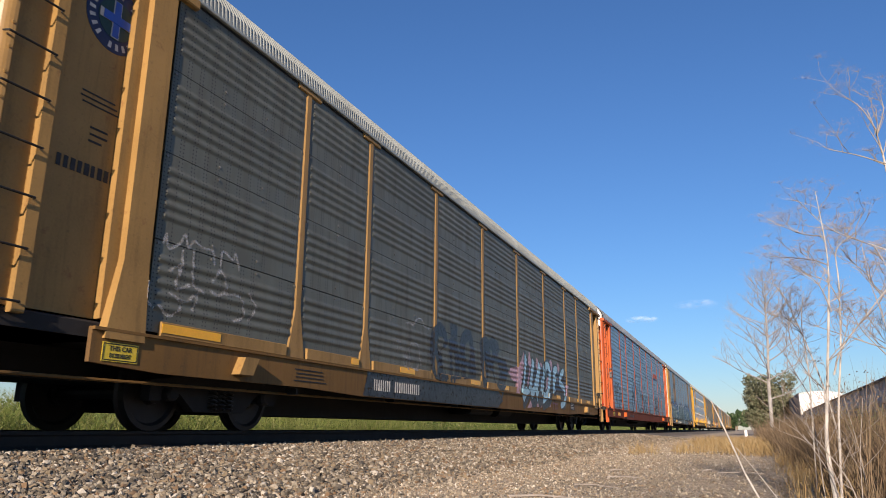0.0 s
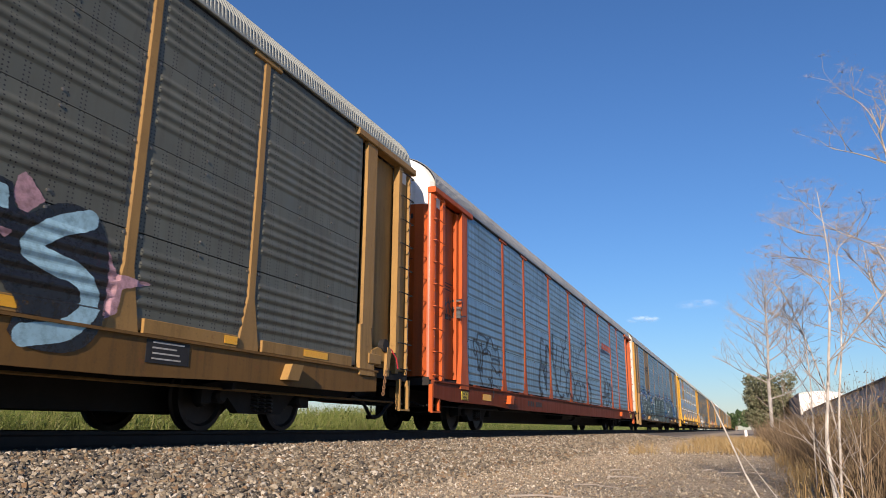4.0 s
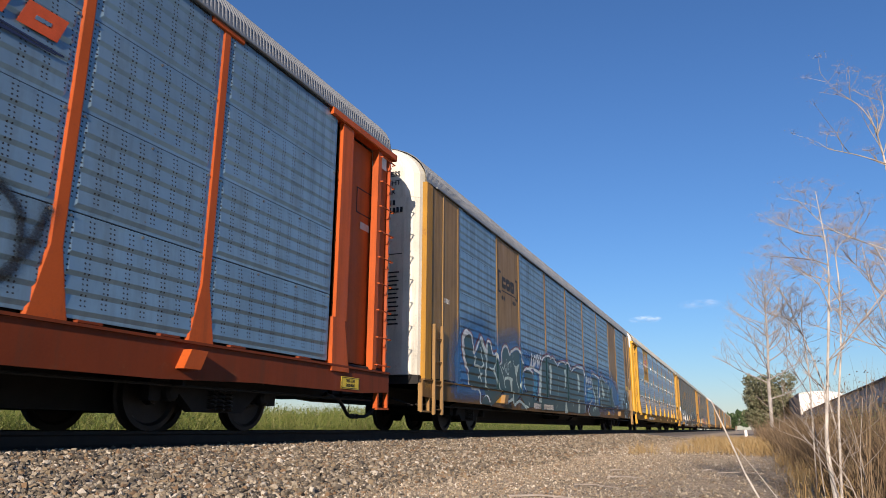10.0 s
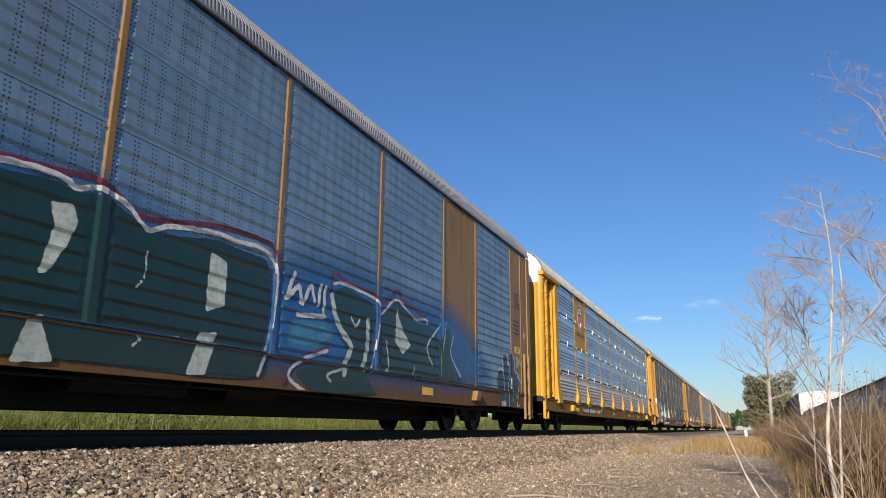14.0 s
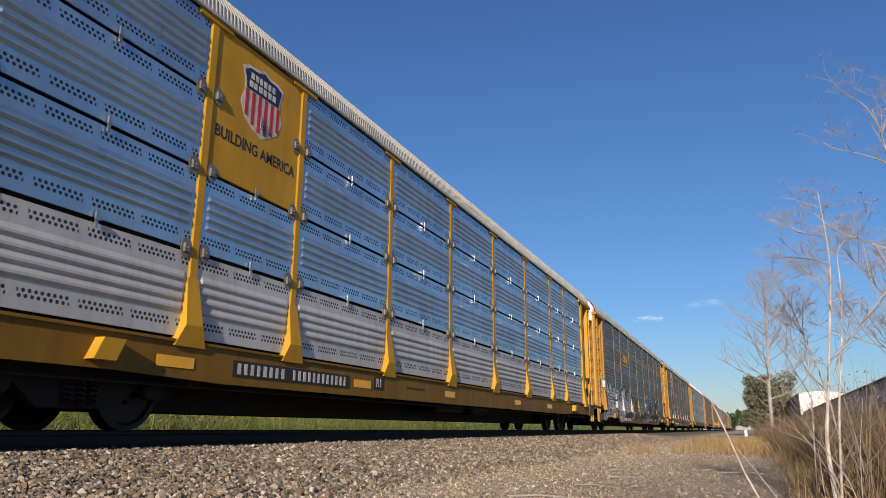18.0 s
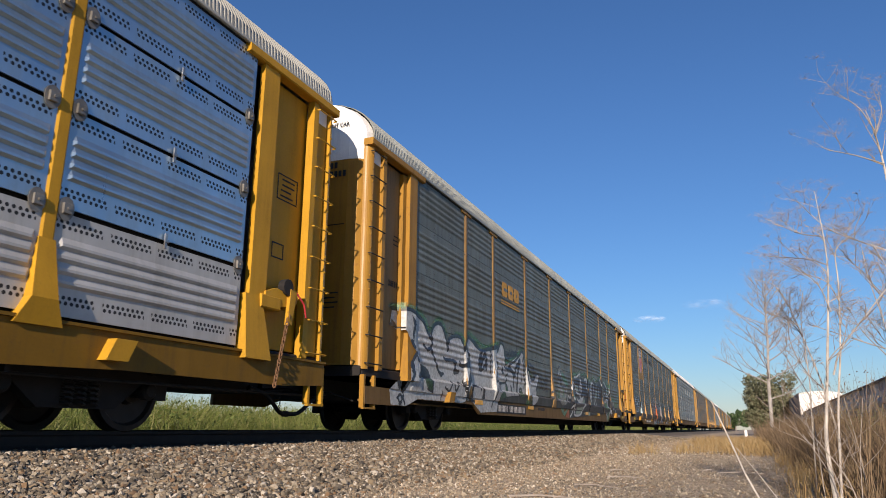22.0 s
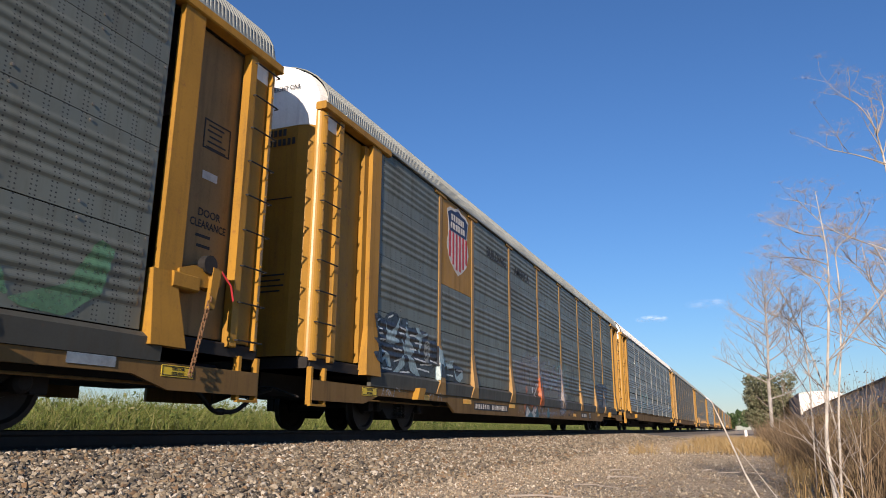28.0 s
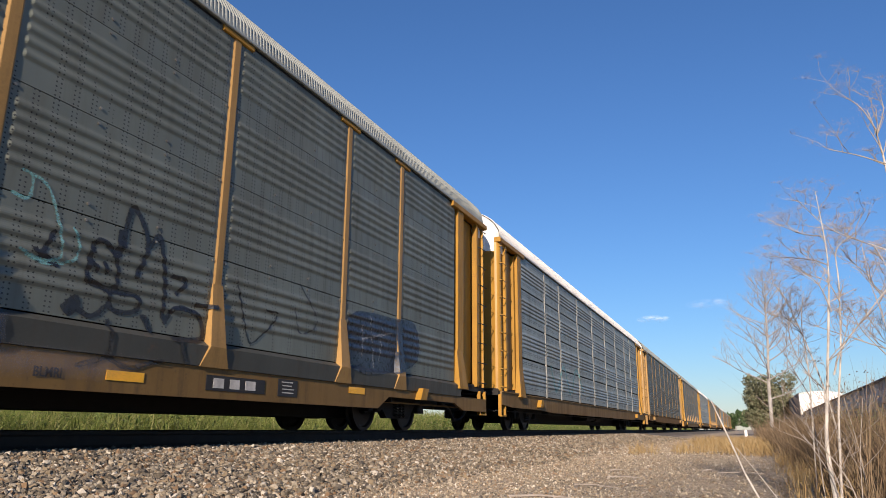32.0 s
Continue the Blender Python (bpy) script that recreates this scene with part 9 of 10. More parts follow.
spray(FLEET[5][0], KINDS[5][0], "black lettering with pale edges", "spray_black", 2,
      poly((0.72, 0.41), (0.73, 0.81), (0.94, 1.09), (1.11, 1.12), (1.31, 1.44), (1.23, 1.54), (1.46, 1.65), (1.84, 1.83), (2.7, 1.99), (3.06, 1.95), (3.42, 1.86), (3.74, 1.97), (4.37, 1.92), (4.76, 1.74), (5.21, 1.9), (5.99, 1.88), (6.75, 2.11), (7.16, 2.1), (7.19, 0.67)),
      poly((7.65, 1.91), (7.9, 1.96), (8.31, 1.74), (8.23, 1.48), (8.66, 1.5), (8.82, 1.73), (8.93, 1.81), (9.13, 1.51), (9.42, 1.27), (9.42, 0.96), (9.73, 0.92), (9.89, 1.25), (10.11, 1.06), (10.23, 0.87), (10.21, 0.63), (9.16, 0.6), (8.59, 0.92), (8.36, 1.3), (7.77, 1.24)),
      poly((7.85, 0.76), (8.07, 0.62), (7.94, 0.43), (7.91, 0.42)))
spray(FLEET[5][0], KINDS[5][0], "pale spray edges", "spray_silver", 4,
      stroke(0.075, (0.61, 0.95), (0.77, 1.15), (1.07, 1.1), (1.31, 1.44), (1.41, 1.64), (1.62, 1.62), (1.66, 1.26), (1.52, 1.08), (1.1, 1.14)),
      stroke(0.075, (1.83, 1.86), (2.11, 1.87), (2.73, 2.02), (2.8, 1.91), (2.68, 1.47), (2.79, 1.17), (2.49, 1.28), (2.16, 1.31), (1.94, 1.45), (1.86, 1.63)),
      stroke(0.075, (3.74, 1.93), (3.98, 1.82), (3.85, 1.69), (4.1, 1.45)),
      stroke(0.075, (3.56, 1.85), (3.85, 1.93), (4.13, 1.88)),
      stroke(0.075, (4.76, 1.74), (5.26, 1.82), (5.38, 1.21), (5.51, 1)),
      stroke(0.075, (5.99, 1.9), (5.72, 1.24), (5.87, 1)),
      stroke(0.075, (6.53, 1.75), (6.38, 1.27)),
      stroke(0.075, (1.56, 0.74), (1.54, 0.52), (2.52, 0.57), (2.99, 0.82), (3.49, 0.96)),
      stroke(0.075, (0.8, 0.46), (1.22, 0.64), (1.4, 0.87), (0.98, 0.75)),
      stroke(0.075, (4.98, 1.77), (4.56, 1.52)),
      stroke(0.075, (6.75, 2.11), (7.17, 1.82)),
      poly((2.87, 1.92), (3.04, 1.6), (2.92, 1.31), (2.75, 1.56)),
      poly((4.26, 1.09), (4.25, 1.3), (4.91, 1.56), (4.81, 0.95)),
      poly((2.04, 1.15), (2.48, 1.08), (2.93, 1.16), (3.42, 1.3), (3.11, 0.97), (2.49, 0.96)),
      stroke(0.07, (7.64, 2.01), (7.84, 2), (8.14, 1.88), (8.33, 1.76), (8.25, 1.57), (8.04, 1.43), (8.24, 1.45), (8.66, 1.5)),
      stroke(0.07, (8.79, 1.72), (8.94, 1.81), (9.08, 1.61), (9.23, 1.41), (9.44, 1.27), (9.44, 0.98)),
      stroke(0.07, (9.42, 0.95), (9.6, 0.94), (9.8, 0.99), (9.86, 1.18), (9.99, 1.23), (10.16, 1), (10.23, 0.81)),
      stroke(0.07, (10.12, 0.87), (10.11, 0.63)),
      stroke(0.07, (10, 0.74), (9.96, 0.59)),
      stroke(0.07, (9.03, 1.26), (9.13, 1.19)),
      stroke(0.07, (8.57, 1.45), (8.76, 1.38)),
      stroke(0.14, (7.77, 1.21), (8.08, 1.24), (8.38, 1.25), (8.51, 1.02), (8.71, 0.93), (9.09, 0.7)),
      stroke(0.14, (7.86, 0.7), (8.02, 0.61), (7.94, 0.45)),
      stroke(0.14, (8.52, 0.65), (8.68, 0.81), (9.12, 0.71)),
      poly((8.65, 1.52), (8.79, 1.7), (8.91, 1.77), (8.89, 1.52)),
      poly((7.7, 1.61), (7.81, 1.59), (7.86, 1.51), (7.73, 1.48)))
spray(FLEET[5][0], KINDS[5][0], "pale green letter fills", "spray_pale_green", 3,
      poly((1.81, 0.79), (3.16, 0.83), (2.55, 0.6), (1.66, 0.55)),
      poly((3.11, 0.93), (3.47, 1.22), (3.59, 1.04)),
      poly((2.98, 0.59), (3.83, 0.72), (4.41, 0.66), (4.22, 0.56)),
      poly((1.93, 1.6), (2.28, 1.58), (2.45, 1.34), (2.02, 1.34)),
      poly((5.47, 1.22), (5.95, 1.68), (6.09, 1.27)))
spray(FLEET[5][0], KINDS[5][0], "rust-brown spray patch on the sill", "spray_rust", 1,
      poly((0.45, 0.69), (0.66, 0.67), (0.65, 0.41), (0.18, 0.43)))


M["navy"] = plain("dark_blue_paint", (0.016, 0.026, 0.075), 0.55, 0, 0.15)
M["royal"] = plain("blue_paint", (0.03, 0.09, 0.38), 0.55, 0, 0.15)
M["teal_dark"] = plain("dark_green_paint", (0.015, 0.045, 0.04), 0.55, 0, 0.2)
M["red"] = plain("red_paint", (0.42, 0.03, 0.035), 0.55, 0, 0.15)
M["logo_orange"] = plain("orange_lettering_paint", (0.55, 0.085, 0.02), 0.6, 0, 0.15)
M["logo_yellow"] = plain("yellow_lettering_paint", (0.58, 0.30, 0.04), 0.6, 0, 0.2)
M["patch"] = plain("black_sill_patch", (0.022, 0.021, 0.021), 0.65, 0, 0.25)
INSET = SIDE - 0.14 + 0.0025                  # face of the corner sheets
SILL = SIDE + 0.0335
A, B, C, D, E, F, G = (FLEET[i][0] for i in range(1, 8))


def number_patch(car, y0, y1, z0, z1, split=0.36):
    plate(car, "number_patch", SILL - 0.001, y0, y1, z0, z1, "patch", "black painted patch on the sill")
    h = (z1 - z0) * 0.16
    m = y0 + (y1 - y0) * split
    bars(car, SILL + 0.0035, y0 + 0.08, m, z0 + h, z1 - h, 8, "ink_white", "white stencilled bars", 0.5)
    bars(car, SILL + 0.0035, m + 0.14, y1 - 0.06, z0 + h, z1 - h, 12, "ink_white", "white stencilled bars", 0.5)


def height_sign(car, y0, y1, z0, z1):
    plate(car, "height_sign", SILL, y0, y1, z0, z1, "sign_yellow", "small yellow warning sign")
    outline_box(car, SILL + 0.0045, y0 + 0.01, y1 - 0.01, z0 + 0.01, z1 - 0.01, 0.008)
    m, h = (y0 + y1) / 2, z1 - z0
    words(car, "THIS CAR", h * 0.36, SILL + 0.006, m, z0 + h * 0.68, "ink", "black words on yellow")
    words(car, "EXCESS HEIGHT", h * 0.33, SILL + 0.006, m, z0 + h * 0.3, "ink", "black words on yellow", 0.62)


def reflector(car, y0, y1, z0, z1, x=None):
    plate(car, "reflector", SILL if x is None else x, y0, y1, z0, z1, "reflector", "yellow reflective strip")


def cap_words(car, stacked=False):
    """Black words on the white end cap, and bars for the marks below."""
    y = -HALF - END - 0.108
    turn = (90, 0, 0)
    if stacked:
        for k, text in enumerate(("EXCESS", "HEIGHT", "CAR")):
            words(car, text, 0.15, 0.78, y, 5.06 - 0.19 * k, "ink", "black words on white", 1.0, turn)
        for q in range(13):
            part("lettering_bar", Build().box(0.68 + 0.05 * (q % 3), 1.05 - 0.04 * (q % 2), y, y + 0.002, 3.0 - 0.085 * q, 3.03 - 0.085 * q), M["ink"], car, "faint small lettering")
    else:
        for x in (0.68, -0.68):
            words(car, "EXCESS HEIGHT CAR", 0.105, x, y, 5.2, "ink", "black words on white", 0.92, turn)
        for q in range(4):
            part("lettering_bar", Build().box(0.5, 1.05 - 0.06 * (q % 2), y, y + 0.002, 2.2 - 0.08 * q, 2.223 - 0.08 * q), M["ink"], car, "faint small lettering")
    for z, n in ((4.40, 4), (4.24, 6)):
        for q in range(n):
            part("lettering_bar", Build().box(0.62 + q * 0.085, 0.62 + q * 0.085 + 0.055, y, y + 0.002, z, z + 0.11), M["ink"], car, "black stencilled bar on the end door")
    part("door_seam", Build().box(0.05, SIDE - 0.4, y + 0.004, y + 0.012, 3.38, 3.395), M["black_steel"], car, "thin dark seam across the end door")
    for z in (3.9, 2.35):
        part("door_handle", Build().box(0.05, 0.16, y - 0.03, y + 0.01, z - 0.2, z + 0.2, 0.01), M["black_steel"], car, "dark lock handle of the end door")


for car in (A, B, C, D, E, F, G):
    cap_words(car, car is C)

# faded yellow car: round emblem, marks, kick boards with reflectors
yc, zc = -12.55, 4.16
shape_on(A, "emblem_ring", INSET, [(yc + y, zc + z) for y, z in disc_ring(0, 0.37)], "navy", "round dark blue emblem")
shape_on(A, "emblem_disc", INSET + 0.004, [(yc + y, zc + z) for y, z in disc_ring(0, 0.225)], "teal_dark", "round emblem field")
for w, h in ((0.05, 0.21), (0.21, 0.05)):
    part("emblem_cross", Build().box(INSET + (0.008 if w < h else 0.0105), INSET + (0.010 if w < h else 0.0125), yc - w, yc + w, zc - h, zc + h), M["ink_white"], A, "pale cross")
    part("emblem_cross", Build().box(INSET + (0.013 if w < h else 0.0155), INSET + (0.015 if w < h else 0.0175), yc - w * 0.8, yc + w * 0.8, zc - h * 0.97, zc + h * 0.97), M["royal"], A, "blue cross")
for k in range(22):
    a = k / 22 * math.tau
    if 0.9 < (a % math.pi) < 1.15:
        continue
    p = [(yc + (0.30 + dr) * math.cos(a + da), zc + (0.30 + dr) * math.sin(a + da)) for dr, da in ((-0.035, -0.06), (-0.035, 0.06), (0.035, 0.06), (0.035, -0.06))]
    part("emblem_bar", Build().prism(p, INSET + 0.004, INSET + 0.0065, "x"), M["ink_white"], A, "pale bar round the emblem")
lines(A, INSET, -12.86, -12.27, 3.26, 3, 0.055)
lines(A, INSET, -12.71, -12.45, 2.92, 3, 0.07)
bars(A, INSET, -13.0, -12.3, 2.41, 2.53, 9, "ink", "black stencilled bars")
for i in range(9):
    y0, y1 = POSTS[i] - HALF + 0.25, POSTS[i + 1] - HALF - 0.25
    part("kick_board", Build().box(SIDE - 0.01, SIDE + 0.036, y0, y1, 0.965, 1.115, 0.006), M["ochre"], A, "worn yellow kick board")
    w = 0.92 if i in (0,) else 0.62
    a = y0 if i == 0 else (y0 + y1) / 2 + (0.5 if i % 2 else -0.2)
    reflector(A, a, min(a + w, y1), 1.0, 1.095, SIDE + 0.0385)
height_sign(A, -12.37, -11.93, 0.65, 0.83)
number_patch(A, -7.0, -5.05, 0.60, 0.86)
plate(A, "number_patch", SILL, 7.5, 8.12, 0.68, 0.92, "patch", "black stencil panel")
lines(A, SILL + 0.005, 7.55, 8.05, 0.90, 4, 0.055, "ink_white")
lines(A, SILL, -9.2, -8.2, 0.82, 4, 0.05)

# orange car: sign, slanted emblem over a dark wedge, marks
height_sign(B, -12.27, -11.85, 0.64, 0.82)
for k in range(4):
    y0 = 4.86 + k * 0.54
    shape_on(B, "emblem_block", SIDE + 0.018, [(y0, 3.47), (y0 + 0.41, 3.47), (y0 + 0.50, 3.73), (y0 + 0.09, 3.73)], "logo_orange", "slanted orange emblem block")
    shape_on(B, "emblem_slot", SIDE + 0.0215, [(y0 + 0.16, 3.575), (y0 + 0.32, 3.575), (y0 + 0.335, 3.62), (y0 + 0.175, 3.62)], "panel_blue", "slot in an emblem block", 0.002)
shape_on(B, "emblem_wedge", SIDE + 0.018, [(4.60, 3.43), (4.80, 3.44), (6.98, 3.36), (6.98, 3.38), (4.86, 3.46)][::-1], "navy", "dark tapering wedge under the emblem")
shape_on(B, "emblem_wedge", SIDE + 0.018, [(4.62, 3.30), (4.66, 3.43), (6.9, 3.355), (6.9, 3.345)], "navy", "dark tapering wedge")
for i in range(9):
    for u in (0.22, 0.74):
        m = POSTS[i] + (POSTS[i + 1] - POSTS[i]) * u - HALF
        part("sill_tab", Build().box(SIDE - 0.01, SIDE + 0.05, m - 0.14, m + 0.14, 0.961, 0.99, 0.006), M["orange_sill"], B, "small orange bracket under the screens")
bars(B, SILL, -7.13, -6.5, 0.66, 0.80, 4, "patch", "faded dark bars")
bars(B, SILL, -6.3, -5.57, 0.66, 0.80, 6, "patch", "faded dark bars")
lines(B, SILL, -9.3, -8.2, 0.8, 2, 0.08)
reflector(B, -10.9, -10.3, 0.68, 0.82)
lines(B, INSET, -12.9, -12.4, 3.1, 3, 0.07)
bars(B, INSET, -12.9, -12.45, 2.3, 2.42, 4, "ink", "faded black bars")
plate(B, "sticker", INSET, 12.9, 13.2, 3.3, 3.42, "ink_white", "white paper sticker")
outline_box(B, INSET, 12.75, 13.3, 3.55, 4.0)
height_sign(B, 12.2, 12.75, 0.62, 0.80)

# tan car: bracketed dark emblem, numbers, stencils on the end sheet
xp = SIDE - 0.0045 + 0.0005
for y0, s in ((-9.0, 1), (-7.38, -1)):
    part("emblem_bracket", Build().box(xp, xp + 0.003, y0 - 0.035, y0 + 0.035, 3.46, 4.05), M["ink"], C, "black bracket")
    for z in (3.46, 3.99):
        part("emblem_bracket_arm", Build().box(xp, xp + 0.003, *sorted((y0 + s * 0.036, y0 + s * 0.16)), z, z + 0.06), M["ink"], C, "black bracket")
for k in range(3):
    y0 = -8.74 + k * 0.37
    shape_on(C, "emblem_letter", xp, [(y0 + 0.04, 3.62), (y0 + 0.29, 3.62), (y0 + 0.33, 3.68), (y0 + 0.33, 3.87), (y0 + 0.29, 3.93), (y0 + 0.04, 3.93), (y0, 3.87), (y0, 3.68)], "ink", "black emblem block")
    part("emblem_slot", Build().box(xp + 0.0035, xp + 0.005, y0 + (0.12, 0.10, 0.14)[k], y0 + (0.33, 0.24, 0.19)[k], 3.74, 3.81), M["tan"], C, "slot in the emblem block")
lines(C, xp, -8.8, -7.5, 3.56, 1, 0.09)
for y0 in (-8.72, -8.56, -7.76, -7.60):
    shape_on(C, "emblem_dot", xp, [(y0 + y, 3.36 + z) for y, z in disc_ring(0, 0.06, 14)], "ink", "black dot")
bars(C, SILL + 0.02, -6.05, -5.25, 0.61, 0.76, 8, "ink_white", "white stencilled bars", 0.5)
bars(C, SILL + 0.02, -4.95, -3.78, 0.61, 0.76, 12, "ink_white", "white stencilled bars", 0.5)
xs = SIDE + 0.0065
bars(C, xs, -12.75, -12.38, 2.58, 2.68, 5, "ink_white", "white stencilled bars")
words(C, "BI", 0.26, xs + 0.001, 13.12, 2.57, "ink_white", "white letters")
lines(C, xs, 12.16, 12.75, 3.66, 5, 0.09)
lines(C, xs, 12.06, 12.72, 2.9, 4, 0.11)
plate(C, "warning_sign", xs, 12.18, 12.68, 2.02, 2.19, "sign_yellow", "small yellow warning sign")
lines(C, xs + 0.005, 12.22, 12.66, 2.15, 2, 0.06)
for a in (-9.6, -5.95 + 2.4, 0.4, 3.2, 6.1):
    reflector(C, a, a + 0.5, 0.66, 0.80, SILL + 0.002)


def shield(car, y0, y1, z0, z1, x):
    """Shield emblem: white edge, blue field above, red stripes below."""
    m, w, h = (y0 + y1) / 2, (y1 - y0) / 2, z1 - z0

    def outline(k, lo=0.0, hi=1.0):
        side = [(0.0, 0.0), (0.35, 0.06), (0.78, 0.18), (1.0, 0.38), (0.86, 0.56), (0.88, 0.72), (1.0, 0.88), (0.72, 0.94), (0.30, 0.95), (0.0, 1.0)]
        return [(m + a * w * k, z0 + h * (0.5 + (b - 0.5) * k)) for a, b in side] + [(m - a * w * k, z0 + h * (0.5 + (b - 0.5) * k)) for a, b in side[-2:0:-1]]

    shape_on(car, "shield_edge", x, outline(1.0), "ink_white", "white shield outline")
    top = [(a, b) for a, b in outline(0.91) if b > z0 + h * 0.55]
    zm = z0 + h * 0.60
    ring = [(m - 0.78 * w, zm)] + [(m + 0.78 * w, zm)] + [(a, b) for a, b in outline(0.91) if b > zm and a >= m - 1e-6] + [(a, b) for a, b in outline(0.91) if b > zm and a < m - 1e-6]
    shape_on(car, "shield_field", x + 0.0035, ring, "navy", "dark blue upper field")
    for k in range(6):
        u = -0.75 + 0.3 * k
        lo = 0.07 + 0.30 * max(0.0, abs(u) - 0.25)
        part("shield_stripe", Build().box(x + 0.0035, x + 0.006, m + (u - 0.06) * w, m + (u + 0.09) * w, z0 + h * lo, zm - 0.01), M["red"], car, "red stripe")
    for z, k in ((0.80, 0.62), (0.68, 0.68)):
        bars(car, x + 0.007, m - w * k, m + w * k, z0 + h * (z - 0.04), z0 + h * (z + 0.05), 6, "ink_white", "white bars", 0.7)


# bright yellow car: shield panel, words, numbers
xf = SIDE - 0.0045
shield(D, -8.60, -7.72, 3.72, 4.70, xf)
words(D, "BUILDING AMERICA", 0.215, xf + 0.001, -8.19, 3.52, "ink", "black words on yellow", 0.86)
number_patch(D, -8.39, -5.64, 0.63, 0.82, 0.40)
part("tape", Build().box(0.32, SIDE - 0.38, -HALF - END - 0.108, -HALF - END - 0.103, 3.2, 3.34), M["black_steel"], D, "black tape band on the end door")
plate(D, "stencil_panel", SILL, -4.87, -4.5, 0.66, 0.86, "patch", "small black panel")
words(D, "R1", 0.19, SILL + 0.006, -4.68, 0.76, "ink_white", "white letters")
lines(D, SILL, -3.6, -2.6, 0.76, 1, 0.09)
bars(D, SILL, 3.9, 4.5, 0.68, 0.82, 3, "spray_maroon", "maroon emblem block", 0.8)
for y0 in (-9.6, -5.5, -1.8, 3.0, 6.4):
    reflector(D, y0, y0 + 0.55, 0.66, 0.78)
outline_box(D, INSET, 12.62, 13.1, 3.12, 3.50)
lines(D, INSET, 12.68, 13.05, 3.44, 4, 0.08)
outline_box(D, INSET, 12.58, 12.85, 2.28, 2.50)
outline_box(D, INSET, -12.75, -12.5, 2.0, 2.28, 0.015)
shape_on(D, "round_sign", SIDE - 0.117, [(-13.5 + y, 2.0 + z) for y, z in disc_ring(0, 0.15, 20)], "ink_white", "round white prohibition sign")
shape_on(D, "sign_bar", SIDE - 0.113, [(-13.60, 2.07), (-13.57, 2.10), (-13.40, 1.93), (-13.43, 1.90)], "red", "red bar across the sign")

# grey cars
for k in range(3):
    y0 = -6.55 + k * 0.53
    shape_on(E, "emblem_letter", SIDE + 0.016, [(y0 + 0.06, 3.40), (y0 + 0.40, 3.40), (y0 + 0.46, 3.48), (y0 + 0.46, 3.70), (y0 + 0.40, 3.78), (y0 + 0.06, 3.78), (y0, 3.70), (y0, 3.48)], "logo_yellow", "yellow emblem block")
    part("emblem_slot", Build().box(SIDE + 0.0195, SIDE + 0.021, y0 + (0.15, 0.14, 0.2)[k], y0 + (0.46, 0.34, 0.26)[k], 3.55, 3.63), M["panel_grey"], E, "slot in the emblem block")
for z in (3.26, 3.19):
    part("emblem_rule", Build().box(SIDE + 0.016, SIDE + 0.019, -6.62, -5.0, z, z + 0.035), M["logo_yellow"], E, "yellow rule")
number_patch(E, -7.15, -4.62, 0.42, 0.64)
bars(E, INSET, -12.72, -12.28, 2.53, 2.64, 6, "ink", "black stencilled bars")
lines(E, INSET, -12.6, -12.2, 3.5, 3, 0.08)
bars(E, SILL, -3.3, -2.55, 0.57, 0.65, 9, "ink", "small black bars")
for y0 in (-8.72, -4.4, 3.4, 5.8):
    reflector(E, y0, y0 + 0.52, 0.57, 0.67, SILL + 0.016)
outline_box(E, INSET, 12.62, 13.1, 3.3, 3.68)
lines(E, INSET, 12.68, 13.05, 3.62, 5, 0.07)
plate(E, "sticker", INSET, 12.66, 12.92, 2.92, 3.02, "ink_white", "white paper sticker")
words(E, "DOOR", 0.13, INSET + 0.001, 12.84, 2.50, "ink", "black stencilled words")
words(E, "CLEARANCE", 0.13, INSET + 0.001, 12.84, 2.36, "ink", "black stencilled words", 0.85)
lines(E, INSET, 12.62, 13.0, 2.24, 2, 0.12)
plate(E, "reflector_strip", SILL, 11.0, 11.55, 0.60, 0.70, "bare", "shiny reflective strip")
height_sign(E, 12.15, 12.62, 0.56, 0.68)

shield(F, -8.78, -7.46, 3.30, 4.86, xf)
xw = SIDE + 0.0165
words(F, "BUILDING", 0.33, xw, -5.46, 4.30, "ink", "black words on grey screens", 1.05)
words(F, "AMERICA", 0.33, xw, -3.17, 4.30, "ink", "black words on grey screens", 1.05)
number_patch(F, -7.2, -4.75, 0.455, 0.61, 0.44)
words(F, "BLMRI", 0.12, SILL + 0.003, 2.22, 0.50, "ink", "black stencilled letters", 0.9)
reflector(F, 2.84, 3.31, 0.475, 0.57)
plate(F, "stencil_panel", SILL - 0.001, 4.22, 5.30, 0.45, 0.62, "patch", "black panel with pale bars")
bars(F, SILL + 0.004, 4.34, 5.2, 0.48, 0.59, 3, "ink_white", "pale slanted bars", 0.8)
plate(F, "stencil_panel", SILL - 0.001, 5.58, 6.02, 0.44, 0.66, "patch", "black stencil panel")
lines(F, SILL + 0.004, 5.63, 5.97, 0.63, 4, 0.045, "ink_white")
for y0 in (-10.2, -7.9, -4.6, 7.4):
    reflector(F, y0, y0 + 0.5, 0.56, 0.66)
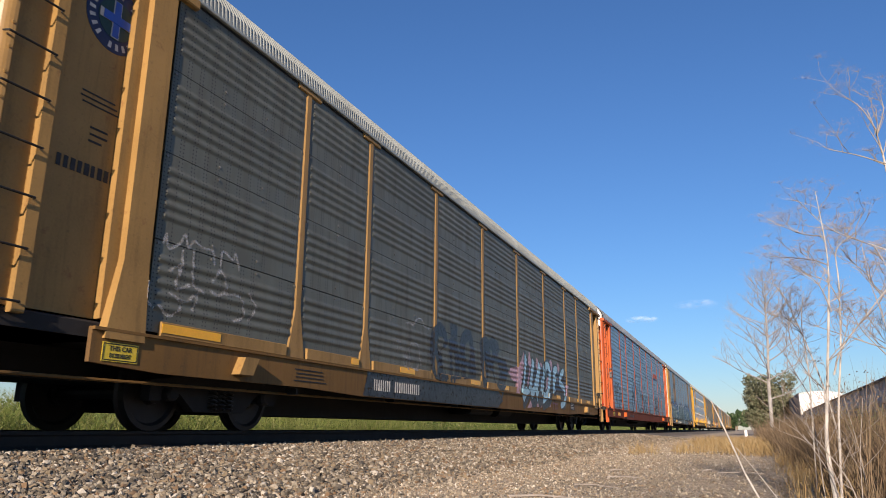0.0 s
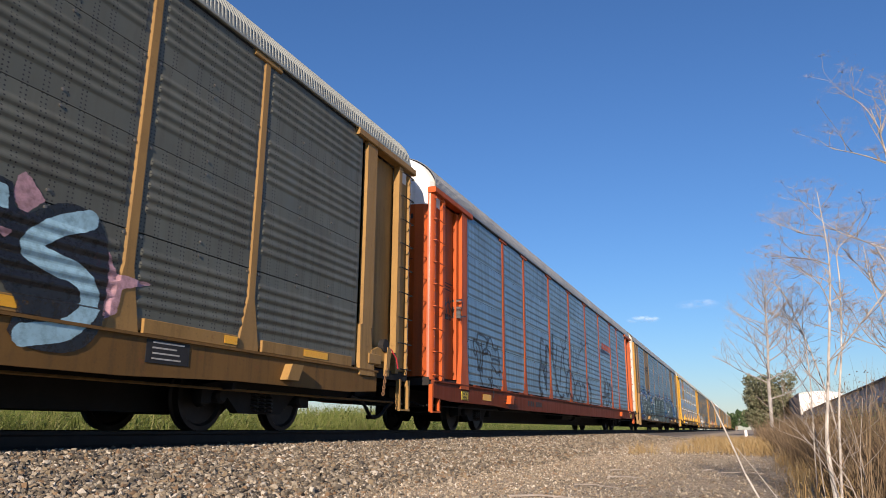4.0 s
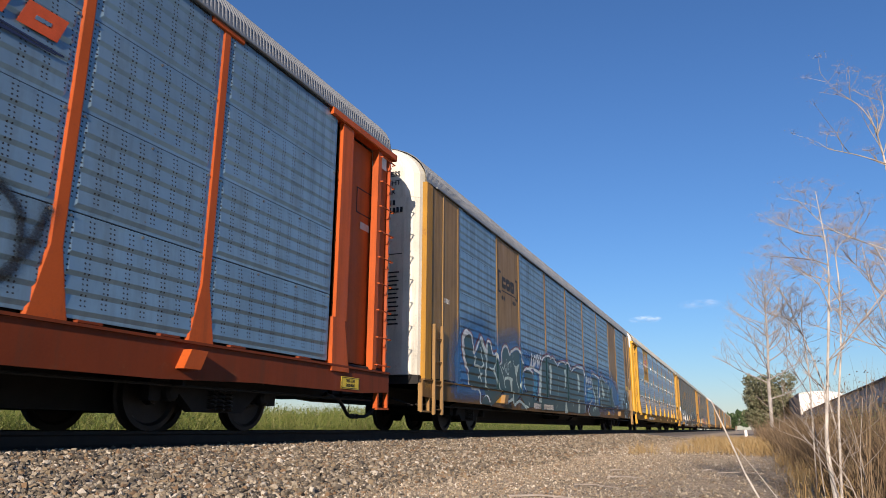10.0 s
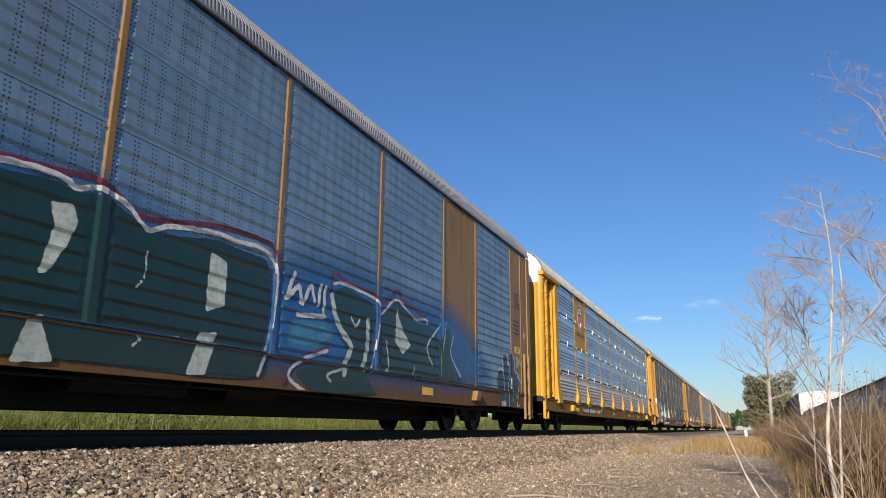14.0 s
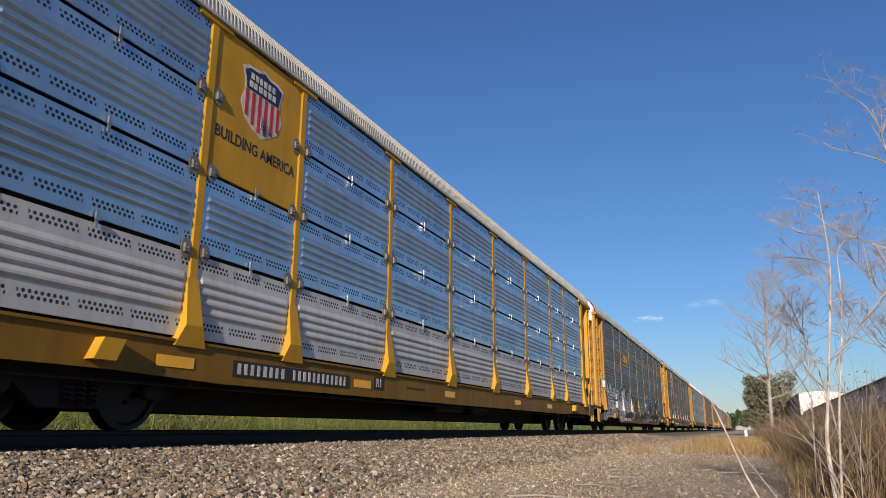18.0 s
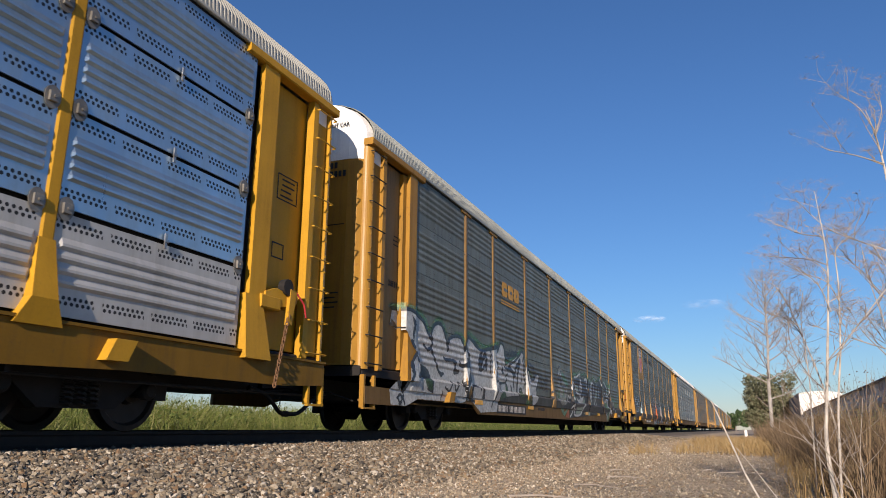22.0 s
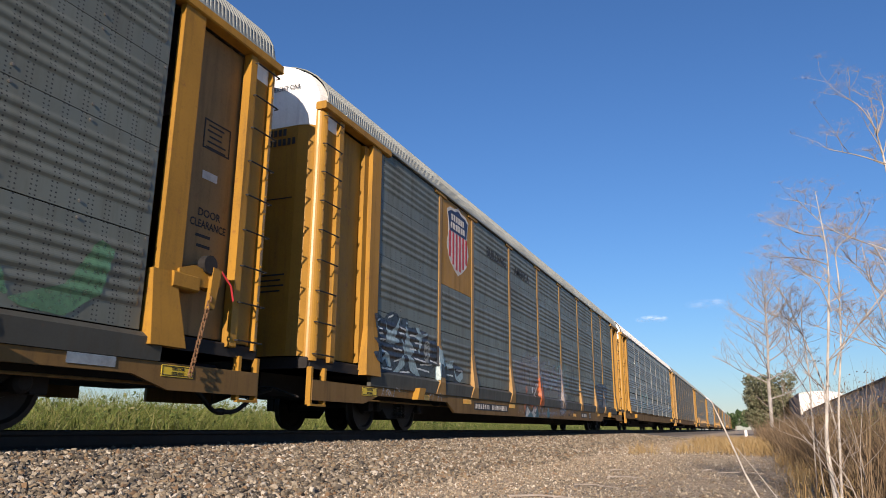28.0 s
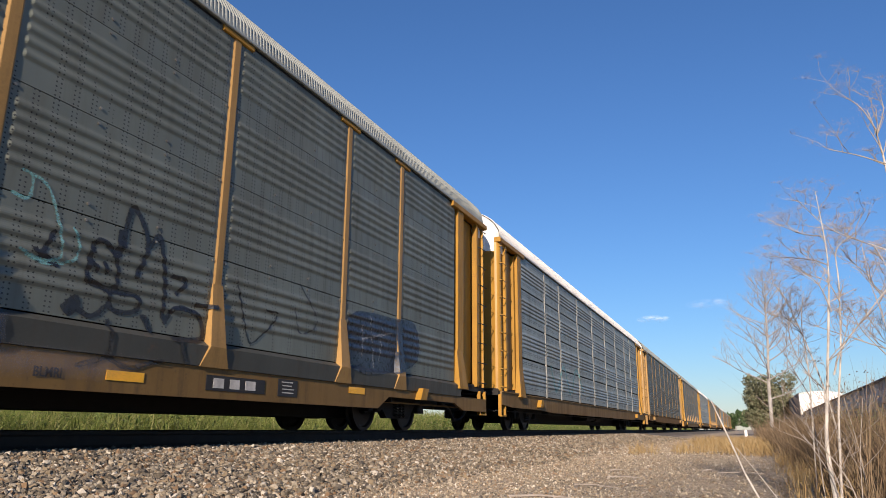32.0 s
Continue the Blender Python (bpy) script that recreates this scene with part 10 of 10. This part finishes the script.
height_sign(F, -12.35, -11.85, 0.545, 0.68)


# hand brakes on the rear corners of two cars: housing, bracket, wheel hub and chain
def hand_brake(car, y, z, paint_name):
    x = SIDE - 0.10
    part("brake_bracket", Build().prism([(y - 0.42, z - 0.16), (y + 0.05, z - 0.12), (y + 0.05, z + 0.05), (y - 0.18, z + 0.10), (y - 0.42, z + 0.02)], x, x + 0.16, "x"), M[paint_name], car, "bracket of the hand brake")
    part("brake_housing", Build().lathe([(0.001, 0), (0.16, 0), (0.17, 0.05), (0.12, 0.15), (0.001, 0.16)], x + 0.02, y + 0.16, z + 0.02, 16), M[paint_name], car, "round hand brake housing")
    part("brake_arm", Build().prism([(y + 0.02, z - 0.36), (y + 0.12, z - 0.36), (y + 0.20, z + 0.10), (y + 0.06, z + 0.12)], x + 0.16, x + 0.21, "x"), M[paint_name], car, "hand brake lever arm")
    part("brake_box", Build().box(x - 0.02, x + 0.17, y - 0.50, y - 0.1, z - 0.2, z - 0.02, 0.02), M[paint_name], car, "box of the hand brake gear")
    part("gear_case", Build().lathe([(0.001, 0), (0.11, 0), (0.11, 0.10), (0.001, 0.10)], x + 0.10, y + 0.02, z + 0.14, 14), M["black_steel"], car, "dark gear case of the hand brake")
    part("release_lever", Build().tube([(x + 0.2, y + 0.2, z + 0.1), (x + 0.24, y + 0.34, z - 0.05), (x + 0.24, y + 0.40, z - 0.22)], 0.012, 6), M["red"], car, "red release lever")
    for k in range(20):
        zz = z - 0.2 - 0.05 * k
        yy = y + 0.06 - 0.012 * k
        pts = [(x + 0.20 + (0.022 * math.cos(a) if k % 2 else 0), yy + (0 if k % 2 else 0.022 * math.cos(a)), zz + 0.036 * math.sin(a)) for a in [j * math.tau / 7 for j in range(8)]]
        if zz > 0.55:
            part("chain_link", Build().tube(pts, 0.010, 5), M["rusty_chain"], car)


hand_brake(D, 12.68, 1.72, "bright_yellow")
hand_brake(E, 12.66, 1.70, "yellow")
hand_brake(A, 12.66, 1.25, "ochre")


motions()
